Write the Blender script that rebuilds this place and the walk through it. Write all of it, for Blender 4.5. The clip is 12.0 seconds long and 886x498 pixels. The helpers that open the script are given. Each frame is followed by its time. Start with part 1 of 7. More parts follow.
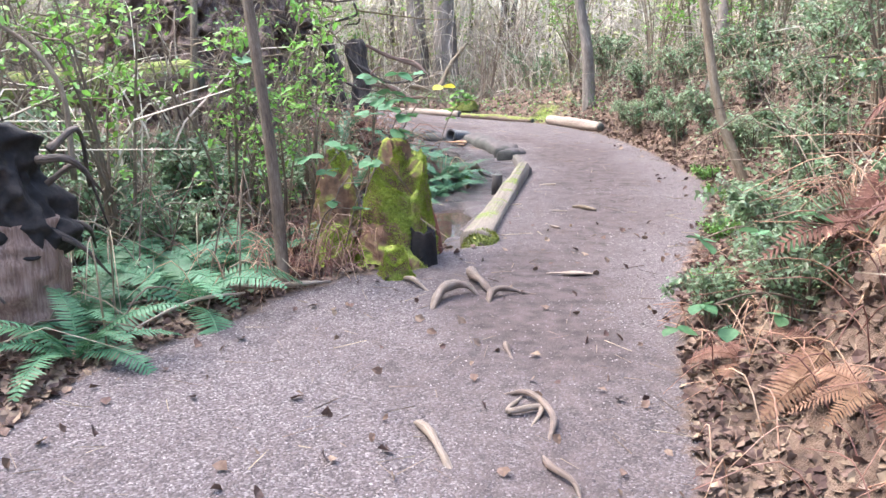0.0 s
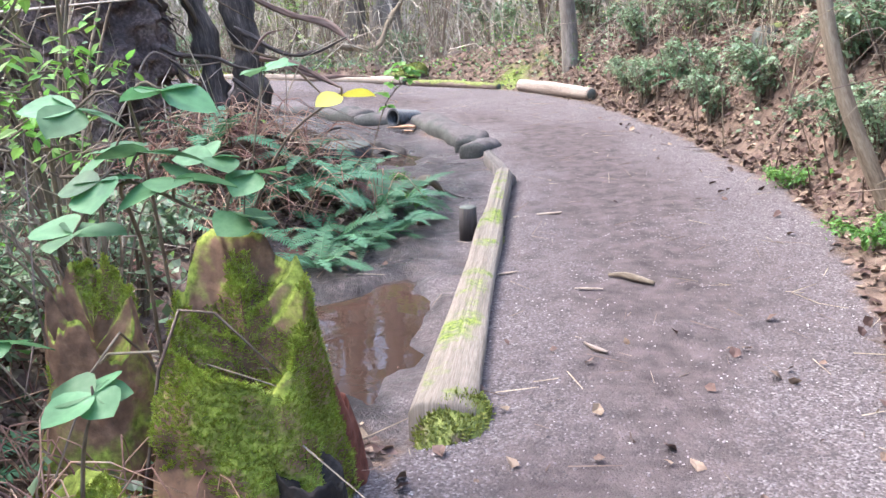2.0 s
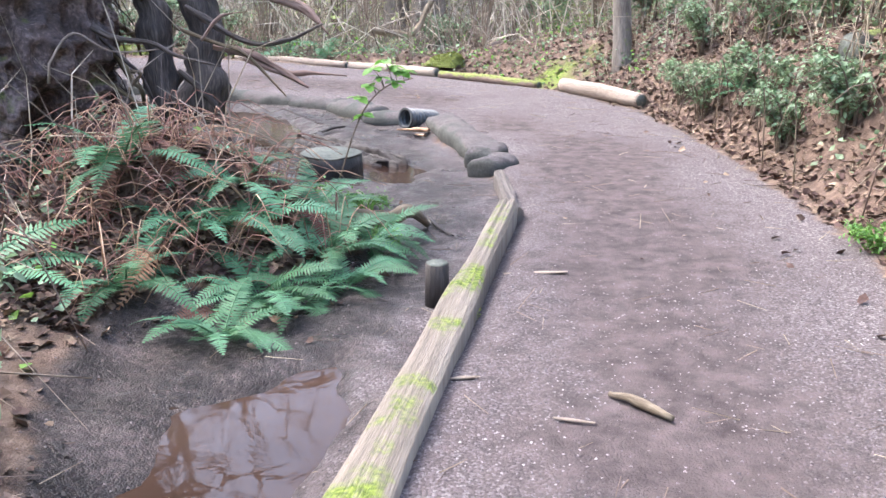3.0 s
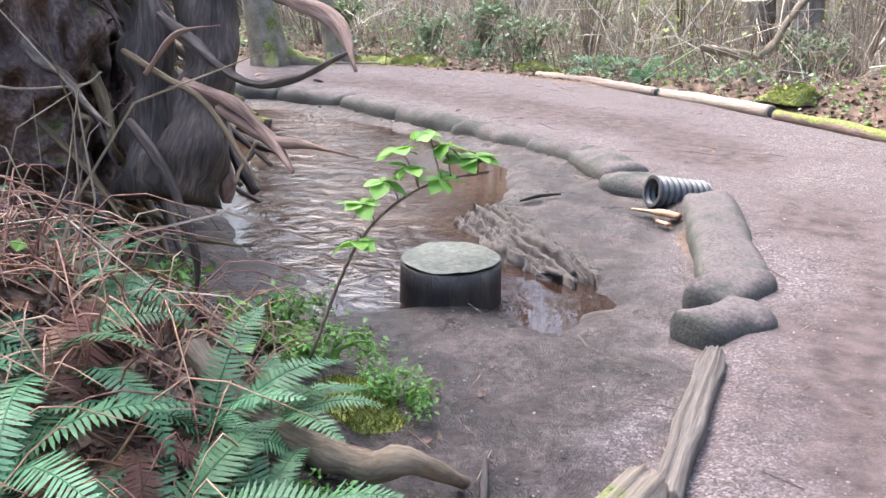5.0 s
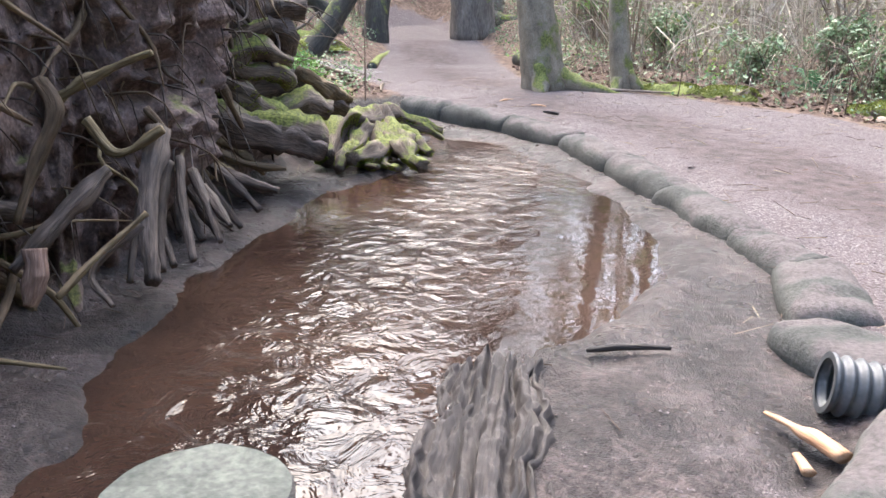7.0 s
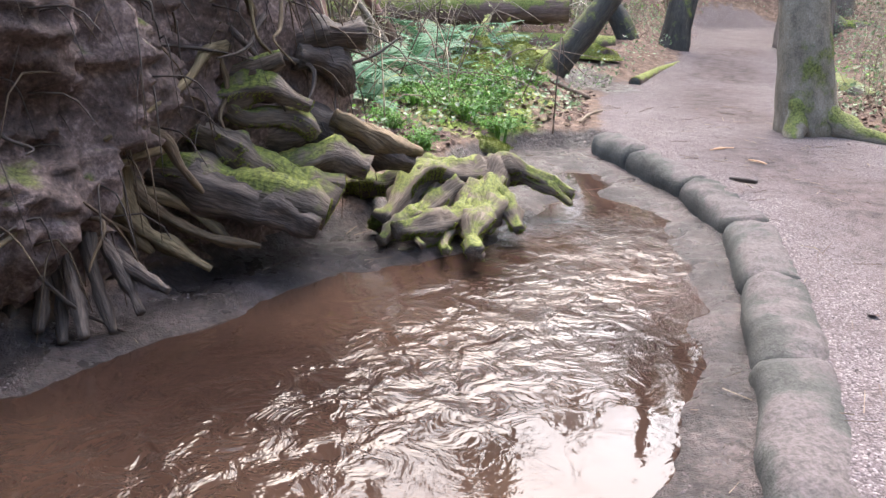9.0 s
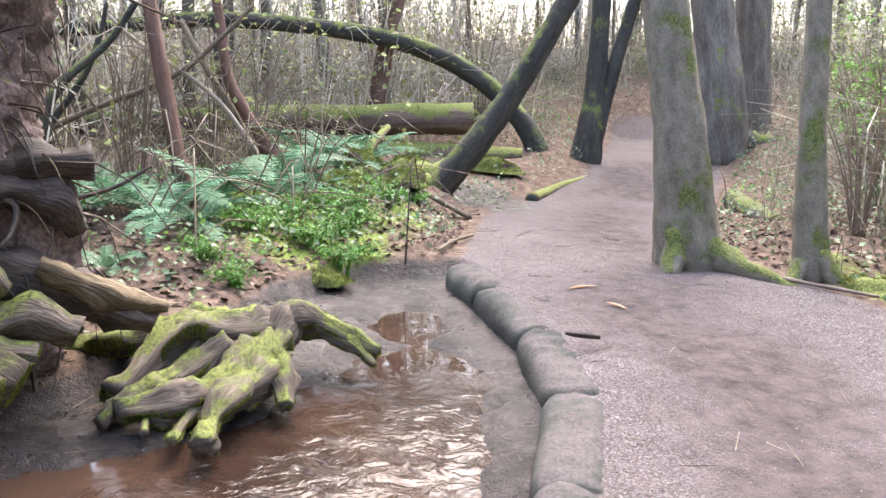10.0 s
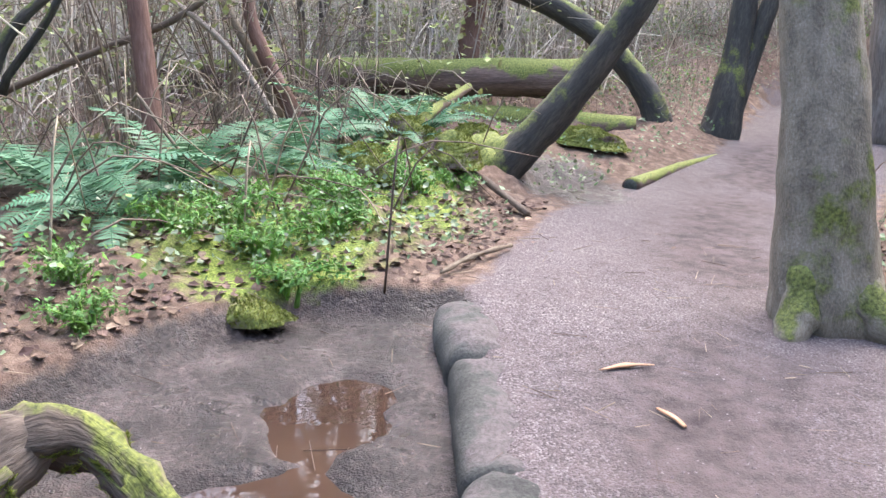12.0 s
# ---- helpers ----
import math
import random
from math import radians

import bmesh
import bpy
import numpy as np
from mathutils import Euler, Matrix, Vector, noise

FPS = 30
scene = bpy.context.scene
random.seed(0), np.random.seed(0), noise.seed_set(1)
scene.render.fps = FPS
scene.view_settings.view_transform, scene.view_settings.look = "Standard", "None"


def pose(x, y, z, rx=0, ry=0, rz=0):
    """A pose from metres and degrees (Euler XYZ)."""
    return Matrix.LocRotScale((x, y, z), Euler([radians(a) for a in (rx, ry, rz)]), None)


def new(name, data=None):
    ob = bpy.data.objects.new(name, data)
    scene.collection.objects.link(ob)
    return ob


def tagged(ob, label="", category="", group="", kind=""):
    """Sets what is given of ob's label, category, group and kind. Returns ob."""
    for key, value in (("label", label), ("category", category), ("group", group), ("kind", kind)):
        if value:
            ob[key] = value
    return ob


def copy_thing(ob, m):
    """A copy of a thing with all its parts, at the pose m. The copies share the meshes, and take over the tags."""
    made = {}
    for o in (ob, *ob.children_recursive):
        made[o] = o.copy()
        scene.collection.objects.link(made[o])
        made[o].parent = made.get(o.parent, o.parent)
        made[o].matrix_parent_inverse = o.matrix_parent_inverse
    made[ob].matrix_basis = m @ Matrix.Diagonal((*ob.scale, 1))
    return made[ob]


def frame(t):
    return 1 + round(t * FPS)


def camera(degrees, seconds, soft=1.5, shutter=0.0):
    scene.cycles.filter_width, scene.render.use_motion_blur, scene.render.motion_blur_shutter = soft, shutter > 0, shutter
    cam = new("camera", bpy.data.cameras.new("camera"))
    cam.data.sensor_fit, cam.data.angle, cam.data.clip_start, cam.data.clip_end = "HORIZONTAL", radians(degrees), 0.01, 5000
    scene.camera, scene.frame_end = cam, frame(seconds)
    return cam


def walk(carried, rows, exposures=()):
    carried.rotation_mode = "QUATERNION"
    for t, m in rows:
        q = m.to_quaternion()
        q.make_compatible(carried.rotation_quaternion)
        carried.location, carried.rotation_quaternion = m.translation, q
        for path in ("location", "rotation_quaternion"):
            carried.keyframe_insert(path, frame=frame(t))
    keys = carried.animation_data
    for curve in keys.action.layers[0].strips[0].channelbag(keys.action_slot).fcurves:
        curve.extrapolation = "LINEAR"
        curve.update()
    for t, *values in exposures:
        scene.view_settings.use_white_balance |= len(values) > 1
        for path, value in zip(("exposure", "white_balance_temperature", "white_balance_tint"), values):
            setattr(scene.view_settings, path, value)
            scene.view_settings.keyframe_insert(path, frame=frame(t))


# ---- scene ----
cam = camera(54.9, 12.0)
SKY, SUN = 0.15, 0.7
METRES, EYE, TILT, LEAN, TURN = 16.0, 1.29, -13.6, -0.3, 0.0
ROWS = [
    (0.0, 0.0, 0.0, 0.0, 0.0, 0.0, -0.0),
    (0.5, -0.0069, 0.0455, 0.0134, -2.37, 1.53, 2.04),
    (1.0, -0.006, 0.1039, 0.026, -4.48, 0.04, 4.12),
    (1.5, -0.0033, 0.1528, 0.0385, -3.48, -2.13, 3.33),
    (2.0, 0.0077, 0.1944, 0.0456, -2.92, -3.37, 3.09),
    (2.5, 0.022, 0.2298, 0.0533, -2.08, -4.51, 2.03),
    (4.5, 0.0709, 0.3976, 0.0899, 20.69, -4.18, -6.12),
    (5.0, 0.0776, 0.4354, 0.0983, 26.86, -5.36, -6.31),
    (5.5, 0.0832, 0.4753, 0.1066, 30.76, -4.14, -7.54),
    (6.0, 0.0863, 0.5134, 0.1129, 37.23, -6.29, -6.98),
    (6.5, 0.0885, 0.5516, 0.1241, 44.15, -5.2, -8.63),
    (7.0, 0.0838, 0.59, 0.1316, 54.26, -8.57, -11.32),
    (9.0, 0.0371, 0.7249, 0.1767, 79.92, -14.98, -13.99),
    (9.5, 0.0158, 0.7579, 0.1861, 79.37, -10.37, -14.04),
    (10.0, -0.0109, 0.788, 0.1981, 77.19, -7.74, -14.88),
    (10.5, -0.04, 0.8147, 0.2033, 76.15, -8.83, -15.88),
    (11.0, -0.0699, 0.8338, 0.209, 83.35, -8.43, -15.58),
    (11.5, -0.1017, 0.8479, 0.2105, 88.19, -11.49, -16.04),
    (12.0, -0.1359, 0.8623, 0.2145, 87.96, -13.48, -16.08),
]
walk(cam, [(t, pose(0, 0, EYE, TILT, LEAN, TURN) @ pose(METRES * x, METRES * y, METRES * z, 90 + pitch, roll, yaw)) for t, x, y, z, yaw, pitch, roll in ROWS],
     exposures=[(0.0, 2.86, 6050, 11), (2.5, 2.84, 5850, 11), (4.5, 2.98, 6200, 12), (7.0, 2.98, 6200, 10), (9.0, 2.9, 6300, 12), (9.5, 3.0, 6400, 11), (12.0, 2.96, 6100, 13)])

# ---- light ----
world = bpy.data.worlds.new("overcast_sky")
scene.world = world
world.use_nodes = True
_wn = world.node_tree
_sky = _wn.nodes.new("ShaderNodeTexSky")
_sky.sky_type, _sky.sun_disc = "NISHITA", False
_sky.sun_elevation, _sky.sun_rotation = radians(55), radians(292)
_sky.air_density, _sky.dust_density, _sky.ozone_density = 1.0, 4.0, 0.6
_wn.links.new(_sky.outputs[0], _wn.nodes["Background"].inputs[0])
_wn.nodes["Background"].inputs[1].default_value = SKY
sun = new("sun", bpy.data.lights.new("sun", "SUN"))
sun.data.energy, sun.data.angle, sun.data.color = SUN, radians(70), (1.0, 0.96, 0.9)
sun.matrix_world = pose(0, 0, 30, 35, 0, 248)

# ---- mesh helpers ----
RNG = np.random.default_rng(7)


def vnoise(p, scale=1.0, seed=0):
    """Smooth value noise in -1..1 at the points p."""
    p = np.asarray(p, float) * scale + seed * 17.13
    i = np.floor(p).astype(np.int64)
    f = p - i
    f = f * f * (3 - 2 * f)

    def h(a, b, c):
        n = (a * 73856093) ^ (b * 19349663) ^ (c * 83492791)
        n = (n ^ (n >> 13)) * 1274126177
        return ((n ^ (n >> 16)) & 0xFFFF) / 32767.5 - 1
    r = 0
    for dx in (0, 1):
        for dy in (0, 1):
            for dz in (0, 1):
                w = (f[..., 0] if dx else 1 - f[..., 0]) * (f[..., 1] if dy else 1 - f[..., 1]) * (f[..., 2] if dz else 1 - f[..., 2])
                r = r + w * h(i[..., 0] + dx, i[..., 1] + dy, i[..., 2] + dz)
    return r


def fbm(p, scale=1.0, octaves=3, seed=0):
    return sum(vnoise(p, scale * 2.1 ** k, seed + k) * 0.5 ** k for k in range(octaves))


def flat(x, y):
    return np.stack([x, y, np.zeros_like(x)], -1)


class Geo:
    """Collects vertices and faces for one mesh."""

    def __init__(self):
        self.v, self.f, self.g, self.n = [], [], [], 0

    def add(self, v, f, g=None):
        v = np.asarray(v, float).reshape(-1, 3)
        for part_f in (f if isinstance(f, list) else [f]):
            self.f.append(np.asarray(part_f, np.int64) + self.n)
        self.v.append(v)
        self.g.append(v if g is None else np.asarray(g, float).reshape(-1, 3))
        self.n += len(v)
        return self

    def mesh(self, name, material, smooth=True, extra=None):
        me = bpy.data.meshes.new(name)
        v = np.concatenate(self.v)
        me.vertices.add(len(v))
        me.vertices.foreach_set("co", v.ravel())
        tot = np.concatenate([np.full(len(f), f.shape[1]) for f in self.f])
        me.loops.add(int(tot.sum()))
        me.loops.foreach_set("vertex_index", np.concatenate([f.ravel() for f in self.f]).astype(np.int32))
        me.polygons.add(len(tot))
        me.polygons.foreach_set("loop_start", np.concatenate([[0], np.cumsum(tot)[:-1]]).astype(np.int32))
        me.polygons.foreach_set("loop_total", tot.astype(np.int32))
        me.polygons.foreach_set("use_smooth", np.full(len(tot), smooth))
        at = me.attributes.new("grain", "FLOAT_VECTOR", "POINT")
        at.data.foreach_set("vector", np.concatenate(self.g).ravel())
        for key, val in (extra or {}).items():
            me.attributes.new(key, "FLOAT", "POINT").data.foreach_set("value", np.asarray(val, np.float32))
        me.update(calc_edges=True)
        me.materials.append(material)
        return me


def part(name, data, parent, label=""):
    ob = new(name, data)
    ob.parent = parent
    return tagged(ob, label)


def thing(name, at, label, category, group="", kind="", data=None):
    ob = new(name, data)
    ob.matrix_basis = at if isinstance(at, Matrix) else Matrix.Translation(at)
    return tagged(ob, label, category, group, kind)


def spline(pts, n=24):
    """A smooth line through the points."""
    p = np.asarray(pts, float)
    p = np.vstack([2 * p[0] - p[1], p, 2 * p[-1] - p[-2]])
    out = []
    seg = len(p) - 3
    for s in np.linspace(0, seg - 1e-6, n):
        k = int(s)
        u = s - k
        a, b, c, d = p[k:k + 4]
        out.append(0.5 * (2 * b + (c - a) * u + (2 * a - 5 * b + 4 * c - d) * u * u + (3 * b - a - 3 * c + d) * u ** 3))
    return np.array(out)


def tube(path, radii, sides=8, lump=0.0, lump_scale=6.0, seed=0, squash=1.0, ridge=0.0, ridges=7):
    """A round bar along a line: vertices, faces and grain places."""
    path = np.asarray(path, float)
    n = len(path)
    rad = np.interp(np.linspace(0, 1, n), np.linspace(0, 1, len(radii)), radii)
    tan = np.gradient(path, axis=0)
    tan /= np.linalg.norm(tan, axis=1)[:, None] + 1e-9
    up = np.array([0, 0, 1.0]) if abs(tan[0][2]) < 0.9 else np.array([1.0, 0, 0])
    a = np.cross(tan[0], up)
    aa, bb = [], []
    for t in tan:
        a = a - t * (a @ t)
        a /= np.linalg.norm(a) + 1e-9
        aa.append(a)
        bb.append(np.cross(a, t))
    aa, bb = np.array(aa), np.array(bb)
    th = np.linspace(0, 2 * np.pi, sides, endpoint=False)
    length = np.concatenate([[0], np.cumsum(np.linalg.norm(np.diff(path, axis=0), axis=1))])
    r = rad[:, None] * np.ones(sides)
    if ridge:
        r = r * (1 + ridge * np.sin(th * ridges + 3 * vnoise(np.stack([length, length * 0, length * 0], -1), 2, seed)[:, None]))
    v = path[:, None] + r[..., None] * (np.cos(th)[None, :, None] * aa[:, None] + squash * np.sin(th)[None, :, None] * bb[:, None])
    if lump:
        d = v - path[:, None]
        v = path[:, None] + d * (1 + lump * fbm(v, lump_scale, 3, seed))[..., None]
    i = np.arange(n - 1)[:, None] * sides
    j = np.arange(sides)[None]
    k = (j + 1) % sides
    q = np.stack([i + j, i + k, i + sides + k, i + sides + j], -1).reshape(-1, 4)
    g = np.stack([np.cos(th)[None] * rad[:, None], np.sin(th)[None] * rad[:, None], np.repeat(length[:, None], sides, 1) + seed], -1)
    v = np.vstack([v.reshape(-1, 3), path[:1], path[-1:]])
    g = np.vstack([g.reshape(-1, 3), [[0, 0, seed]], [[0, 0, length[-1] + seed]]])
    jj = np.arange(sides)
    cap = np.vstack([np.stack([np.full(sides, n * sides), (jj + 1) % sides, jj], -1),
                     np.stack([np.full(sides, n * sides + 1), (n - 1) * sides + jj, (n - 1) * sides + (jj + 1) % sides], -1)])
    return v, [q, cap], g


def bar(name, path, radii, material, parent, label="", **kw):
    return part(name, Geo().add(*tube(path, radii, **kw)).mesh(name, material), parent, label)


def turns(yaw, pitch, roll):
    """Rotation matrices from arrays of angles in radians."""
    cy, sy, cp, sp, cr, sr = np.cos(yaw), np.sin(yaw), np.cos(pitch), np.sin(pitch), np.cos(roll), np.sin(roll)
    z, o = np.zeros_like(yaw), np.ones_like(yaw)

    def m(*a):
        return np.stack(a, -1).reshape(-1, 3, 3)
    return m(cy, -sy, z, sy, cy, z, z, z, o) @ m(o, z, z, z, cp, -sp, z, sp, cp) @ m(cr, z, sr, z, o, z, -sr, z, cr)


def scatter(geo, tv, tf, pos, rot, size):
    """Many small copies of a template, joined."""
    tv = np.asarray(tv, float)
    size = np.asarray(size, float).reshape(len(pos), 1, -1)
    v = np.einsum("nij,nkj->nki", rot, tv[None] * size) + np.asarray(pos)[:, None]
    off = (np.arange(len(pos)) * len(tv))[:, None, None]
    geo.add(v.reshape(-1, 3), [(np.asarray(f)[None] + off).reshape(-1, len(f[0])) for f in tf])
    return geo


def canes(geo, pos, rng, length, radius, lean=0.35):
    """Many arching canes, joined."""
    n = len(pos)
    ln = length * rng.uniform(0.4, 1.3, n)
    thick = radius * rng.uniform(0.6, 1.4, n)
    tv = np.array(ARC_V)
    mid = np.array([(0, v[1], 0.32 * math.sin(2.6 * v[1])) for v in ARC_V])
    v = mid[None] * ln[:, None, None] + ((tv - mid) * 2)[None] * thick[:, None, None]
    rot = turns(rng.uniform(0, 6.28, n), rng.normal(0.55, lean, n), rng.normal(0, 0.3, n))
    v = np.einsum("nij,nkj->nki", rot, v) + np.asarray(pos)[:, None]
    off = (np.arange(n) * len(tv))[:, None, None]
    geo.add(v.reshape(-1, 3), [(np.array(ARC_F[0])[None] + off).reshape(-1, 4)])
    return geo


# a leaf one long along y, folded on its middle, with a little droop
LEAF_V = [(0, 0, 0), (0.24, 0.3, 0.06), (0, 0.34, 0), (-0.24, 0.3, 0.06), (0.2, 0.68, 0.02), (0, 0.7, -0.03), (-0.2, 0.68, 0.02), (0, 1, -0.1)]
LEAF_F = [[(0, 1, 2), (0, 2, 3), (4, 7, 5), (5, 7, 6)], [(1, 4, 5, 2), (2, 5, 6, 3)]]
# a curled dead leaf
DEAD_V = [(-0.35, 0, 0.1), (0, -0.5, 0), (0.4, -0.1, 0.16), (0.3, 0.4, 0.02), (-0.25, 0.45, 0.12), (0, 0, 0.03)]
DEAD_F = [[(5, 0, 1), (5, 1, 2), (5, 2, 3), (5, 3, 4), (5, 4, 0)]]
# a straight needle or twig with three sides
TWIG_V = [(0.5, 0, 0), (-0.25, 0, 0.43), (-0.25, 0, -0.43), (0.3, 1, 0), (-0.15, 1, 0.26), (-0.15, 1, -0.26)]
TWIG_F = [[(0, 1, 4, 3), (1, 2, 5, 4), (2, 0, 3, 5)]]
# an arching cane with three sides, one long
ARC_V = [(c * 0.5 * w, u, 0.32 * math.sin(2.6 * u) + s * 0.5 * w) for u, w in ((0, 1), (0.28, 0.9), (0.6, 0.7), (1.0, 0.3)) for c, s in ((1, 0), (-0.5, 0.87), (-0.5, -0.87))]
ARC_F = [[(3 * k + j, 3 * k + (j + 1) % 3, 3 * k + 3 + (j + 1) % 3, 3 * k + 3 + j) for k in range(3) for j in range(3)]]
# a pebble
PEB_V = [(0.5, 0, 0), (-0.3, 0.45, 0), (-0.25, -0.4, 0), (0.05, 0, 0.38), (0.25, 0.35, 0.1)]
PEB_F = [[(0, 4, 3), (4, 1, 3), (1, 2, 3), (2, 0, 3)]]


# ---- materials ----
def surface(name, cols, scale=2.0, fine=40.0, rough=0.85, bump=0.4, stretch=None, moss=0.0, rand=0.0, island=0.0, spec=0.3, moss_cols=None, through_light=0.0, cells=0.0):
    """A rough natural surface: two sizes of noise between its colours, relief, and moss on what faces up."""
    m = bpy.data.materials.new(name)
    m.use_nodes = True
    nt = m.node_tree
    N, L = nt.nodes.new, nt.links.new
    bs = nt.nodes["Principled BSDF"]
    geo = N("ShaderNodeNewGeometry")
    src = geo.outputs["Position"]
    if stretch:
        a = N("ShaderNodeAttribute")
        a.attribute_name = "grain"
        mp = N("ShaderNodeMapping")
        mp.inputs["Scale"].default_value = stretch
        L(a.outputs["Vector"], mp.inputs["Vector"])
        src = mp.outputs[0]

    def noise_tex(s, detail, vec):
        n = N("ShaderNodeTexNoise")
        n.inputs["Scale"].default_value, n.inputs["Detail"].default_value, n.inputs["Roughness"].default_value = s, detail, 0.6
        L(vec, n.inputs["Vector"])
        return n.outputs["Fac"]
    big, small = noise_tex(scale, 4, src), noise_tex(fine, 5, src)
    mixv = N("ShaderNodeMix")
    mixv.inputs[0].default_value = 0.45
    L(big, mixv.inputs[2]), L(small, mixv.inputs[3])
    ramp = N("ShaderNodeValToRGB")
    el = ramp.color_ramp.elements
    el[0].position, el[1].position = 0.34, 0.66
    el[0].color, el[1].color = (*cols[0], 1), (*cols[-1], 1)
    for k, c in enumerate(cols[1:-1]):
        e = el.new(0.34 + 0.32 * (k + 1) / (len(cols) - 1))
        e.color = (*c, 1)
    L(mixv.outputs[0], ramp.inputs[0])
    col = ramp.outputs[0]
    if cells:
        vo = N("ShaderNodeTexVoronoi")
        vo.inputs["Scale"].default_value = cells
        L(geo.outputs["Position"], vo.inputs["Vector"])
        hs = N("ShaderNodeSeparateColor")
        L(vo.outputs["Color"], hs.inputs[0])
        mr = N("ShaderNodeMapRange")
        mr.inputs[3].default_value, mr.inputs[4].default_value = 0.6, 1.45
        L(hs.outputs[0], mr.inputs[0])
        mul = N("ShaderNodeVectorMath")
        mul.operation = "SCALE"
        L(col, mul.inputs[0]), L(mr.outputs[0], mul.inputs["Scale"])
        col = mul.outputs[0]
    if rand or island:
        if island:
            r = geo.outputs["Random Per Island"]
        else:
            r = N("ShaderNodeObjectInfo").outputs["Random"]
        amount = island or rand
        mr = N("ShaderNodeMapRange")
        mr.inputs[3].default_value, mr.inputs[4].default_value = 1 - amount, 1 + amount
        L(r, mr.inputs[0])
        hsv = N("ShaderNodeHueSaturation")
        hr = N("ShaderNodeMapRange")
        hr.inputs[3].default_value, hr.inputs[4].default_value = 0.5 - 0.05 * amount, 0.5 + 0.05 * amount
        L(r, hr.inputs[0])
        L(col, hsv.inputs["Color"]), L(mr.outputs[0], hsv.inputs["Value"]), L(hr.outputs[0], hsv.inputs["Hue"])
        col = hsv.outputs[0]
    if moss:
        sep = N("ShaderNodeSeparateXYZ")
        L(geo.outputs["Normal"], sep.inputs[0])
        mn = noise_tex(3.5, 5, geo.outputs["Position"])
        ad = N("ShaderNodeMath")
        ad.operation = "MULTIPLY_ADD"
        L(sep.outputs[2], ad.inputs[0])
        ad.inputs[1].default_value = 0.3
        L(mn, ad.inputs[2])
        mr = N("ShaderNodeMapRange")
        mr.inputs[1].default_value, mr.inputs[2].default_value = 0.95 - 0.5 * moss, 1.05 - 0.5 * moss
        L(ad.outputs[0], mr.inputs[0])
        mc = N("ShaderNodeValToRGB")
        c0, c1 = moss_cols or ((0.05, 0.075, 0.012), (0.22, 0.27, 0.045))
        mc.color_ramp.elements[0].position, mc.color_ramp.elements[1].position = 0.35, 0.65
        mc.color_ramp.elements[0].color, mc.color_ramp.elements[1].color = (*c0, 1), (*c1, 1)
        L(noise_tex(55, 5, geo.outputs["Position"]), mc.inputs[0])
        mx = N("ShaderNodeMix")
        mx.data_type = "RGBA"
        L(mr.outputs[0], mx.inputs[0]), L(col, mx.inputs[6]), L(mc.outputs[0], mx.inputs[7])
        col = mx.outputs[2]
    L(col, bs.inputs["Base Color"])
    bs.inputs["Roughness"].default_value = rough
    bs.inputs["Specular IOR Level"].default_value = spec
    if bump:
        bp = N("ShaderNodeBump")
        bp.inputs["Strength"].default_value, bp.inputs["Distance"].default_value = bump, 0.02
        L(mixv.outputs[0], bp.inputs["Height"]), L(bp.outputs[0], bs.inputs["Normal"])
    if through_light:
        tr = N("ShaderNodeBsdfTranslucent")
        L(col, tr.inputs[0])
        ms = N("ShaderNodeMixShader")
        ms.inputs[0].default_value = through_light
        L(bs.outputs[0], ms.inputs[1]), L(tr.outputs[0], ms.inputs[2])
        L(ms.outputs[0], nt.nodes["Material Output"].inputs[0])
    return m


BARK = surface("grey_bark", [(0.07, 0.055, 0.045), (0.14, 0.12, 0.1), (0.25, 0.22, 0.19)], 1.2, 9, stretch=(6, 6, 1.2), bump=0.9, moss=0.56)
SMOOTH_BARK = surface("smooth_alder_bark", [(0.095, 0.082, 0.06), (0.185, 0.16, 0.12), (0.28, 0.25, 0.195)], 2.6, 22, stretch=(4, 4, 2.6), bump=1.0, moss=0.74, moss_cols=((0.05, 0.06, 0.018), (0.17, 0.19, 0.05)))
DARK_BARK = surface("dark_wet_bark", [(0.02, 0.02, 0.018), (0.045, 0.042, 0.035), (0.09, 0.08, 0.065)], 1.2, 10, stretch=(6, 6, 1.2), bump=0.7, moss=0.62, moss_cols=((0.05, 0.06, 0.02), (0.17, 0.19, 0.05)))
RED_BARK = surface("reddish_bark", [(0.07, 0.035, 0.025), (0.13, 0.07, 0.05), (0.2, 0.13, 0.1)], 1.2, 10, stretch=(6, 6, 1), bump=0.7)
TWIG = surface("bare_twig_bark", [(0.09, 0.065, 0.045), (0.18, 0.135, 0.1), (0.3, 0.24, 0.18)], 1.5, 12, bump=0.2, island=0.5)
STEM = surface("brown_stem_bark", [(0.07, 0.05, 0.035), (0.15, 0.115, 0.08), (0.24, 0.2, 0.15)], 3, 25, stretch=(5, 5, 1), bump=0.3, rand=0.2)
PALE_WOOD = surface("weathered_pale_wood", [(0.15, 0.115, 0.088), (0.28, 0.225, 0.178), (0.41, 0.345, 0.285)], 1.2, 16, stretch=(14, 14, 0.9), bump=0.8, rand=0.15)
GREY_WOOD = surface("trodden_grey_board", [(0.06, 0.05, 0.044), (0.115, 0.098, 0.086), (0.19, 0.165, 0.148)], 1.2, 16, stretch=(14, 14, 0.9), bump=0.8)
MOSSY_WOOD = surface("weathered_mossy_board", [(0.085, 0.068, 0.054), (0.19, 0.158, 0.127), (0.31, 0.265, 0.215)], 1.2, 16, stretch=(14, 14, 0.8), bump=0.9, moss=0.36)
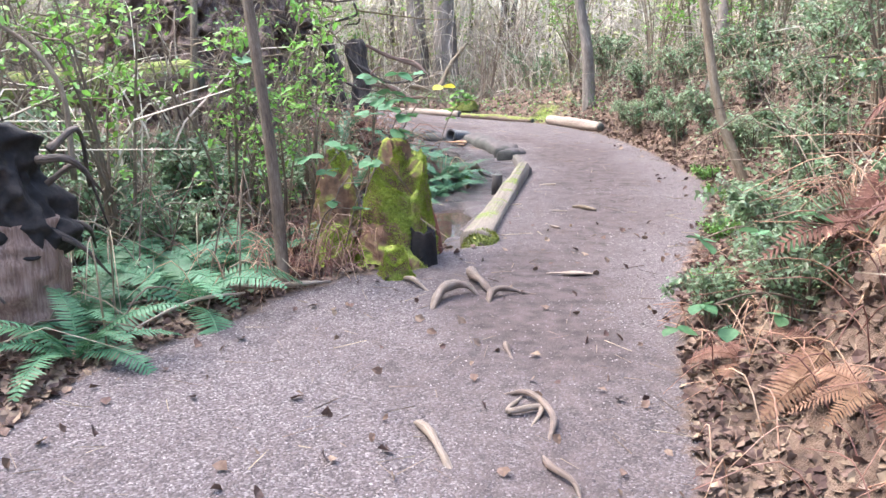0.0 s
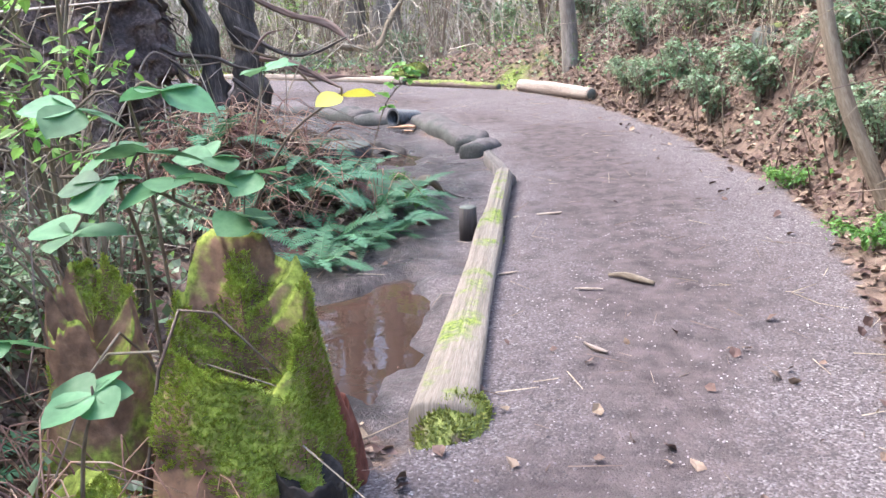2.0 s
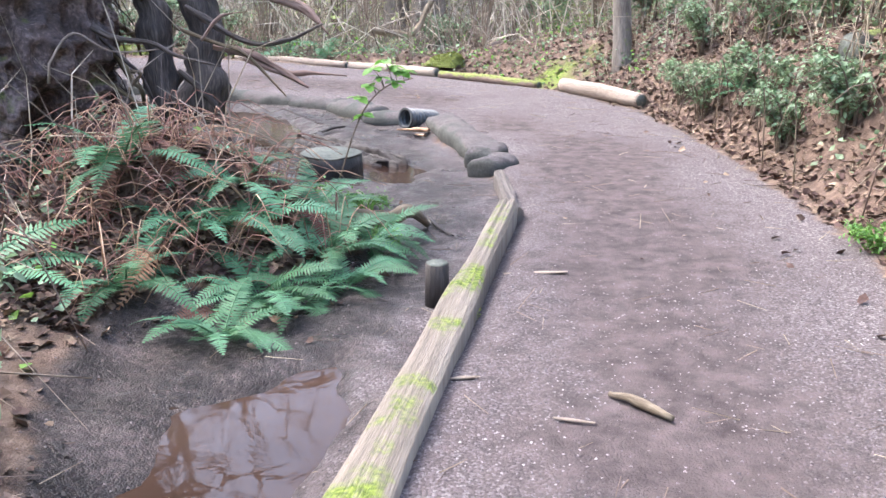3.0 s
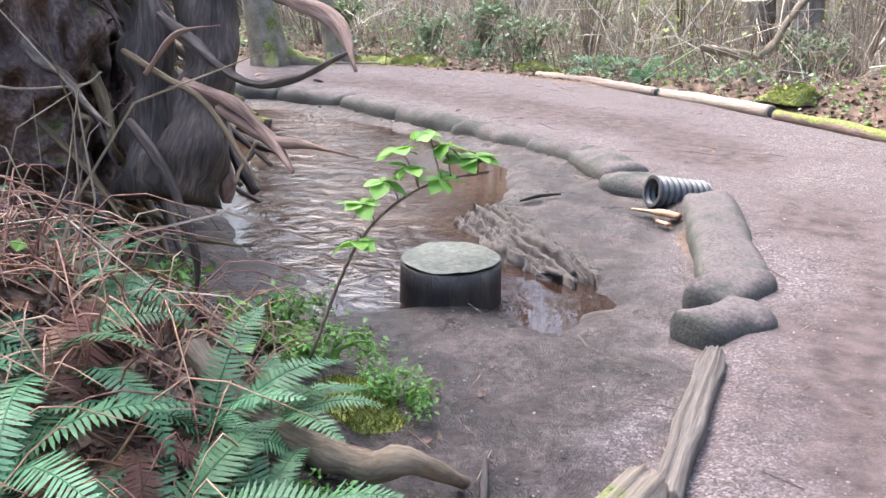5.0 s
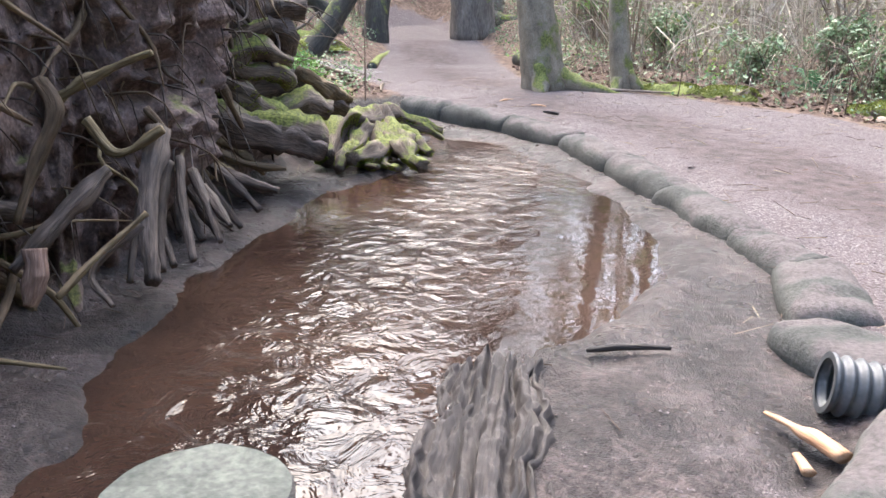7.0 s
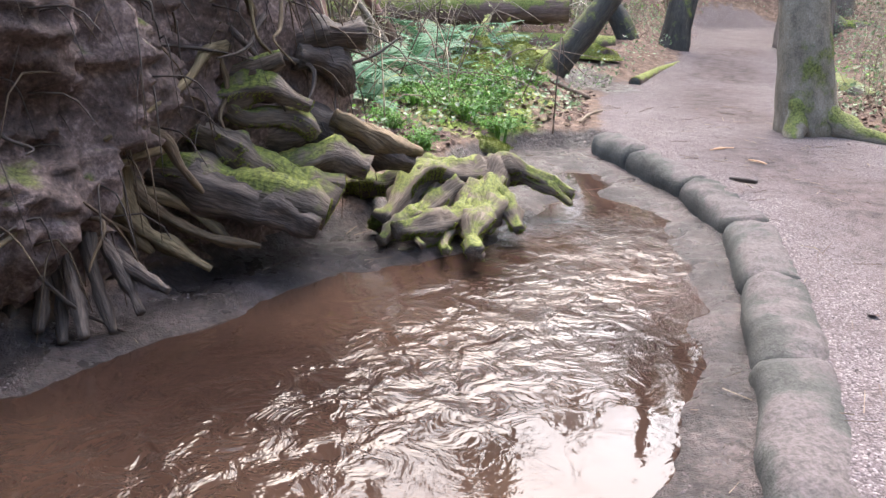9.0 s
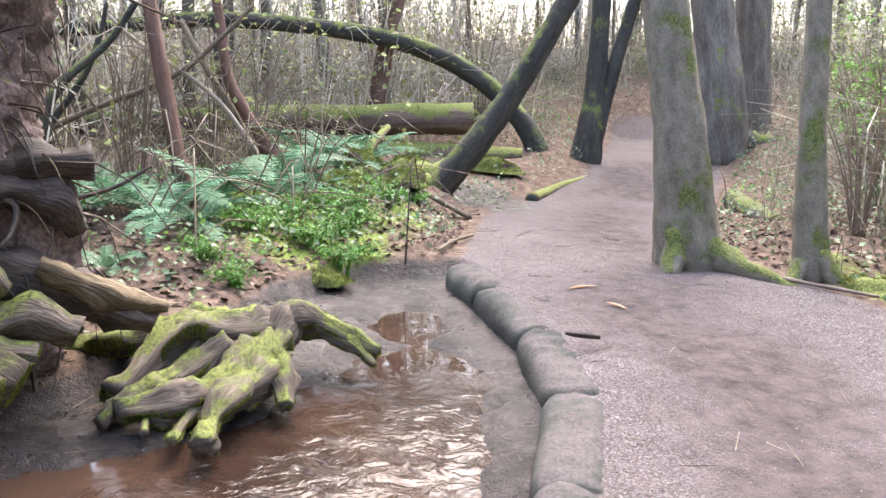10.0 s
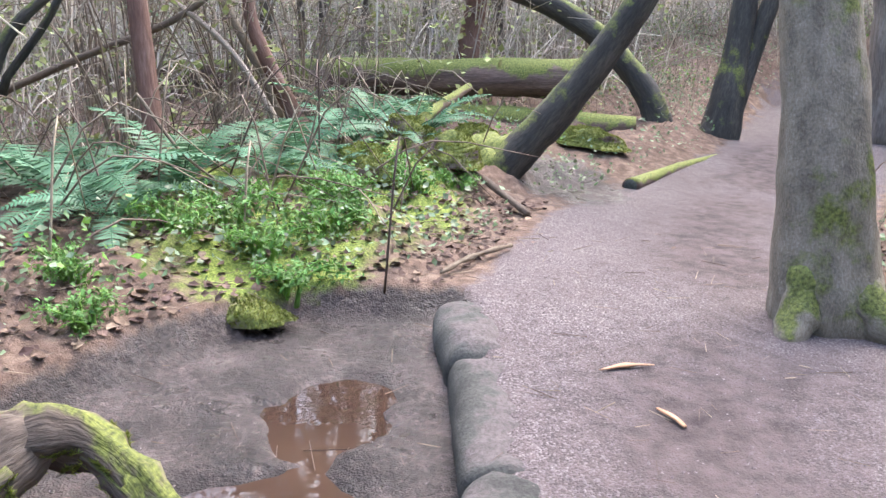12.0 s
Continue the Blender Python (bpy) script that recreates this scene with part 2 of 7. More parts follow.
WET_WOOD = surface("wet_dark_wood", [(0.014, 0.011, 0.01), (0.036, 0.028, 0.025), (0.08, 0.066, 0.058)], 1.5, 14, stretch=(10, 10, 0.9), rough=0.75, bump=0.9, spec=0.5)
ROOT_DARK = surface("dark_root_wood", [(0.02, 0.016, 0.013), (0.065, 0.05, 0.042), (0.17, 0.133, 0.11)], 1.5, 12, stretch=(9, 9, 1), bump=0.8, rough=0.75)
ROOT_TAN = surface("golden_root_wood", [(0.05, 0.036, 0.02), (0.13, 0.095, 0.055), (0.26, 0.195, 0.12)], 1.5, 12, stretch=(9, 9, 1), bump=0.8, rand=0.3)
ROOT_PINK = surface("barkless_pinkish_root_wood", [(0.09, 0.055, 0.042), (0.21, 0.135, 0.105), (0.35, 0.25, 0.2)], 1.5, 12, stretch=(9, 9, 0.8), bump=0.7)
ROOT_MOSS = surface("mossy_root_wood", [(0.04, 0.031, 0.024), (0.11, 0.085, 0.066), (0.22, 0.175, 0.135)], 1.5, 12, stretch=(9, 9, 1), bump=0.8, moss=0.58, moss_cols=((0.045, 0.054, 0.014), (0.17, 0.19, 0.042)))
SOIL = surface("root_bound_soil", [(0.028, 0.02, 0.017), (0.11, 0.077, 0.067), (0.32, 0.235, 0.205)], 3.5, 45, bump=1.0, moss=0.42, moss_cols=((0.05, 0.055, 0.02), (0.17, 0.17, 0.055)))
STUMP = surface("rotten_mossy_stump_wood", [(0.06, 0.035, 0.022), (0.2, 0.115, 0.07), (0.42, 0.25, 0.15)], 3.5, 24, bump=1.0, moss=0.74, moss_cols=((0.12, 0.14, 0.02), (0.36, 0.41, 0.07)))
PATH_ROOT = surface("scuffed_root_wood", [(0.1, 0.075, 0.06), (0.2, 0.155, 0.125), (0.33, 0.27, 0.225)], 1.5, 18, stretch=(12, 12, 1.2), bump=0.9, rand=0.2)
BRIGHT_MOSS = surface("bright_stump_moss", [(0.17, 0.2, 0.025), (0.33, 0.39, 0.055), (0.5, 0.55, 0.14)], 6, 60, rough=0.9, bump=0.0, island=0.35, through_light=0.45)
BLACK_BARK = surface("soaked_black_bark", [(0.01, 0.009, 0.008), (0.024, 0.02, 0.018), (0.055, 0.045, 0.04)], 1.5, 14, stretch=(9, 9, 1.5), rough=0.5, bump=0.9, spec=0.5)
CHAR = surface("charred_hollow_wood", [(0.008, 0.007, 0.007), (0.02, 0.017, 0.016), (0.045, 0.035, 0.03)], 4, 25, bump=0.8)
RED_ROT = surface("red_rotten_wood", [(0.05, 0.018, 0.012), (0.15, 0.05, 0.033), (0.27, 0.11, 0.075)], 4, 30, bump=0.9)
LOG_MOSS = surface("moss_covered_log", [(0.06, 0.04, 0.032), (0.13, 0.09, 0.07), (0.22, 0.16, 0.13)], 1.5, 12, stretch=(8, 8, 0.9), bump=0.8, moss=0.8, moss_cols=((0.07, 0.085, 0.02), (0.23, 0.255, 0.065)))
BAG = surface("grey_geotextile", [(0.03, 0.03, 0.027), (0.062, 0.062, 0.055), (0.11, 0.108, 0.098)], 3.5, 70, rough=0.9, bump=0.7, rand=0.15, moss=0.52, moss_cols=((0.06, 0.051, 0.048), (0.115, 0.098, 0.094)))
MOSS = surface("moss_tufts", [(0.08, 0.095, 0.018), (0.2, 0.225, 0.045), (0.36, 0.38, 0.1)], 7, 60, rough=0.9, bump=0.0, island=0.35, through_light=0.45)
LEAF = surface("bramble_leaf", [(0.05, 0.12, 0.05), (0.09, 0.2, 0.085), (0.16, 0.29, 0.14)], 4, 30, rough=0.55, bump=0.1, rand=0.25, spec=0.3, through_light=0.35)
FRESH = surface("fresh_green_leaf", [(0.09, 0.2, 0.03), (0.17, 0.33, 0.06), (0.26, 0.43, 0.1)], 3, 20, rough=0.5, bump=0.05, island=0.3, through_light=0.4)
HERB_LEAF = surface("herb_leaf", [(0.05, 0.12, 0.025), (0.11, 0.22, 0.05), (0.2, 0.33, 0.09)], 3, 20, rough=0.5, bump=0.05, island=0.4, through_light=0.35)
YELLOW = surface("yellowing_leaf", [(0.3, 0.3, 0.03), (0.45, 0.42, 0.05), (0.5, 0.45, 0.1)], 3, 20, rough=0.5, bump=0.05, through_light=0.4)
DULL = surface("dull_evergreen_leaf", [(0.08, 0.13, 0.06), (0.15, 0.215, 0.11), (0.24, 0.31, 0.18)], 2, 20, rough=0.4, bump=0.05, island=0.45, spec=0.5, through_light=0.35)
FERN = surface("sword_fern_frond", [(0.035, 0.095, 0.045), (0.075, 0.175, 0.085), (0.13, 0.26, 0.135)], 3, 30, rough=0.5, bump=0.05, rand=0.25, through_light=0.25)
BRACKEN = surface("dead_bracken", [(0.13, 0.066, 0.045), (0.29, 0.16, 0.115), (0.46, 0.32, 0.25)], 3, 20, rough=0.9, bump=0.1, island=0.45)
WITHER = surface("withered_frond", [(0.06, 0.028, 0.018), (0.15, 0.075, 0.05), (0.28, 0.17, 0.12)], 3, 20, rough=0.9, bump=0.1, rand=0.45)
LITTER = surface("dead_leaves", [(0.05, 0.03, 0.022), (0.125, 0.08, 0.06), (0.27, 0.19, 0.145)], 4, 20, rough=0.85, bump=0.1, island=0.5)
PEBBLE = surface("path_gravel", [(0.075, 0.062, 0.06), (0.14, 0.118, 0.116), (0.24, 0.21, 0.205)], 3, 40, rough=0.9, bump=0.1, island=0.4)
CHIP = surface("pale_gravel_chips", [(0.06, 0.05, 0.05), (0.15, 0.128, 0.127), (0.33, 0.295, 0.29)], 3, 40, rough=0.85, bump=0.1, island=0.6)
CLOD = surface("mud_crumbs", [(0.02, 0.016, 0.014), (0.05, 0.04, 0.036), (0.1, 0.083, 0.076)], 5, 40, rough=0.8, bump=0.1, island=0.4)
PIPE = surface("grey_black_plastic_pipe", [(0.03, 0.032, 0.034), (0.06, 0.063, 0.066), (0.11, 0.11, 0.11)], 4, 50, rough=0.5, bump=0.1, spec=0.5)
CUT_WOOD = surface("grey_cut_wood_face", [(0.045, 0.05, 0.041), (0.09, 0.096, 0.08), (0.16, 0.164, 0.136)], 5, 40, rough=0.8, bump=0.5)
ORANGE_WOOD = surface("split_orange_wood", [(0.26, 0.13, 0.065), (0.4, 0.24, 0.14), (0.5, 0.36, 0.25)], 4, 20, stretch=(10, 10, 1), bump=0.5)
FAR_LEAF = surface("far_spring_leaves", [(0.16, 0.19, 0.06), (0.27, 0.3, 0.11), (0.4, 0.42, 0.19)], 0.5, 10, rough=0.7, bump=0.0, island=0.4, through_light=0.3)
CANE = surface("brown_cane_bark", [(0.12, 0.09, 0.065), (0.26, 0.21, 0.16), (0.42, 0.35, 0.28)], 1.5, 12, bump=0.0, island=0.4)
# far twigs paler than CANE: haze and top light put into the colour
HAZE_TWIG = surface("haze_paled_twigs", [(0.26, 0.22, 0.165), (0.47, 0.41, 0.33), (0.66, 0.6, 0.5)], 0.4, 8, bump=0.0, island=0.35)


def ground_material():
    m = bpy.data.materials.new("forest_ground")
    m.use_nodes = True
    nt = m.node_tree
    N, L = nt.nodes.new, nt.links.new
    bs = nt.nodes["Principled BSDF"]
    pos = N("ShaderNodeNewGeometry").outputs["Position"]

    def tex(s, detail=5):
        n = N("ShaderNodeTexNoise")
        n.inputs["Scale"].default_value, n.inputs["Detail"].default_value, n.inputs["Roughness"].default_value = s, detail, 0.62
        L(pos, n.inputs["Vector"])
        return n.outputs["Fac"]

    def ramp(fac, *stops):
        r = N("ShaderNodeValToRGB")
        el = r.color_ramp.elements
        el[0].position, el[0].color = stops[0][0], (*stops[0][1], 1)
        el[1].position, el[1].color = stops[-1][0], (*stops[-1][1], 1)
        for p, c in stops[1:-1]:
            el.new(p).color = (*c, 1)
        L(fac, r.inputs[0])
        return r.outputs[0]

    def attr(name):
        a = N("ShaderNodeAttribute")
        a.attribute_name = name
        return a.outputs["Fac"]

    def mix(f, a, b):
        x = N("ShaderNodeMix")
        x.data_type = "RGBA"
        L(f, x.inputs[0]), L(a, x.inputs[6]), L(b, x.inputs[7])
        return x.outputs[2]

    def blend(fac, hard):
        """A mask with a ragged edge."""
        a = N("ShaderNodeMath")
        a.operation = "ADD"
        L(fac, a.inputs[0])
        s = N("ShaderNodeMath")
        s.operation = "MULTIPLY_ADD"
        L(tex(6, 6), s.inputs[0])
        s.inputs[1].default_value, s.inputs[2].default_value = 0.9, -0.45
        L(s.outputs[0], a.inputs[1])
        r = N("ShaderNodeMapRange")
        r.inputs[1].default_value, r.inputs[2].default_value = 0.5 - hard, 0.5 + hard
        L(a.outputs[0], r.inputs[0])
        return r.outputs[0]
    broad, mid, fine = tex(0.9, 3), tex(9), tex(70)
    vo = N("ShaderNodeTexVoronoi")
    vo.inputs["Scale"].default_value = 130
    L(pos, vo.inputs["Vector"])
    sp = N("ShaderNodeSeparateColor")
    L(vo.outputs["Color"], sp.inputs[0])
    grit = ramp(sp.outputs[0], (0.0, (0.06, 0.048, 0.047)), (0.45, (0.105, 0.085, 0.084)), (0.8, (0.15, 0.125, 0.123)), (1.0, (0.25, 0.22, 0.217)))
    earth = ramp(mid, (0.3, (0.04, 0.03, 0.029)), (0.7, (0.112, 0.087, 0.083)))
    damp = N("ShaderNodeMapRange")
    damp.inputs[1].default_value, damp.inputs[2].default_value = 0.3, 0.7
    damp.inputs[3].default_value, damp.inputs[4].default_value = 0.35, 0.0
    L(broad, damp.inputs[0])
    worn = N("ShaderNodeMath")
    worn.operation = "ADD"
    worn.use_clamp = True
    L(damp.outputs[0], worn.inputs[0]), L(attr("worn"), worn.inputs[1])
    gravel = mix(blend(worn.outputs[0], 0.4), grit, earth)
    litter = ramp(mid, (0.3, (0.05, 0.033, 0.024)), (0.5, (0.12, 0.08, 0.058)), (0.7, (0.21, 0.15, 0.11)))
    mm = N("ShaderNodeMix")
    mm.inputs[0].default_value = 0.5
    L(tex(4, 6), mm.inputs[2]), L(tex(38, 4), mm.inputs[3])
    mud = ramp(mm.outputs[0], (0.38, (0.01, 0.0075, 0.007)), (0.5, (0.031, 0.0235, 0.0215)), (0.62, (0.085, 0.065, 0.06)))
    mossc = ramp(fine, (0.35, (0.06, 0.085, 0.015)), (0.65, (0.24, 0.3, 0.06)))
    fg, fm, fs = blend(attr("gravel"), 0.1), blend(attr("mud"), 0.15), blend(attr("moss"), 0.12)
    col = mix(fg, litter, gravel)
    col = mix(fm, col, mud)
    col = mix(fs, col, mossc)
    L(col, bs.inputs["Base Color"])
    sheen = N("ShaderNodeMapRange")
    sheen.inputs[1].default_value, sheen.inputs[2].default_value = 0.35, 0.6
    sheen.inputs[3].default_value, sheen.inputs[4].default_value = 0.18, 0.62
    L(tex(5, 3), sheen.inputs[0])
    wet = N("ShaderNodeMix")
    wet.inputs[2].default_value = 0.92
    L(fm, wet.inputs[0]), L(sheen.outputs[0], wet.inputs[3])
    L(wet.outputs[0], bs.inputs["Roughness"])
    bs.inputs["Specular IOR Level"].default_value = 0.25
    h = N("ShaderNodeMath")
    h.operation = "ADD"
    L(mid, h.inputs[0])
    hh = N("ShaderNodeMath")
    hh.operation = "MULTIPLY"
    L(vo.outputs["Distance"], hh.inputs[0])
    hh.inputs[1].default_value = -0.5
    L(hh.outputs[0], h.inputs[1])
    bp = N("ShaderNodeBump")
    bp.inputs["Strength"].default_value, bp.inputs["Distance"].default_value = 0.6, 0.02
    h3 = N("ShaderNodeMath")
    h3.operation = "MULTIPLY_ADD"
    L(tex(28, 8), h3.inputs[0])
    h3.inputs[1].default_value = 1.7
    L(h.outputs[0], h3.inputs[2])
    L(h3.outputs[0], bp.inputs["Height"]), L(bp.outputs[0], bs.inputs["Normal"])
    return m


def water_material():
    m = bpy.data.materials.new("muddy_water")
    m.use_nodes = True
    nt = m.node_tree
    N, L = nt.nodes.new, nt.links.new
    bs = nt.nodes["Principled BSDF"]
    pos = N("ShaderNodeNewGeometry").outputs["Position"]
    n = N("ShaderNodeTexNoise")
    n.inputs["Scale"].default_value, n.inputs["Detail"].default_value = 1.1, 3
    L(pos, n.inputs["Vector"])
    r = N("ShaderNodeValToRGB")
    r.color_ramp.elements[0].position, r.color_ramp.elements[1].position = 0.35, 0.65
    r.color_ramp.elements[0].color, r.color_ramp.elements[1].color = (0.022, 0.0125, 0.0095, 1), (0.05, 0.03, 0.021, 1)
    L(n.outputs["Fac"], r.inputs[0])
    L(r.outputs[0], bs.inputs["Base Color"])
    bs.inputs["Roughness"].default_value, bs.inputs["IOR"].default_value = 0.015, 1.33
    bs.inputs["Specular IOR Level"].default_value = 0.4
    a = N("ShaderNodeAttribute")
    a.attribute_name = "stir"
    w = N("ShaderNodeTexNoise")
    w.inputs["Scale"].default_value, w.inputs["Detail"].default_value = 6.5, 4
    w.inputs["Distortion"].default_value = 0.6
    L(pos, w.inputs["Vector"])
    s = N("ShaderNodeMath")
    s.operation = "MULTIPLY"
    L(w.outputs["Fac"], s.inputs[0]), L(a.outputs["Fac"], s.inputs[1])
    bp = N("ShaderNodeBump")
    bp.inputs["Strength"].default_value, bp.inputs["Distance"].default_value = 1.0, 0.11
    L(s.outputs[0], bp.inputs["Height"]), L(bp.outputs[0], bs.inputs["Normal"])
    return m


GROUND, WATER = ground_material(), water_material()

# ---- the plan ----
PATH_LEFT = [(-2.2, -4), (-1.6, 0), (-1.45, 2.5), (-1.34, 3.26), (-0.98, 3.75), (-0.75, 4.3), (-0.35, 4.75), (0.2, 5.5), (0.45, 6.8), (0.72, 7.9), (0.9, 8.9), (0.9, 9.8), (0.72, 10.7),
             (0.45, 11.5), (0.1, 12.2), (-0.6, 12.9), (-1.05, 13.12), (-1.75, 13.5), (-2.75, 14.05), (-3.3, 14.27), (-4.2, 14.46), (-5.4, 14.5), (-6.2, 14.5), (-8.5, 15.3), (-10.1, 16.3), (-12.1, 17.9), (-17.8, 20.8)]
PATH_RIGHT = [(-18.5, 23.3), (-12.0, 20.0), (-6.8, 16.6), (-4.5, 16.9), (-3.0, 17.1), (-1.35, 16.4), (0.25, 15.5), (1.7, 14.0), (2.3, 12.6), (2.5, 10.3), (2.5, 8.3), (2.3, 7.3), (1.95, 6.3), (1.3, 4.6), (0.95, 3.3), (0.75, 2.3), (0.9, 0), (0.9, -4)]
MUD = [(0.1, 5.5), (0.4, 6.8), (0.68, 7.9), (0.88, 8.9), (0.8, 9.8), (0.62, 10.7), (0.35, 11.5), (0.0, 12.2), (-0.65, 12.8), (-1.1, 13.05), (-1.8, 13.42), (-2.8, 13.98), (-4.2, 14.38), (-5.4, 14.42), (-6.3, 14.4),
       (-6.3, 13.7), (-5.3, 13.0), (-4.2, 12.4), (-3.7, 11.7), (-2.9, 11.2), (-2.2, 10.5), (-1.6, 9.8), (-0.7, 9.4), (0.15, 8.9), (0.25, 8.3), (-0.05, 7.8), (-0.6, 7.5), (-0.6, 6.8), (-0.2, 5.9)]
POND = [(-0.99, 9.95), (-1.45, 10.2), (-2.3, 10.85), (-2.8, 11.39), (-3.29, 11.85), (-3.6, 12.4), (-3.96, 13.05), (-4.7, 13.55), (-5.0, 14.0), (-4.2, 14.2), (-3.3, 14.0), (-2.2, 13.45), (-1.3, 12.85), (-0.85, 12.2),
        (-0.7, 11.6), (-0.35, 11.0), (0.1, 10.7), (0.36, 10.35), (0.26, 9.98), (0.1, 9.92), (-0.2, 10.12), (-0.4, 9.85), (-0.65, 9.68)]
BROOK = [(0.02, 5.8), (0.2, 6.2), (0.3, 6.8), (0.15, 7.2), (-0.1, 7.0), (-0.4, 6.9), (-0.35, 6.3), (-0.1, 5.9)]
SMALL_POOL = [(-4.85, 13.75), (-5.28, 13.78), (-5.65, 13.95), (-5.58, 14.19), (-5.2, 14.15), (-4.9, 14.0)]
FAR_POOL = [(-9.3, 15.2), (-9.9, 15.9), (-10.6, 16.2), (-10.8, 15.7), (-9.8, 15.2)]
WATER_Z = -0.10


def inside(x, y, poly):
    """Signed distance to an outline: negative within."""
    px = np.stack([x, y], -1)
    best = np.full(x.shape, 1e9)
    odd = np.zeros(x.shape, bool)
    for (ax, ay), (bx, by) in zip(poly, poly[1:] + poly[:1]):
        e = np.array([bx - ax, by - ay])
        w = px - (ax, ay)
        t = np.clip((w @ e) / (e @ e), 0, 1)
        best = np.minimum(best, np.linalg.norm(w - t[..., None] * e, axis=-1))
        cross = (ay > y) != (by > y)
        with np.errstate(divide="ignore", invalid="ignore"):
            odd ^= cross & (x < (bx - ax) * (y - ay) / (by - ay if by != ay else 1e-9) + ax)
    return np.where(odd, -best, best)


def step(a, b, x):
    t = np.clip((x - a) / (b - a), 0, 1)
    return t * t * (3 - 2 * t)


def hump(x, y, cx, cy, rx, ry, a):
    return a * np.exp(-((x - cx) / rx) ** 2 - ((y - cy) / ry) ** 2)


def lay(x, y):
    """Height of the ground, and how much of it is gravel, mud and moss."""
    x, y = np.asarray(x, float), np.asarray(y, float)
    p = flat(x, y)
    path, mud = inside(x, y, PATH_LEFT + PATH_RIGHT), inside(x, y, MUD)
    pool = np.minimum(np.minimum(inside(x, y, POND), inside(x, y, BROOK)), np.minimum(inside(x, y, SMALL_POOL) - 0.04, inside(x, y, FAR_POOL)))
    base = np.interp(x, [-60, -13, -10, -6, -3, 0, 60], [1.5, 0.2, 0.02, 0.1, 0.04, 0, 0])
    out = step(0.05, 0.9, np.minimum(path, mud))
    bank = (hump(x, y, 1.9, 2.3, 0.75, 1.6, 1.1) + hump(x, y, 3.4, 8.5, 1.0, 4.0, 0.5) + hump(x, y, 5.5, 7, 3, 9, 0.9)
            + hump(x, y, -0.75, 8.5, 0.85, 0.75, 0.5) + hump(x, y, -1.2, 6.6, 0.9, 0.9, 0.22) + hump(x, y, -3, 3, 1.6, 3, -0.3)
            + hump(x, y, -3.4, 9.6, 1.3, 1.6, 0.35) + hump(x, y, -8.2, 12.6, 2.2, 1.4, 0.22) + hump(x, y, -10.5, 14.2, 2, 1, 0.3)
            + hump(x, y, -1, 18.5, 4, 1.2, -0.12) + hump(x, y, 4, 16, 3, 3, 0.5))
    far = step(6, 40, np.hypot(x + 3, y - 9)) * 2.2 * (1 + 0.5 * vnoise(p, 0.06, 3))
    rough = 0.06 * fbm(p, 1.3, 3, 5) + 0.035 * fbm(p, 6, 3, 8)
    z = base + out * (bank + far + rough * 1.6) + 0.012 * fbm(p, 1.6, 2, 2) + 0.006 * vnoise(p, 9, 4)
    inmud = step(0.17, -0.01, mud)
    bed = -0.065 + 0.022 * fbm(p, 2.2, 3, 11) + 0.012 * fbm(p, 9, 3, 12)
    bed = bed - 0.14 * step(0.1, -0.3, pool + 0.07 * fbm(p, 2.6, 3, 14))
    z = z * (1 - inmud) + bed * inmud
    z = z - 0.12 * step(0.1, -0.25, inside(x, y, FAR_POOL)) * (1 - inmud)
    gravel = np.maximum(step(0.25, -0.2, path), step(0.12, -0.1, mud))
    wet = np.maximum(step(0.26, 0.0, mud) * step(-0.5, -0.1, path) * (0.5 + 0.5 * np.maximum(step(0.1, 0.75, path), step(11.3, 12.0, y))), np.maximum(hump(x, y, -10, 15.7, 1.1, 0.6, 1.0), hump(x, y, 0.6, 17.4, 1.6, 0.8, 0.8)))
    green = np.clip(hump(x, y, -9.5, 13.2, 2.2, 0.9, 0.55) + hump(x, y, -7.4, 12.9, 1.3, 0.6, 0.5) + hump(x, y, -6.6, 13.6, 0.9, 0.5, 0.75) + hump(x, y, -8.4, 14.3, 1.2, 0.5, 0.8) + hump(x, y, -5.2, 17.3, 1.2, 0.5, 0.6) + hump(x, y, 1.6, 14.5, 0.9, 0.5, 0.6) + hump(x, y, -0.1, 4.85, 0.25, 0.25, 0.5), 0, 1) * step(-0.15, 0.1, path) * step(-0.05, 0.2, mud)
    return z, gravel, wet, green


TRODDEN = [(0.5, 0.5), (0.42, 2.6), (0.38, 4.2), (0.95, 5.6), (1.25, 7.2), (1.5, 9.0), (1.5, 10.6), (1.0, 12.6), (-0.4, 14.1), (-2.6, 15.2), (-5.2, 15.4), (-8.5, 16.5), (-13, 19.3)]


def trodden(x, y):
    """Where feet have worn the gravel down to earth."""
    p = np.stack([x, y], -1)
    best = np.full(x.shape, 1e9)
    for a, b in zip(TRODDEN, TRODDEN[1:]):
        a, e = np.array(a), np.array(b) - np.array(a)
        t = np.clip(((p - a) @ e) / (e @ e), 0, 1)
        best = np.minimum(best, np.linalg.norm(p - a - t[..., None] * e, axis=-1))
    q = flat(x, y)
    return np.clip(np.exp(-(best / 0.5) ** 2) * (0.75 + 0.6 * vnoise(q, 1.1, 31)) + 0.22 * vnoise(q, 2.7, 33), 0, 1)


def edge(x, y):
    """Distance outside both path and mud."""
    return np.minimum(inside(x, y, PATH_LEFT + PATH_RIGHT), inside(x, y, MUD))


def height(x, y):
    return float(lay(np.array([x]), np.array([y]))[0][0])


def heights(x, y):
    return lay(x, y)[0]


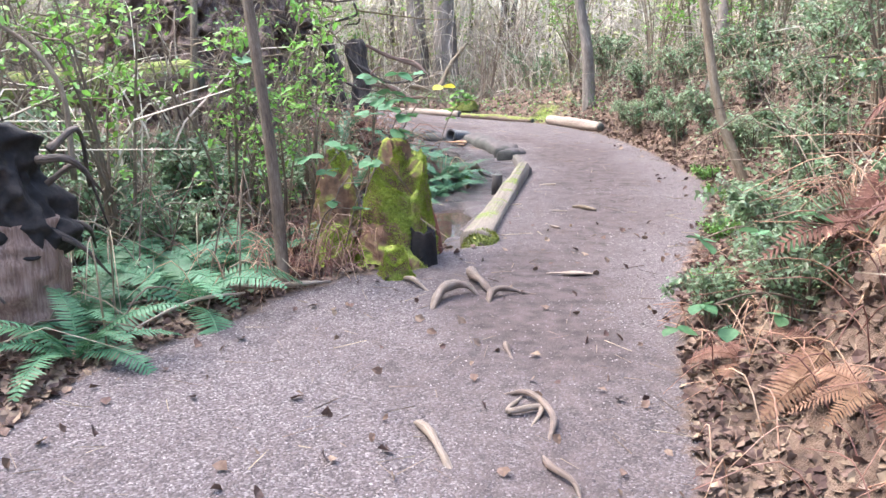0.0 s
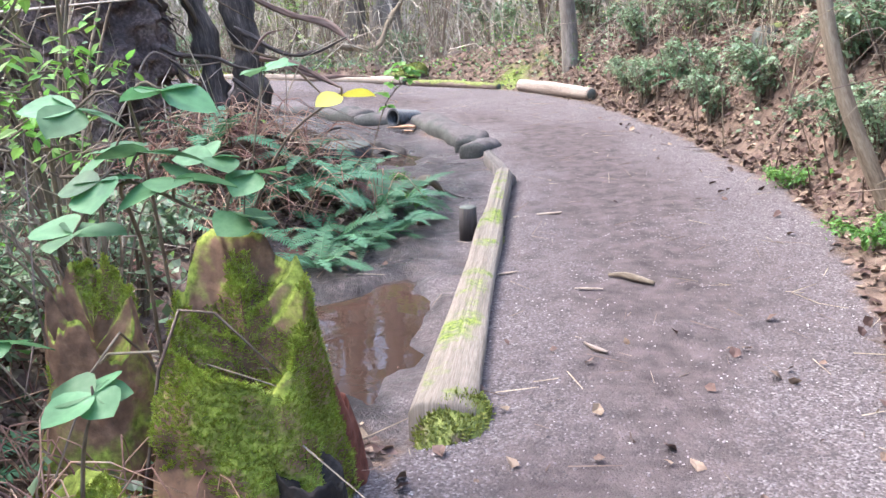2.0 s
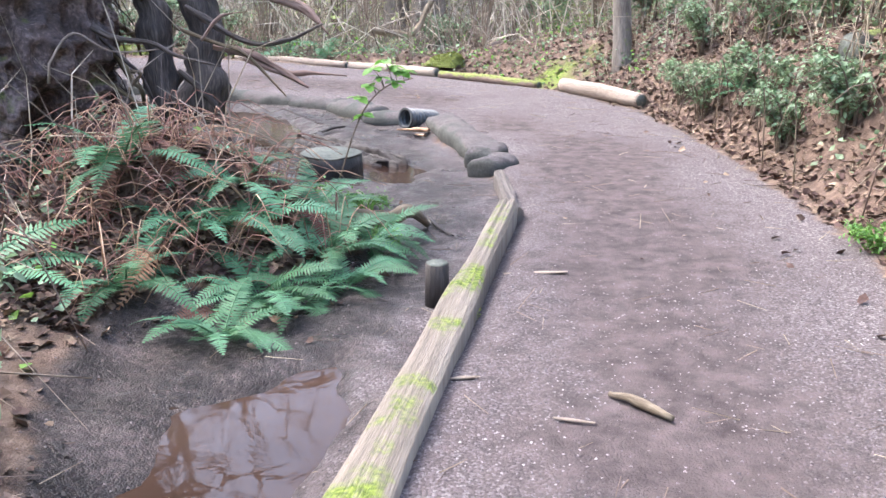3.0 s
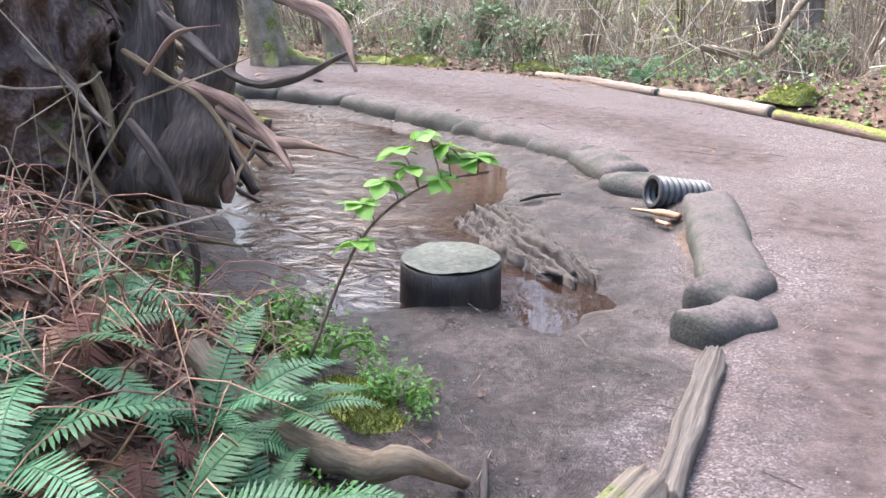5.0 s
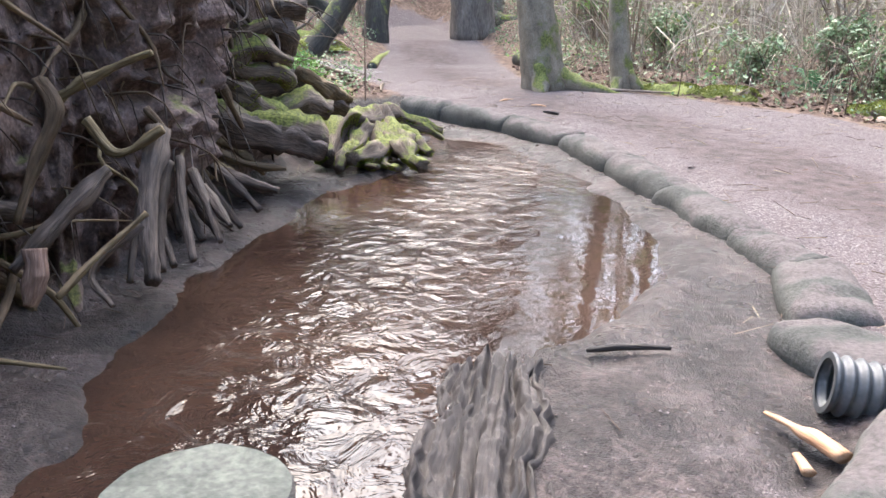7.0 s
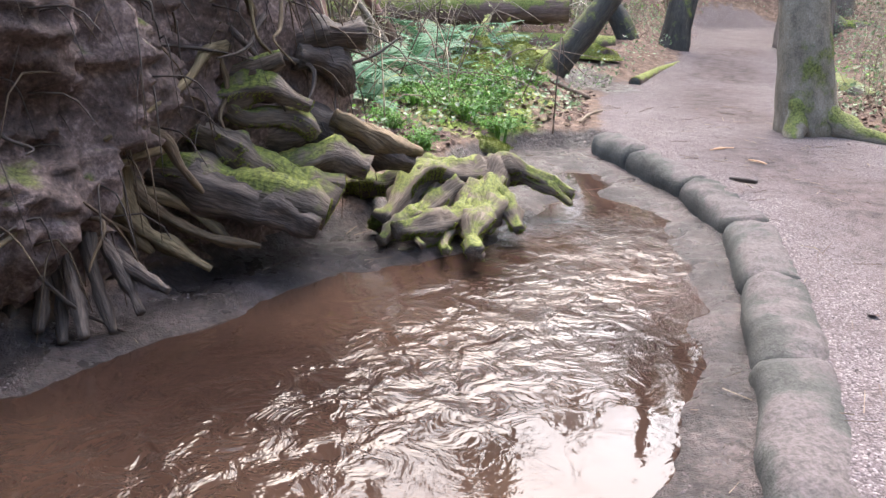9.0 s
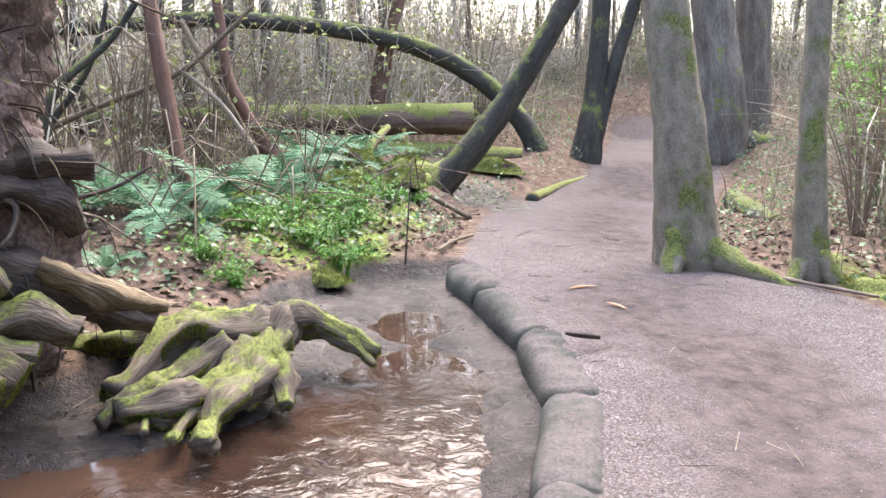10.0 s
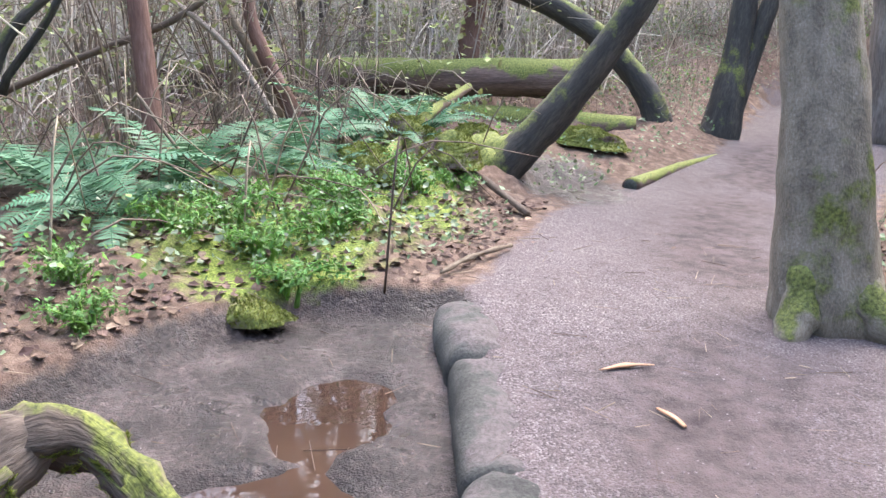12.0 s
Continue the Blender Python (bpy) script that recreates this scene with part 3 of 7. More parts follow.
def stretch_out(a, b, fine, limit):
    """Grid lines: even between a and b, then ever wider to the limit."""
    mid = list(np.arange(a, b + 1e-6, fine))
    s, lo = fine, [a]
    while lo[-1] > -limit:
        s *= 1.09
        lo.append(lo[-1] - s)
    s, hi = fine, [mid[-1]]
    while hi[-1] < limit:
        s *= 1.09
        hi.append(hi[-1] + s)
    return np.array(lo[:0:-1] + mid + hi[1:])


gx, gy = stretch_out(-7.0, 3.4, 0.055, 900), stretch_out(1.6, 17.5, 0.055, 900)
GX, GY = np.meshgrid(gx, gy, indexing="ij")
_z, _gravel, _mud, _moss = lay(GX.ravel(), GY.ravel())
_i = np.arange(len(gx) - 1)[:, None] * len(gy) + np.arange(len(gy) - 1)[None]
_q = np.stack([_i, _i + len(gy), _i + len(gy) + 1, _i + 1], -1).reshape(-1, 4)
tagged(new("ground", Geo().add(np.stack([GX.ravel(), GY.ravel(), _z], -1), _q).mesh("ground", GROUND, True, {"gravel": _gravel, "mud": _mud, "moss": _moss, "worn": trodden(GX.ravel(), GY.ravel())})),
       "forest floor with a curving gravel path and a muddy hollow", "ground", kind="structure")

wx, wy = np.meshgrid(np.arange(-6.4, 1.0, 0.1), np.arange(5.5, 14.6, 0.1), indexing="ij")
_wake = np.min([np.hypot(wx - (-0.75 - 2.9 * u), wy - (10.35 + 3.45 * u)) for u in np.linspace(0, 1, 24)], axis=0)
_stir = np.clip(0.01 + 0.6 * np.exp(-(_wake / 0.4) ** 2), 0, 1).ravel()
_i = np.arange(wx.shape[0] - 1)[:, None] * wx.shape[1] + np.arange(wx.shape[1] - 1)[None]
_q = np.stack([_i, _i + wx.shape[1], _i + wx.shape[1] + 1, _i + 1], -1).reshape(-1, 4)
_keep = inside(wx.ravel()[_q[:, 0]], wy.ravel()[_q[:, 0]], MUD) < 0.15
tagged(new("water", Geo().add(np.stack([wx.ravel(), wy.ravel(), np.full(wx.size, WATER_Z)], -1), _q[_keep]).mesh("water", WATER, True, {"stir": _stir})),
       "brown muddy puddle water with ripples", "water", kind="structure")
fx, fy = np.meshgrid(np.arange(-11.2, -8.8, 0.1), np.arange(14.8, 16.7, 0.1), indexing="ij")
_i = np.arange(fx.shape[0] - 1)[:, None] * fx.shape[1] + np.arange(fx.shape[1] - 1)[None]
_q = np.stack([_i, _i + fx.shape[1], _i + fx.shape[1] + 1, _i + 1], -1).reshape(-1, 4)
_keep = inside(fx.ravel()[_q[:, 0]], fy.ravel()[_q[:, 0]], FAR_POOL) < 0.12
tagged(new("water_far", Geo().add(np.stack([fx.ravel(), fy.ravel(), np.full(fx.size, -0.02)], -1), _q[_keep]).mesh("water_far", WATER, True, {"stir": np.full(fx.size, 0.3)})),
       "small dark pool beside the path", "water", kind="structure")


# ---- kerb of filled bags, boards, pipe ----
def bag_mesh(seed, length, width, tall):
    n, sides = 34, 24
    u = np.linspace(-1, 1, n)
    prof = (1 - np.abs(u) ** 14) ** 0.5 * 0.45 + 0.55 - 0.03 * np.abs(u) ** 3
    th = np.linspace(0, 2 * np.pi, sides, endpoint=False)
    c, s = np.cos(th), np.sin(th)
    cy, cz = np.sign(c) * np.abs(c) ** 0.7, np.sign(s) * np.abs(s) ** 0.75
    v = np.stack([np.repeat(u[:, None] * length / 2, sides, 1), prof[:, None] * cy * width / 2, tall / 2 + prof[:, None] * cz * tall / 2], -1)
    off = v + seed * 3.7
    v = v + np.stack([0 * v[..., 0], 0.016 * fbm(off, 3, 3, seed), 0.022 * fbm(off, 7, 4, seed + 5) * (v[..., 2] / tall)], -1)
    v[..., 2] += 0.010 * np.sin(v[..., 0] * 38 + 4 * vnoise(off, 4, seed)) * (np.abs(u)[:, None] ** 2) * (v[..., 2] / tall)
    g = Geo()
    i = np.arange(n - 1)[:, None] * sides
    j = np.arange(sides)[None]
    q = np.stack([i + j, i + (j + 1) % sides, i + sides + (j + 1) % sides, i + sides + j], -1).reshape(-1, 4)
    g.add(v, [q, np.arange(sides)[None, ::-1], (n - 1) * sides + np.arange(sides)[None]])
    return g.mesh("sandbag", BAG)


def sandbag(a, b, width=0.36, tall=0.2, top=0.07, seed=1):
    (ax, ay), (bx, by) = a, b
    ln = math.hypot(bx - ax, by - ay)
    mx, my = (ax + bx) / 2, (ay + by) / 2
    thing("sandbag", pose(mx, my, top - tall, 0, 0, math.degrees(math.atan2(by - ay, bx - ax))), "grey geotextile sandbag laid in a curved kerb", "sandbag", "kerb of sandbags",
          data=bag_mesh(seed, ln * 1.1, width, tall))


KERB = [(-0.62, 12.98), (-1.1, 13.24), (-1.95, 13.68), (-2.75, 14.06), (-3.6, 14.4), (-4.55, 14.57), (-5.5, 14.55), (-6.15, 14.5)]
for k, (a, b) in enumerate(zip(KERB, KERB[1:])):
    sandbag(a, b, 0.3, 0.26, (0.04, 0.05, 0.06, 0.07, 0.08, 0.09, 0.105)[k], k + 1)
for k, (a, b, w, t, top) in enumerate([((0.75, 10.04), (0.92, 10.28), 0.25, 0.2, 0.065), ((0.74, 10.36), (0.84, 10.68), 0.25, 0.2, 0.075), ((0.79, 10.66), (0.42, 11.95), 0.3, 0.2, 0.075),
                                       ((-0.2, 12.5), (-0.62, 13.0), 0.34, 0.2, 0.05), ((0.3, 12.2), (-0.25, 12.38), 0.36, 0.18, 0.035)]):
    sandbag(a, b, w, t, top, k + 20)


def board(name, a, b, width, thick, material, label, seed, top=0.06, wob=0.012, narrow=1.0):
    """A weathered board with a grooved face and worn ends, lying from a to b."""
    a, b = np.array(a, float), np.array(b, float)
    n, m = 60, 20
    u = np.linspace(0, 1, n)
    d = (b - a) / np.linalg.norm(b - a)
    side = np.array([-d[1], d[0], 0])
    w = np.linspace(-1, 1, m)
    line = a + (b - a) * u[:, None]
    wide = width * np.linspace(1, narrow, n) * (0.5 + 0.1 * vnoise(np.stack([u * 7, u * 0, u * 0 + seed], -1)))
    groove = 0.011 * vnoise(np.stack(np.broadcast_arrays(w[None] * 5 + seed, u[:, None] * 1.5, 0 * u[:, None]), -1), 1.7, seed)
    crown = thick * (1 - 0.35 * np.abs(w) ** 4)
    v = line[:, None] + side * (w[None] * wide[:, None])[..., None]
    v[..., 2] += top - thick + crown + groove + wob * vnoise(v, 3, seed)
    low = v.copy()
    low[..., 2] = line[:, None, 2] + top - thick - 0.09
    g = Geo()
    allv = np.concatenate([v.reshape(-1, 3), low.reshape(-1, 3)])
    i = np.arange(n - 1)[:, None] * m + np.arange(m - 1)[None]
    q = np.stack([i, i + m, i + m + 1, i + 1], -1).reshape(-1, 4)[:, ::-1]
    o = n * m
    e = np.arange(n - 1) * m
    sides = np.vstack([np.stack([e, e + m, e + m + o, e + o], -1), np.stack([e + m - 1, e + m - 1 + o, e + 2 * m - 1 + o, e + 2 * m - 1], -1)])
    c = np.arange(m - 1)
    ends = np.vstack([np.stack([c, c + o, c + 1 + o, c + 1], -1), np.stack([(n - 1) * m + c, (n - 1) * m + c + 1, (n - 1) * m + c + 1 + o, (n - 1) * m + c + o], -1)])
    gr = np.concatenate([np.stack(np.broadcast_arrays(w[None] * width / 2, 0 * u[:, None], u[:, None] * np.linalg.norm(b - a) + seed), -1).reshape(-1, 3)] * 2)
    g.add(allv, [q, sides, ends], gr)
    return thing(name, (0, 0, 0), label, "board", data=g.mesh(name, material))


board("edging_board", (0.22, 5.5, 0), (0.86, 8.95, 0), 0.19, 0.08, MOSSY_WOOD, "long weathered edging board with patches of moss", 3, 0.07, narrow=0.52)
board("edging_board", (0.9, 8.95, 0), (0.85, 9.85, 0), 0.09, 0.06, GREY_WOOD, "narrow grey edging board between path and mud", 5, 0.03)

pt = thing("edging_post", (0.5, 7.72, -0.08), "short dark round wooden post beside the board", "post")
bar("post", [(0, 0, 0), (0, 0, 0.1), (0, 0, 0.2)], [0.05, 0.05, 0.048], WET_WOOD, pt, sides=12)
part("cut_face", Geo().add(*tube([(0, 0, 0.2), (0, 0, 0.203)], [0.046, 0.044], 12)).mesh("cut_face", CUT_WOOD), pt)

pipe = thing("drain_pipe", pose(0.1, 11.9, -0.05, 0, 9, 45), "corrugated dark plastic drain pipe coming out of the path", "pipe")
_u = np.linspace(0, 0.36, 71)
_r = 0.085 + 0.008 * np.sin(_u * 2 * np.pi / 0.04)
_pg = Geo()
_th = np.linspace(0, 2 * np.pi, 24, endpoint=False)
for _rr, _flip in ((_r, 1), (_r - 0.01, -1)):
    _v = np.stack([np.repeat(_u[:, None], 24, 1), _rr[:, None] * np.cos(_th), 0.085 + _rr[:, None] * np.sin(_th)], -1)
    _i = np.arange(70)[:, None] * 24
    _j = np.arange(24)[None]
    _pg.add(_v, np.stack([_i + _j, _i + (_j + 1) % 24, _i + 24 + (_j + 1) % 24, _i + 24 + _j], -1).reshape(-1, 4)[:, ::_flip])
part("pipe_wall", _pg.mesh("pipe_wall", PIPE), pipe)
_lip = Geo()
_v = np.stack([0 * _th, 0.093 * np.cos(_th), 0.085 + 0.093 * np.sin(_th)], -1)
_v2 = np.stack([0 * _th, 0.074 * np.cos(_th), 0.085 + 0.074 * np.sin(_th)], -1)
_j = np.arange(24)
part("pipe_rim", _lip.add(np.vstack([_v, _v2]), np.stack([_j, (_j + 1) % 24, 24 + (_j + 1) % 24, 24 + _j], -1)).mesh("pipe_rim", PIPE), pipe)

rd = thing("log_round", (-0.29, 10.16, -0.17), "thick sawn log round standing in the puddle", "log round")
bar("bark", [(0, 0, 0), (0, 0, 0.08), (0, 0, 0.16), (0, 0, 0.235)], [0.225, 0.217, 0.215, 0.214], BLACK_BARK, rd, sides=40, lump=0.03, lump_scale=9)
_n = 40
_th = np.linspace(0, 2 * np.pi, _n, endpoint=False)
_rings = np.linspace(0, 1, 9)
_v = np.array([(0.207 * r * math.cos(t), 0.207 * r * math.sin(t), 0.252 - 0.004 * r) for r in _rings for t in _th])
_v[:, 2] += 0.008 * fbm(_v, 12, 2, 4)
_v[:, :2] *= (1 + 0.03 * fbm(np.stack([_v[:, 0], _v[:, 1], 0 * _v[:, 2] + 0.22], -1), 9, 2, 0))[:, None]
_i = np.arange(8)[:, None] * _n
_j = np.arange(_n)[None]
part("sawn_face", Geo().add(_v, np.stack([_i + _j, _i + _n + _j, _i + _n + (_j + 1) % _n, _i + (_j + 1) % _n], -1).reshape(-1, 4)).mesh("sawn_face", CUT_WOOD), rd, "grey-green sawn top")

def bark_slab(a, b, width, n=110, m=56):
    """A sodden slab of split bark, ridged along its length, with a ragged outline."""
    u, t = np.meshgrid(np.linspace(0, 1, n), np.linspace(-1, 1, m), indexing="ij")
    a, b = np.array(a), np.array(b)
    d = (b - a) / np.linalg.norm(b - a)
    wide = width * (0.6 + 0.4 * np.sin(np.pi * np.clip(u * 0.9 + 0.1, 0, 1)) ** 0.6) * (1 + 0.3 * vnoise(np.stack([u * 6, np.sign(t) * 3, 0 * u], -1), 1, 3) + 0.12 * vnoise(np.stack([u * 26, np.sign(t) * 3, 0 * u], -1), 1, 9))
    along = u + 0.09 * vnoise(np.stack([t * 6, 3 * np.round(u), 0 * u], -1), 1.5, 5) * np.abs(2 * u - 1) ** 3
    x = a[0] + (b - a)[0] * along - d[1] * wide * t
    y = a[1] + (b - a)[1] * along + d[0] * wide * t
    strand = np.stack([t * 7, u * 1.1, 0 * u], -1)
    crack = np.clip(1 - 5 * np.abs(vnoise(strand, 1.3, 8)), 0, 1)
    z = -0.085 + 0.06 * (1 - t ** 2) * (1 - 0.45 * u) + 0.04 * vnoise(strand, 1.6, 6) + 0.02 * vnoise(strand * (2.5, 3, 1), 1.6, 7) - 0.045 * crack + 0.02 * fbm(np.stack([x, y, 0 * x], -1), 16, 3, 3)
    top = np.stack([x, y, z], -1).reshape(-1, 3)
    low = top.copy()
    low[:, 2] = -0.19
    k = n * m
    i = np.arange(n - 1)[:, None] * m + np.arange(m - 1)[None]
    quads = np.stack([i, i + m, i + m + 1, i + 1], -1).reshape(-1, 4)
    e1, e2 = np.arange(n - 1) * m, np.arange(n - 1) * m + m - 1
    c = np.arange(m - 1)
    rim = np.vstack([np.stack([e1, e1 + k, e1 + m + k, e1 + m], -1), np.stack([e2, e2 + m, e2 + m + k, e2 + k], -1), np.stack([c, c + 1, c + 1 + k, c + k], -1),
                     np.stack([k - m + c, 2 * k - m + c, 2 * k - m + 1 + c, k - m + 1 + c], -1)])
    grain = np.stack([t * width, 0 * t, u * 1.1], -1).reshape(-1, 3)
    return Geo().add(np.vstack([top, low]), [quads, rim], np.vstack([grain, grain])).mesh("bark_slab", WET_WOOD)


thing("bark_slab", (0, 0, 0), "sodden slab of dark bark lying at the puddle's edge", "bark", data=bark_slab((-0.68, 11.34), (0.14, 10.58), 0.2))


def stick(name, pts, radii, material, label, category="stick", sides=7, **kw):
    """A stick along points given as x, y and the height of its middle over the ground."""
    w = [(x, y, height(x, y) + z) for x, y, z in pts]
    o = np.array(w[0])
    path = spline(np.array(w) - o, max(6, 5 * len(w)))
    return thing(name, tuple(o), label, category, data=Geo().add(*tube(path, [r * (0.75 if name == "path_root" else 1) for r in radii], sides + 3, 0.4, 11, **kw)).mesh(name, material))


stick("split_wood", [(0.05, 11.72, 0.03), (0.2, 11.7, 0.045), (0.33, 11.66, 0.03)], [0.012, 0.03, 0.028], ORANGE_WOOD, "split piece of orange wood on the mud", "wood piece", squash=0.6)
stick("split_wood", [(0.22, 11.62, 0.03), (0.3, 11.56, 0.03)], [0.018, 0.022], ORANGE_WOOD, "short splinter of orange wood on the mud", "wood piece", squash=0.6)
stick("stick", [(-0.58, 11.62, 0.02), (-0.5, 11.72, 0.03), (-0.42, 11.86, 0.02)], [0.012, 0.016, 0.01], WET_WOOD, "wet dark stick beside the puddle")
stick("wood_splinter", [(0.79, 8.0, 0.012), (1.07, 7.97, 0.012)], [0.008, 0.015, 0.008], PALE_WOOD, "pale splinter lying on the path", squash=0.5)
stick("stick", [(1.06, 6.82, 0.015), (1.13, 6.76, 0.02), (1.22, 6.66, 0.015)], [0.014, 0.017, 0.014], STEM, "short brown stick on the gravel path")
stick("wood_splinter", [(0.87, 6.67, 0.01), (0.99, 6.64, 0.01)], [0.007, 0.012, 0.006], PALE_WOOD, "short pale splinter on the path", squash=0.5)
stick("twig", [(0.78, 6.07, 0.008), (0.8, 6.0, 0.012), (0.84, 5.96, 0.008)], [0.007, 0.008, 0.005], PALE_WOOD, "pale twig on the gravel path")
stick("wood_splinter", [(0.56, 6.93, 0.01), (0.66, 6.93, 0.01)], [0.007, 0.014, 0.006], PALE_WOOD, "pale splinter beside the edging board", squash=0.5)
stick("wood_chip", [(0.6, 4.74, 0.012), (0.74, 4.7, 0.018), (0.86, 4.69, 0.01)], [0.008, 0.03, 0.012], PALE_WOOD, "flat pale wood chip on the path", squash=0.35)
stick("stick", [(-4.14, 14.55, 0.1), (-4.18, 14.75, 0.06)], [0.012, 0.014], WET_WOOD, "short dark stick lying on the kerb")
stick("path_root", [(-0.1, 2.78, -0.01), (-0.05, 2.66, 0.025), (0.0, 2.5, 0.02), (0.04, 2.4, -0.02)], [0.012, 0.022, 0.02, 0.012], PATH_ROOT, "worn pale root breaking through the path", "root")
stick("path_root", [(0.22, 3.02, -0.01), (0.33, 2.95, 0.025), (0.39, 2.75, 0.025), (0.36, 2.62, -0.01)], [0.01, 0.02, 0.018, 0.01], PATH_ROOT, "worn pale root breaking through the path", "root")
stick("path_root", [(0.3, 2.97, 0.0), (0.24, 2.82, 0.018), (0.36, 2.85, 0.02), (0.3, 2.7, -0.01)], [0.01, 0.014, 0.014, 0.008], PATH_ROOT, "worn pale root breaking through the path", "root")
stick("path_root", [(0.33, 2.55, -0.01), (0.34, 2.42, 0.02), (0.4, 2.32, 0.02), (0.41, 2.22, -0.01)], [0.008, 0.015, 0.015, 0.01], PATH_ROOT, "worn pale root breaking through the path", "root")
stick("path_root", [(0.29, 3.6, -0.01), (0.28, 3.48, 0.02), (0.3, 3.36, -0.01)], [0.008, 0.016, 0.009], PATH_ROOT, "worn pale root breaking through the path", "root")
stick("path_root", [(-0.05, 4.05, -0.01), (0.0, 4.22, 0.05), (0.12, 4.32, 0.05), (0.2, 4.3, -0.01)], [0.02, 0.035, 0.03, 0.015], PATH_ROOT, "thick pale root arching out of the path", "root")
stick("path_root", [(0.17, 4.72, 0.03), (0.17, 4.58, 0.045), (0.22, 4.4, 0.04), (0.26, 4.33, 0.01)], [0.03, 0.035, 0.03, 0.012], PATH_ROOT, "thick pale root arching out of the path", "root")
stick("path_root", [(0.24, 4.14, -0.01), (0.26, 4.26, 0.035), (0.34, 4.32, 0.03), (0.5, 4.33, -0.01)], [0.014, 0.024, 0.02, 0.012], PATH_ROOT, "dark curled root on the path", "root")
stick("path_root", [(-0.22, 4.62, 0.0), (-0.16, 4.5, 0.03), (-0.12, 4.42, 0.02), (-0.06, 4.35, -0.01)], [0.014, 0.02, 0.018, 0.01], PATH_ROOT, "pale root running out from under the stump", "root")
stick("fallen_branch", [(-1.54, 3.99, 0.06), (-1.09, 4.12, 0.06), (-0.84, 4.25, 0.05), (-0.6, 4.42, 0.03)], [0.011, 0.013, 0.012, 0.008], PALE_WOOD, "long fallen branch at the path's edge", "branch")
stick("fallen_branch", [(-0.35, 8.72, 0.08), (-0.1, 8.68, 0.04), (0.2, 8.72, 0.07), (0.33, 8.72, 0.12), (0.42, 8.86, 0.02)], [0.05, 0.045, 0.038, 0.03, 0.018], STEM, "curved fallen branch across the fern bank", "branch", sides=9)
stick("twig", [(0.42, 8.98, 0.02), (0.5, 8.8, 0.015), (0.56, 8.7, 0.01)], [0.009, 0.01, 0.006], WET_WOOD, "dark twig lying on wet mud")


# ---- trees and logs ----
def tree(name, pts, radii, material, label, roots=(), limbs=(), sides=14, lump=0.06, seed=0, category="tree", ridge=0.04, root_mat=None):
    o = np.array(pts[0], float)
    o[2] -= 0.08
    t = thing(name, tuple(o), label, category)
    path = spline(np.array(pts, float) - o, 8 * len(pts))
    path[0][2] = 0
    bar("trunk", path, radii, material, t, sides=sides, lump=lump, seed=seed, ridge=ridge)
    for k, (r, rad) in enumerate(roots):
        bar("root", spline(np.array(r, float) - o, 18), rad, root_mat or material, t, sides=12, lump=0.4, lump_scale=7, seed=seed + k)
    for k, (r, rad) in enumerate(limbs):
        bar("limb", spline(np.array(r, float) - o, 14), rad, material, t, sides=7, lump=0.08, seed=seed + k)
    return t


def upward(p, d, k, tall):
    """Carries a trunk on past its known part."""
    p = [np.array(q, float) for q in p]
    e = p[-1] - p[-2]
    e = e / np.linalg.norm(e)
    return [tuple(q) for q in p] + [tuple(p[-1] + e * s + np.array([0, 0, 0.05 * s])) for s in np.linspace(tall / k, tall, k)]


tree("alder_tree", upward([(-6.05, 16.27, 0.05), (-6.2, 16.2, 1.0), (-6.4, 16.12, 1.87)], 0, 4, 7), [0.27, 0.2, 0.175, 0.165, 0.15, 0.13, 0.1], SMOOTH_BARK,
     "grey alder trunk with mossy flared foot beside the path", sides=22, seed=2,
     roots=[([(-6.0, 16.3, 0.32), (-5.82, 16.42, 0.18), (-5.55, 16.58, 0.1), (-5.2, 16.72, 0.04)], [0.13, 0.1, 0.07, 0.03]),
            ([(-6.05, 16.2, 0.35), (-5.9, 16.05, 0.15), (-5.75, 15.95, 0.05)], [0.12, 0.1, 0.05])])
tree("alder_tree", upward([(-5.5, 16.95, 0.05), (-5.68, 16.97, 0.98), (-5.88, 17.05, 1.9)], 0, 4, 7), [0.14, 0.1, 0.09, 0.085, 0.08, 0.07, 0.05], SMOOTH_BARK,
     "slim alder trunk with lichen spots and a mossy foot", sides=16, seed=5,
     roots=[([(-5.5, 16.95, 0.25), (-5.35, 17.05, 0.08), (-5.2, 17.15, 0.0)], [0.1, 0.07, 0.03]), ([(-5.5, 16.95, 0.25), (-5.45, 16.75, 0.08), (-5.3, 16.6, 0.0)], [0.1, 0.07, 0.03])])
tree("leaning_tree", upward([(-9.68, 14.9, 0.05), (-9.71, 15.18, 0.35), (-9.72, 15.64, 0.91), (-9.76, 16.06, 1.53), (-9.8, 16.39, 2.08)], 0, 3, 5), [0.2, 0.17, 0.14, 0.13, 0.12, 0.11, 0.08], DARK_BARK,
     "leaning dark tree with a mossy foot", seed=8, roots=[([(-9.72, 15.25, 0.4), (-9.85, 14.95, 0.28), (-10.15, 14.9, 0.26), (-10.6, 14.85, 0.42)], [0.15, 0.19, 0.17, 0.07]), ([(-9.7, 15.0, 0.3), (-9.6, 14.75, 0.15), (-9.55, 14.5, 0.02)], [0.14, 0.1, 0.05])], root_mat=LOG_MOSS)
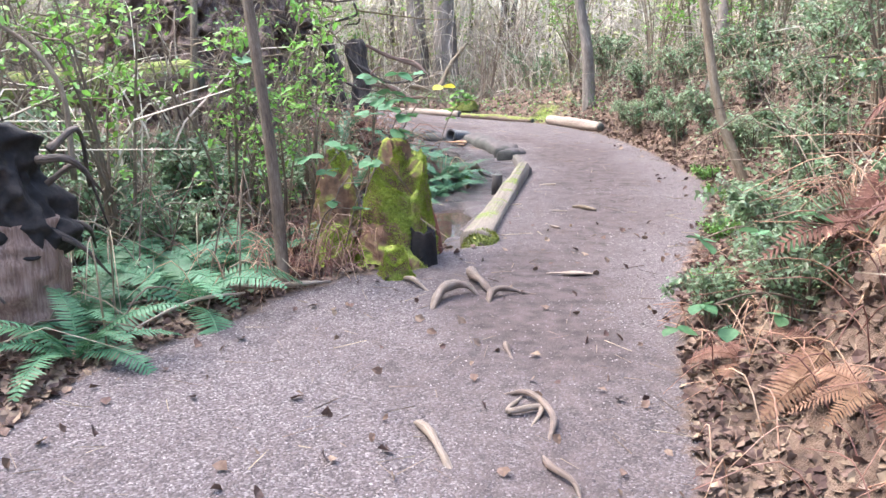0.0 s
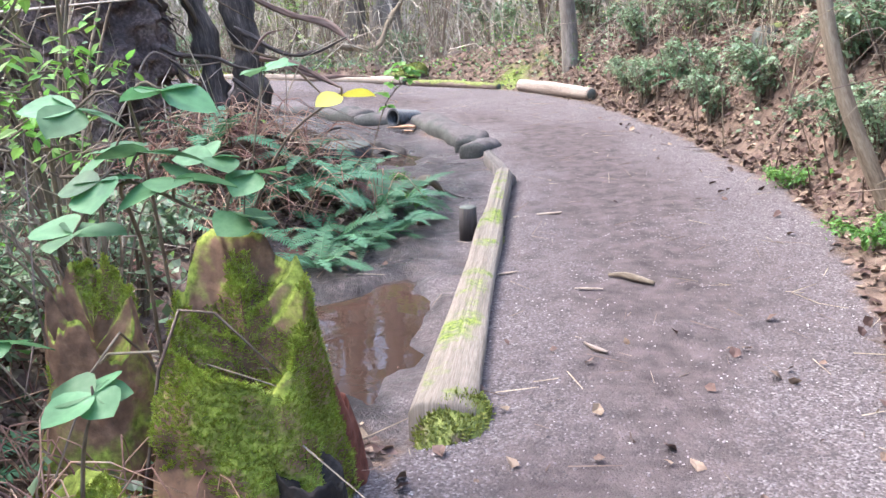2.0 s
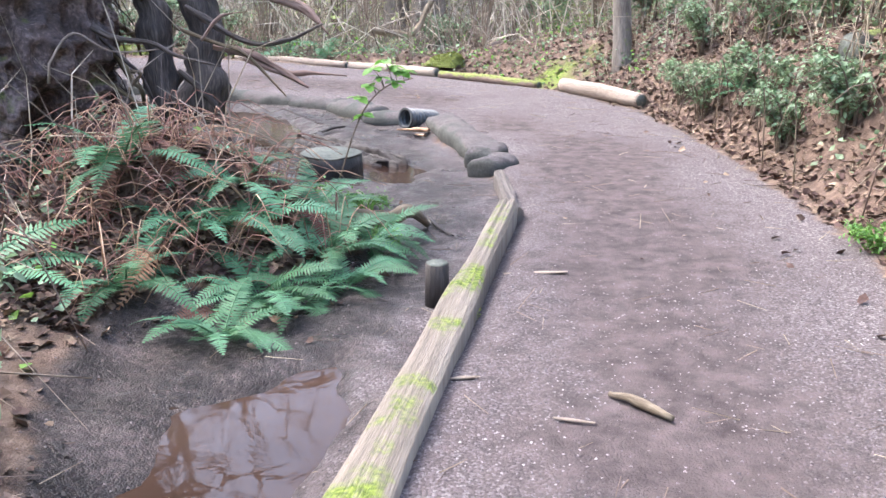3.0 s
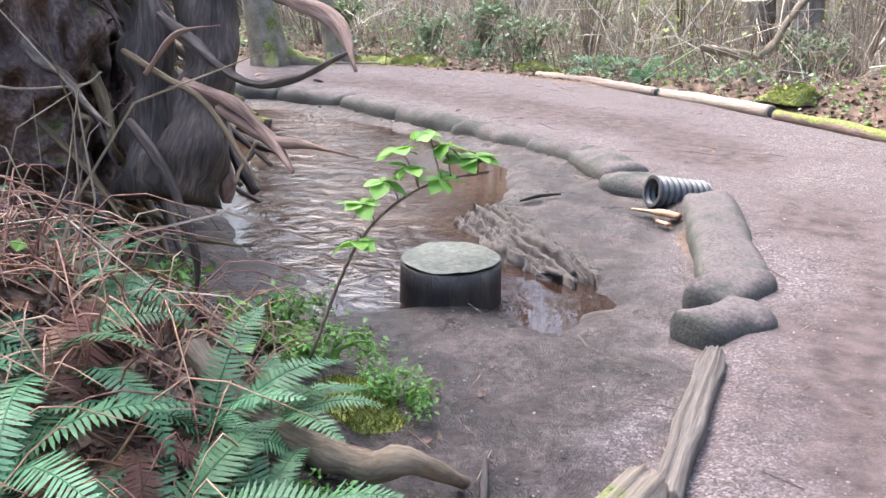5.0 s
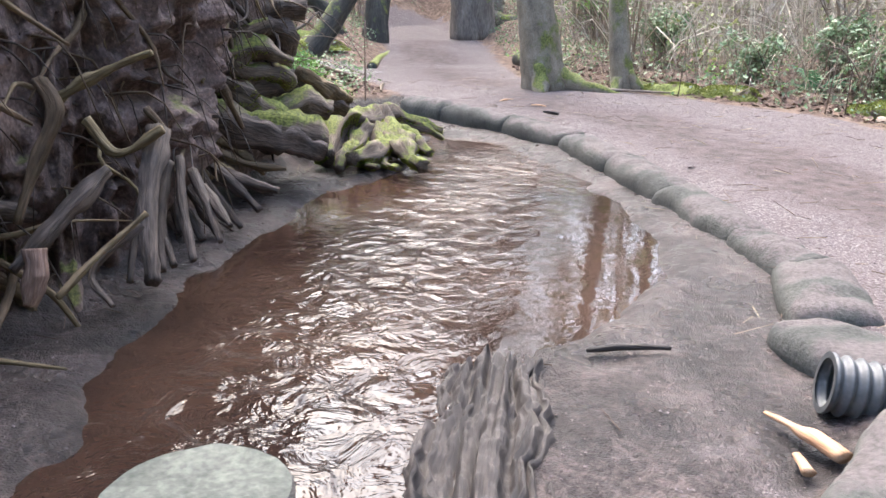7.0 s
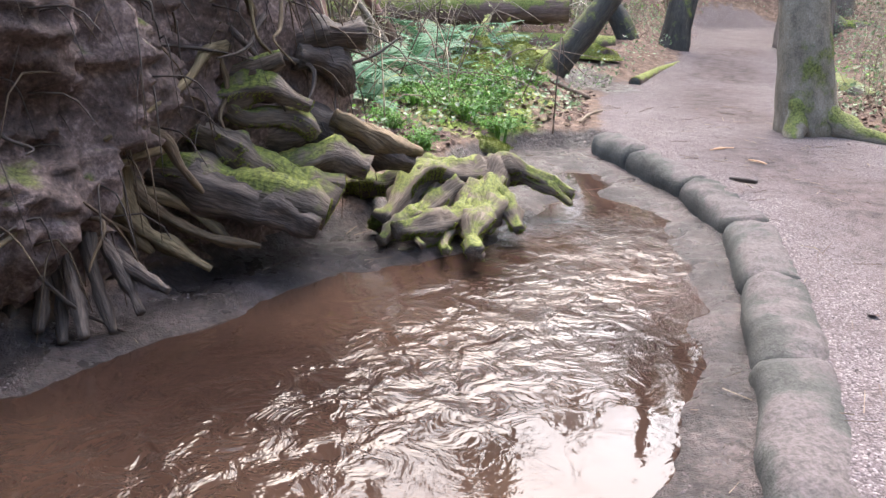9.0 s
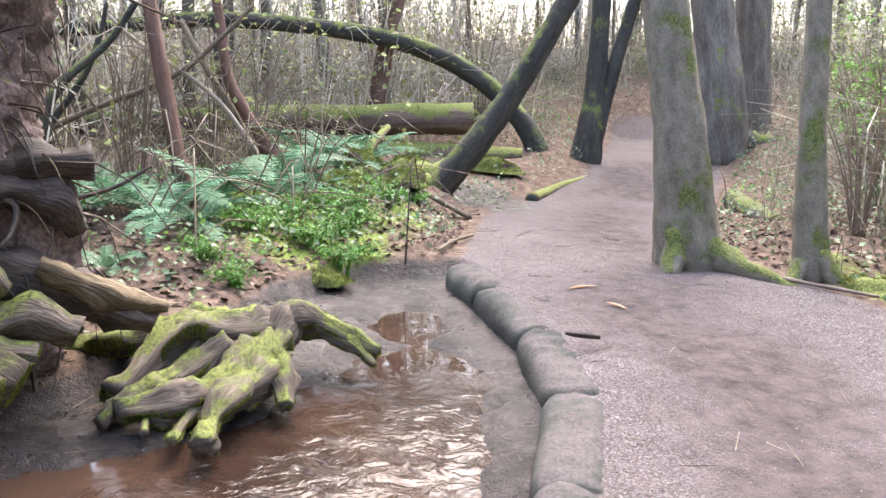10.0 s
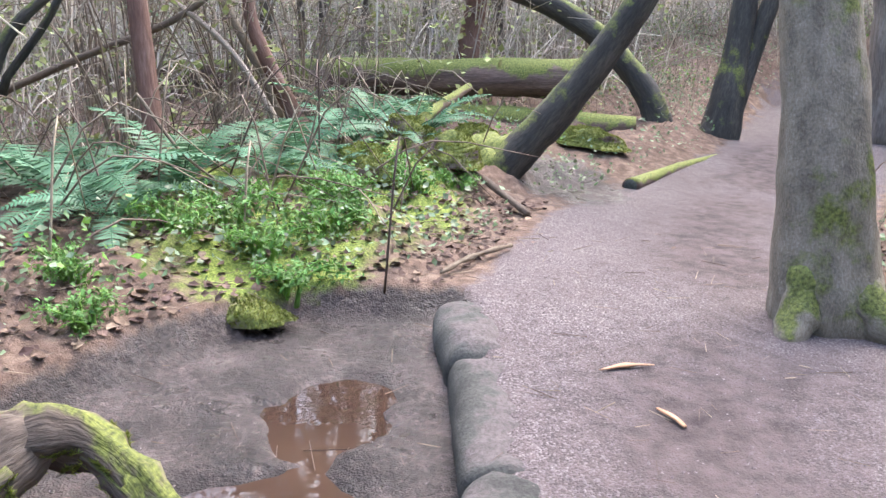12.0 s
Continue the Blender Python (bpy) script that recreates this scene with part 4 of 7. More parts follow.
tree("arching_tree", [(-13.1, 17.42, 0.1), (-13.12, 17.4, 0.4), (-13.27, 17.15, 0.85), (-13.5, 16.55, 1.45), (-13.7, 15.6, 1.92), (-13.9, 14.3, 2.17), (-14.05, 12.5, 2.25), (-14.22, 10.8, 2.08), (-14.4, 8.8, 1.8), (-14.5, 6, 1.3)],
     [0.24, 0.19, 0.16, 0.15, 0.145, 0.13, 0.12, 0.1, 0.08, 0.05], DARK_BARK, "tree bowed over into a long low arch", seed=9)
tree("twin_trunk_tree", upward([(-13.2, 18.25, 0.1), (-13.3, 18.35, 0.8), (-13.47, 18.47, 1.57), (-13.64, 18.55, 2.43)], 0, 3, 6), [0.28, 0.18, 0.15, 0.14, 0.1], DARK_BARK, "dark twin-trunked tree with mossy foot", seed=10,
     limbs=[([(-13.2, 18.3, 0.2), (-13.35, 18.55, 1.0), (-13.45, 18.8, 1.9), (-13.6, 19.2, 3.2), (-14, 20, 6)], [0.18, 0.13, 0.12, 0.11, 0.07])], roots=[([(-13.2, 18.2, 0.4), (-13.1, 17.9, 0.15), (-13.0, 17.6, 0.05)], [0.14, 0.1, 0.05])])
tree("old_tree", upward([(-13.3, 20.7, 0.2), (-13.4, 20.65, 1.4), (-13.7, 20.6, 2.6)], 0, 3, 8), [0.5, 0.36, 0.32, 0.28], BARK, "thick old tree with mossy bark", seed=12, sides=20,
     roots=[([(-13.3, 20.9, 0.7), (-13.1, 21.6, 0.5), (-12.9, 22.4, 0.3)], [0.2, 0.16, 0.08])])
tree("old_tree", upward([(-14.4, 21.9, 0.3), (-14.5, 21.9, 1.4), (-14.7, 21.95, 2.7)], 0, 3, 8), [0.45, 0.32, 0.28, 0.25], BARK, "thick old tree with mossy bark", seed=13, sides=20)
tree("reddish_tree", upward([(-13.75, 14.85, 0.5), (-13.89, 14.95, 1.0), (-14.01, 15.04, 1.65), (-14.11, 15.17, 2.25)], 0, 3, 6), [0.17, 0.14, 0.13, 0.1], RED_BARK, "slim reddish-brown tree growing past the log", seed=14)
tree("dead_tree", upward([(-8.5, 12.4, 0.2), (-8.58, 12.33, 0.5), (-8.79, 12.21, 1.14), (-8.96, 12.1, 1.77)], 0, 3, 4), [0.085, 0.075, 0.07, 0.04], RED_BARK, "dark upright dead stem among ferns", seed=15)
tree("dead_tree", upward([(-9.9, 13.3, 0.4), (-10.1, 13.04, 0.8), (-10.3, 12.75, 1.36), (-10.43, 12.67, 1.88)], 0, 3, 4), [0.09, 0.06, 0.05, 0.03], RED_BARK, "leaning dead stem with shredded reddish foot", seed=16)
tree("forest_tree", upward([(2.38, 13.9, 0.0), (2.33, 14.12, 1.15), (2.21, 14.3, 1.87)], 0, 3, 7), [0.12, 0.085, 0.08, 0.07, 0.05], BARK, "slim brown tree beyond the path's bend", seed=17, sides=10)
tree("forest_tree", upward([(3.7, 11.8, 0.4), (3.73, 11.84, 0.9), (3.82, 12.03, 1.68)], 0, 3, 7), [0.12, 0.09, 0.08, 0.07, 0.05], BARK, "slim grey tree on the bushy bank", seed=18, sides=10)
tree("forest_tree", upward([(0.08, 19.4, 0.0), (0.05, 19.5, 1.0), (0.01, 19.77, 2.22)], 0, 3, 9), [0.33, 0.24, 0.22, 0.2], BARK, "thick grey tree beyond the path's bend", seed=19)
tree("forest_tree", upward([(-0.5, 19.9, 0.0), (-0.55, 20.0, 1.0), (-0.65, 20.2, 2.22)], 0, 3, 9), [0.26, 0.2, 0.18, 0.16], BARK, "grey tree beyond the path's bend", seed=20)
tree("sapling", upward([(2.66, 7.25, 0.0), (2.39, 7.45, 0.75), (2.27, 7.64, 1.52)], 0, 3, 3.5), [0.045, 0.038, 0.034, 0.02], STEM, "thin leaning sapling at the path's edge", seed=21, sides=9)
tree("sapling", upward([(-0.83, 4.35, -0.05), (-0.9, 4.49, 0.66), (-1.01, 4.65, 1.36), (-1.06, 4.71, 1.64)], 0, 3, 2.5), [0.036, 0.03, 0.026, 0.016], STEM, "thin bare sapling beside the mossy stump", seed=22, sides=9)
tree("sapling", upward([(-1.99, 6.73, 0.0), (-1.99, 6.85, 0.6), (-1.98, 6.92, 1.05)], 0, 3, 2.5), [0.035, 0.03, 0.026, 0.016], STEM, "thin bare sapling among ferns", seed=23, sides=9)


def log(name, a, b, radii, material, label, seed=0, bend=0.1, sides=14, cut=CUT_WOOD, lump=0.1):
    a, b = np.array(a, float), np.array(b, float)
    m = (a + b) / 2 + bend * np.array([-(b - a)[1], (b - a)[0], 0]) * 0.2
    t = thing(name, tuple(a), label, "log")
    path = spline([a - a, m - a, b - a], 30)
    bar("bark", path, radii, material, t, sides=sides, lump=lump, lump_scale=4, seed=seed)
    for e, f, r in ((path[0], path[1], radii[0]), (path[-1], path[-2], radii[-1])):
        d = (e - f) / np.linalg.norm(e - f)
        part("cut_face", Geo().add(*tube([e, e + d * 0.004], [r * 0.86, r * 0.84], sides)).mesh("cut_face", cut), t)
    return t


log("mossy_log", (-13.05, 16.32, 0.88), (-14.6, 10.0, 0.62), [0.25, 0.24, 0.2, 0.16], LOG_MOSS, "great fallen log thick with moss", 3, sides=22, cut=RED_BARK)
log("mossy_log", (-12.7, 17.0, 0.3), (-13.3, 14.2, 0.34), [0.17, 0.19, 0.16], LOG_MOSS, "low moss-covered log behind the leaning tree", 4)
log("edging_log", (-2.75, 17.4, 0.03), (-0.95, 16.25, 0.05), [0.05, 0.06, 0.05], PALE_WOOD, "pale thin log edging the path", 5)
log("edging_log", (-1.0, 16.35, 0.03), (0.3, 15.45, 0.04), [0.06, 0.07, 0.06], PALE_WOOD, "pale thin log edging the path", 6)
log("edging_log", (0.35, 15.4, 0.02), (1.5, 14.3, 0.03), [0.055, 0.06, 0.05], LOG_MOSS, "moss-grown log edging the path", 7)
log("edging_log", (1.75, 14.05, 0.07), (2.35, 12.75, 0.08), [0.08, 0.085, 0.07], PALE_WOOD, "barkless pale log at the bend of the path", 8)
log("fallen_log", (3.15, 10.2, 0.78), (5.2, 10.6, 0.85), [0.12, 0.13, 0.12], DARK_BARK, "dark fallen log on the bushy bank", 9)
log("thin_log", (-10.0, 16.3, 0.05), (-12.0, 17.85, 0.1), [0.075, 0.06, 0.04], LOG_MOSS, "thin mossy log along the path's edge", 10)
log("cut_log", (-7.75, 13.2, 0.2), (-8.6, 13.0, 0.3), [0.12, 0.11, 0.1], STEM, "short cut log end with an orange face among leaves", 11, cut=ORANGE_WOOD)
log("mossy_branch", (-8.9, 14.0, 0.35), (-12.5, 14.9, 0.75), [0.05, 0.06, 0.05], LOG_MOSS, "mossy fallen branch across the fern bank", 12)
log("dark_log", (-7.5, 18.0, 0.1), (-9.3, 18.6, 0.12), [0.12, 0.14, 0.13], DARK_BARK, "dark wet log behind the alders", 13)
stick("fallen_branch", [(-8.4, 15.12, 0.03), (-9.2, 14.8, 0.05), (-10.0, 14.54, 0.04)], [0.03, 0.025, 0.02], STEM, "fallen branch lying on the leaf litter", "branch")
stick("fallen_branch", [(-6.4, 16.35, 0.03), (-5.5, 16.64, 0.03), (-4.86, 17.0, 0.03)], [0.014, 0.016, 0.01], PALE_WOOD, "long thin branch lying along the path", "branch")
stick("fallen_branch", [(-6.58, 14.41, 0.03), (-6.9, 14.6, 0.05), (-7.3, 14.87, 0.03)], [0.014, 0.016, 0.012], STEM, "thin fallen branch at the path's edge", "branch")

stick("thin_branch", [(-1.35, 3.55, 0.05), (-1.15, 3.75, 0.12), (-0.95, 3.95, 0.1)], [0.006, 0.009, 0.006], PALE_WOOD, "thin bare branch lying among ferns", "branch")
stick("fallen_branch", [(-0.74, 17.33, 0.35), (-0.4, 17.43, 0.3), (-0.09, 17.59, 0.42), (0.11, 17.79, 0.78), (0.28, 17.92, 1.0), (0.5, 18.2, 1.3)], [0.06, 0.055, 0.05, 0.045, 0.04, 0.02], STEM, "bare crooked branch curling up beyond the path", "branch", sides=9)
log("mossy_log", (-5.6, 8.0, 0.62), (-2.3, 8.25, 0.98), [0.2, 0.2, 0.16], LOG_MOSS, "mossy log lying across the low bank", 21, sides=16)

# leaning and hanging branches
LEAN_A = [(-8.64, 10.95, 0.11), (-8.82, 11.08, 0.93), (-8.89, 11.26, 1.30), (-8.96, 11.66, 1.68), (-9.03, 11.92, 2.06)]
LEAN_B = [(-9.00, 11.05, 0.83), (-9.10, 11.41, 1.36), (-9.19, 11.57, 1.78), (-9.24, 11.63, 2.07)]
LEAN_C = [(-9.78, 10.31, 0.52), (-9.85, 11.30, 1.00), (-9.90, 12.19, 1.40), (-9.98, 12.75, 1.89), (-10.03, 13.01, 2.16)]
LEAN_D = [(-10.20, 13.01, 0.56), (-10.28, 12.82, 0.94), (-10.44, 12.44, 1.59), (-10.54, 12.22, 2.02)]
LEAN_E = [(-9.68, 13.07, 0.56), (-9.84, 12.57, 1.21), (-9.99, 11.80, 1.75), (-10.05, 11.53, 2.00)]
LEAN_F = [(-7.74, 12.45, 0.94), (-7.64, 12.79, 0.54), (-7.58, 13.13, 0.32)]
LEAN_G = [(-1.49, 8.74, 0.79), (-1.38, 8.83, 0.95), (-1.20, 8.87, 0.86), (-0.96, 8.97, 0.87), (-0.90, 9.00, 0.91)]
LEAN_I = [(-1.82, 4.18, 0.70), (-1.87, 4.26, 1.03), (-2.01, 4.31, 1.24), (-2.24, 4.35, 1.40)]
tree("bare_branch", [(-8.6, 13.3, 0.2)] + LEAN_A, [0.06, 0.055, 0.05, 0.04, 0.03], DARK_BARK, "dark mossy branch leaning over the fern bank", seed=31, sides=9, category="branch")
tree("bare_branch", LEAN_B, [0.035, 0.03, 0.02], DARK_BARK, "thin dark branch forking upward", seed=32, sides=8, category="branch")
tree("bare_branch", LEAN_C, [0.035, 0.03, 0.02], STEM, "long bare branch leaning across the thicket", seed=33, sides=8, category="branch")
tree("bare_branch", LEAN_D, [0.05, 0.04, 0.03], STEM, "bare branch rising from a rotten foot", seed=34, sides=8, category="branch")
tree("bare_branch", LEAN_E, [0.03, 0.025, 0.02], PALE_WOOD, "long pale dead branch across the thicket", seed=35, sides=8, category="branch")
tree("bare_branch", LEAN_F, [0.012, 0.01, 0.006], STEM, "thin fallen branch over the ferns", seed=36, sides=6, category="branch")
tree("bare_branch", LEAN_G, [0.007, 0.006, 0.004, 0.003], PALE_WOOD, "pale bare twig sticking out of the fern bank", seed=37, sides=6, category="branch")
tree("bare_branch", LEAN_I, [0.016, 0.015, 0.012, 0.01], STEM, "dark curved stem beside the low bank", seed=39, sides=8, category="branch")

stick("split_wood", [(-5.3, 15.0, 0.012), (-5.36, 15.12, 0.014), (-5.38, 15.24, 0.01)], [0.006, 0.014, 0.006], ORANGE_WOOD, "flat orange splinter trodden into the path", "wood piece", squash=0.5)
stick("split_wood", [(-4.98, 15.14, 0.012), (-4.9, 15.18, 0.016), (-4.84, 15.2, 0.01)], [0.01, 0.018, 0.01], ORANGE_WOOD, "short orange wood chip on the path", "wood piece", squash=0.5)


# ---- moss cushions ----
def cushion(x, y, rx, ry, tall, turn, seed, label="rounded cushion of yellow-green moss"):
    th = np.linspace(0, 2 * np.pi, 40, endpoint=False)
    r, t = np.meshgrid(np.linspace(1, 0, 14), th, indexing="ij")
    p = np.stack([r * rx * np.cos(t), r * ry * np.sin(t), tall * (1 - r ** 2.4)], -1)
    p *= (1 + 0.22 * fbm(p, 6, 3, seed))[..., None]
    p[..., 2] -= 0.03
    i = np.arange(13)[:, None] * 40
    j = np.arange(40)[None]
    g = Geo().add(p, np.stack([i + j, i + (j + 1) % 40, i + 40 + (j + 1) % 40, i + 40 + j], -1).reshape(-1, 4))
    t = thing("moss_cushion", pose(x, y, height(x, y) - (0.09 if seed == 1 else 0), 0, 0, turn), label, "moss")
    part("cushion", g.mesh("cushion", LOG_MOSS), t)
    MOUNDS.append((g, t, seed))


MOUNDS = []
for k, (x, y, a, b, h, tn) in enumerate([(-6.15, 13.32, 0.4, 0.2, 0.1, 82), (-9.4, 14.55, 0.5, 0.25, 0.25, 10), (-10.3, 14.9, 0.6, 0.3, 0.3, 30), (-8.8, 13.9, 0.5, 0.2, 0.2, 20), (-5.0, 17.2, 0.5, 0.2, 0.15, 20), (-4.4, 17.4, 0.4, 0.2, 0.12, 0), (1.1, 14.9, 0.5, 0.14, 0.06, -40),
                                        (-2.9, 17.7, 0.4, 0.2, 0.16, 10), (0.4, 15.9, 0.35, 0.2, 0.16, -30), (-11.6, 16.2, 0.6, 0.25, 0.2, 30), (-0.05, 9.1, 0.3, 0.14, 0.06, -30), (-9.9, 14.2, 0.5, 0.3, 0.3, 0), (0.27, 5.56, 0.13, 0.2, 0.09, 0), (0.6, 7.45, 0.06, 0.22, 0.1, -12)]):
    cushion(x, y, a, b, h, tn, k + 1)


# ---- upturned root plate ----
def block(front, tall, levels, rough, seed, material, taper=0.25, n=130, undercut=0.0, base=-0.2):
    """A rugged standing mass over an outline."""
    p = np.array(front + front[:1], float)
    s = np.concatenate([[0], np.cumsum(np.linalg.norm(np.diff(p, axis=0), axis=1))])
    u = np.linspace(0, s[-1], n, endpoint=False)
    ring = np.stack([np.interp(u, s, p[:, 0]), np.interp(u, s, p[:, 1])], -1)
    c = ring.mean(0)
    zs = np.linspace(0, 1, levels)
    k = 1 - taper * zs ** 1.5 - undercut * (1 - zs) ** 6
    v = np.zeros((levels, n, 3))
    v[..., :2] = c + (ring - c)[None] * k[:, None, None]
    v[..., 2] = base + zs[:, None] * (tall - base)
    d = v[..., :2] - c
    d = d / (np.linalg.norm(d, axis=-1, keepdims=True) + 1e-6)
    r = fbm(v, 1.6, 2, seed) * 1.0 + 0.55 * (1 - 2 * np.abs(vnoise(v * (1, 1, 0.55), 5, seed + 3))) + 0.38 * (1 - 2 * np.abs(vnoise(v * (1, 1, 0.7), 12, seed + 6))) + 0.22 * vnoise(v, 24, seed + 8)
    v[..., :2] += d * (rough * r)[..., None]
    v[..., 2] += 0.25 * rough * vnoise(v, 6, seed + 9)
    i = np.arange(levels - 1)[:, None] * n
    j = np.arange(n)[None]
    q = np.stack([i + j, i + (j + 1) % n, i + n + (j + 1) % n, i + n + j], -1).reshape(-1, 4)
    v = np.vstack([v.reshape(-1, 3), [[c[0], c[1], tall]]])
    cap = np.stack([(levels - 1) * n + np.arange(n), (levels - 1) * n + (np.arange(n) + 1) % n, np.full(n, levels * n)], -1)
    return Geo().add(v, [q, cap])


PLATE = [(-1.35, 9.2), (-1.45, 9.5), (-1.65, 9.75), (-1.9, 9.98), (-2.1, 10.25), (-3.02, 11.08), (-3.65, 11.6), (-4.2, 12.15), (-4.75, 11.95), (-4.2, 10.5), (-2.7, 9.1), (-1.8, 8.75)]
plate = thing("upturned_root_plate", (0, 0, 0), "huge upturned root plate of dark soil and tangled roots", "root plate")
plate_geo = block(PLATE, 3.6, 190, 0.2, 3, SOIL, 0.12, 380, 0.16)
part("soil_mass", plate_geo.mesh("soil_mass", SOIL), plate)
ROOT_MATS = {"PINK": ROOT_PINK, "TAN": ROOT_TAN, "DARK": ROOT_DARK, "MOSS": ROOT_MOSS}
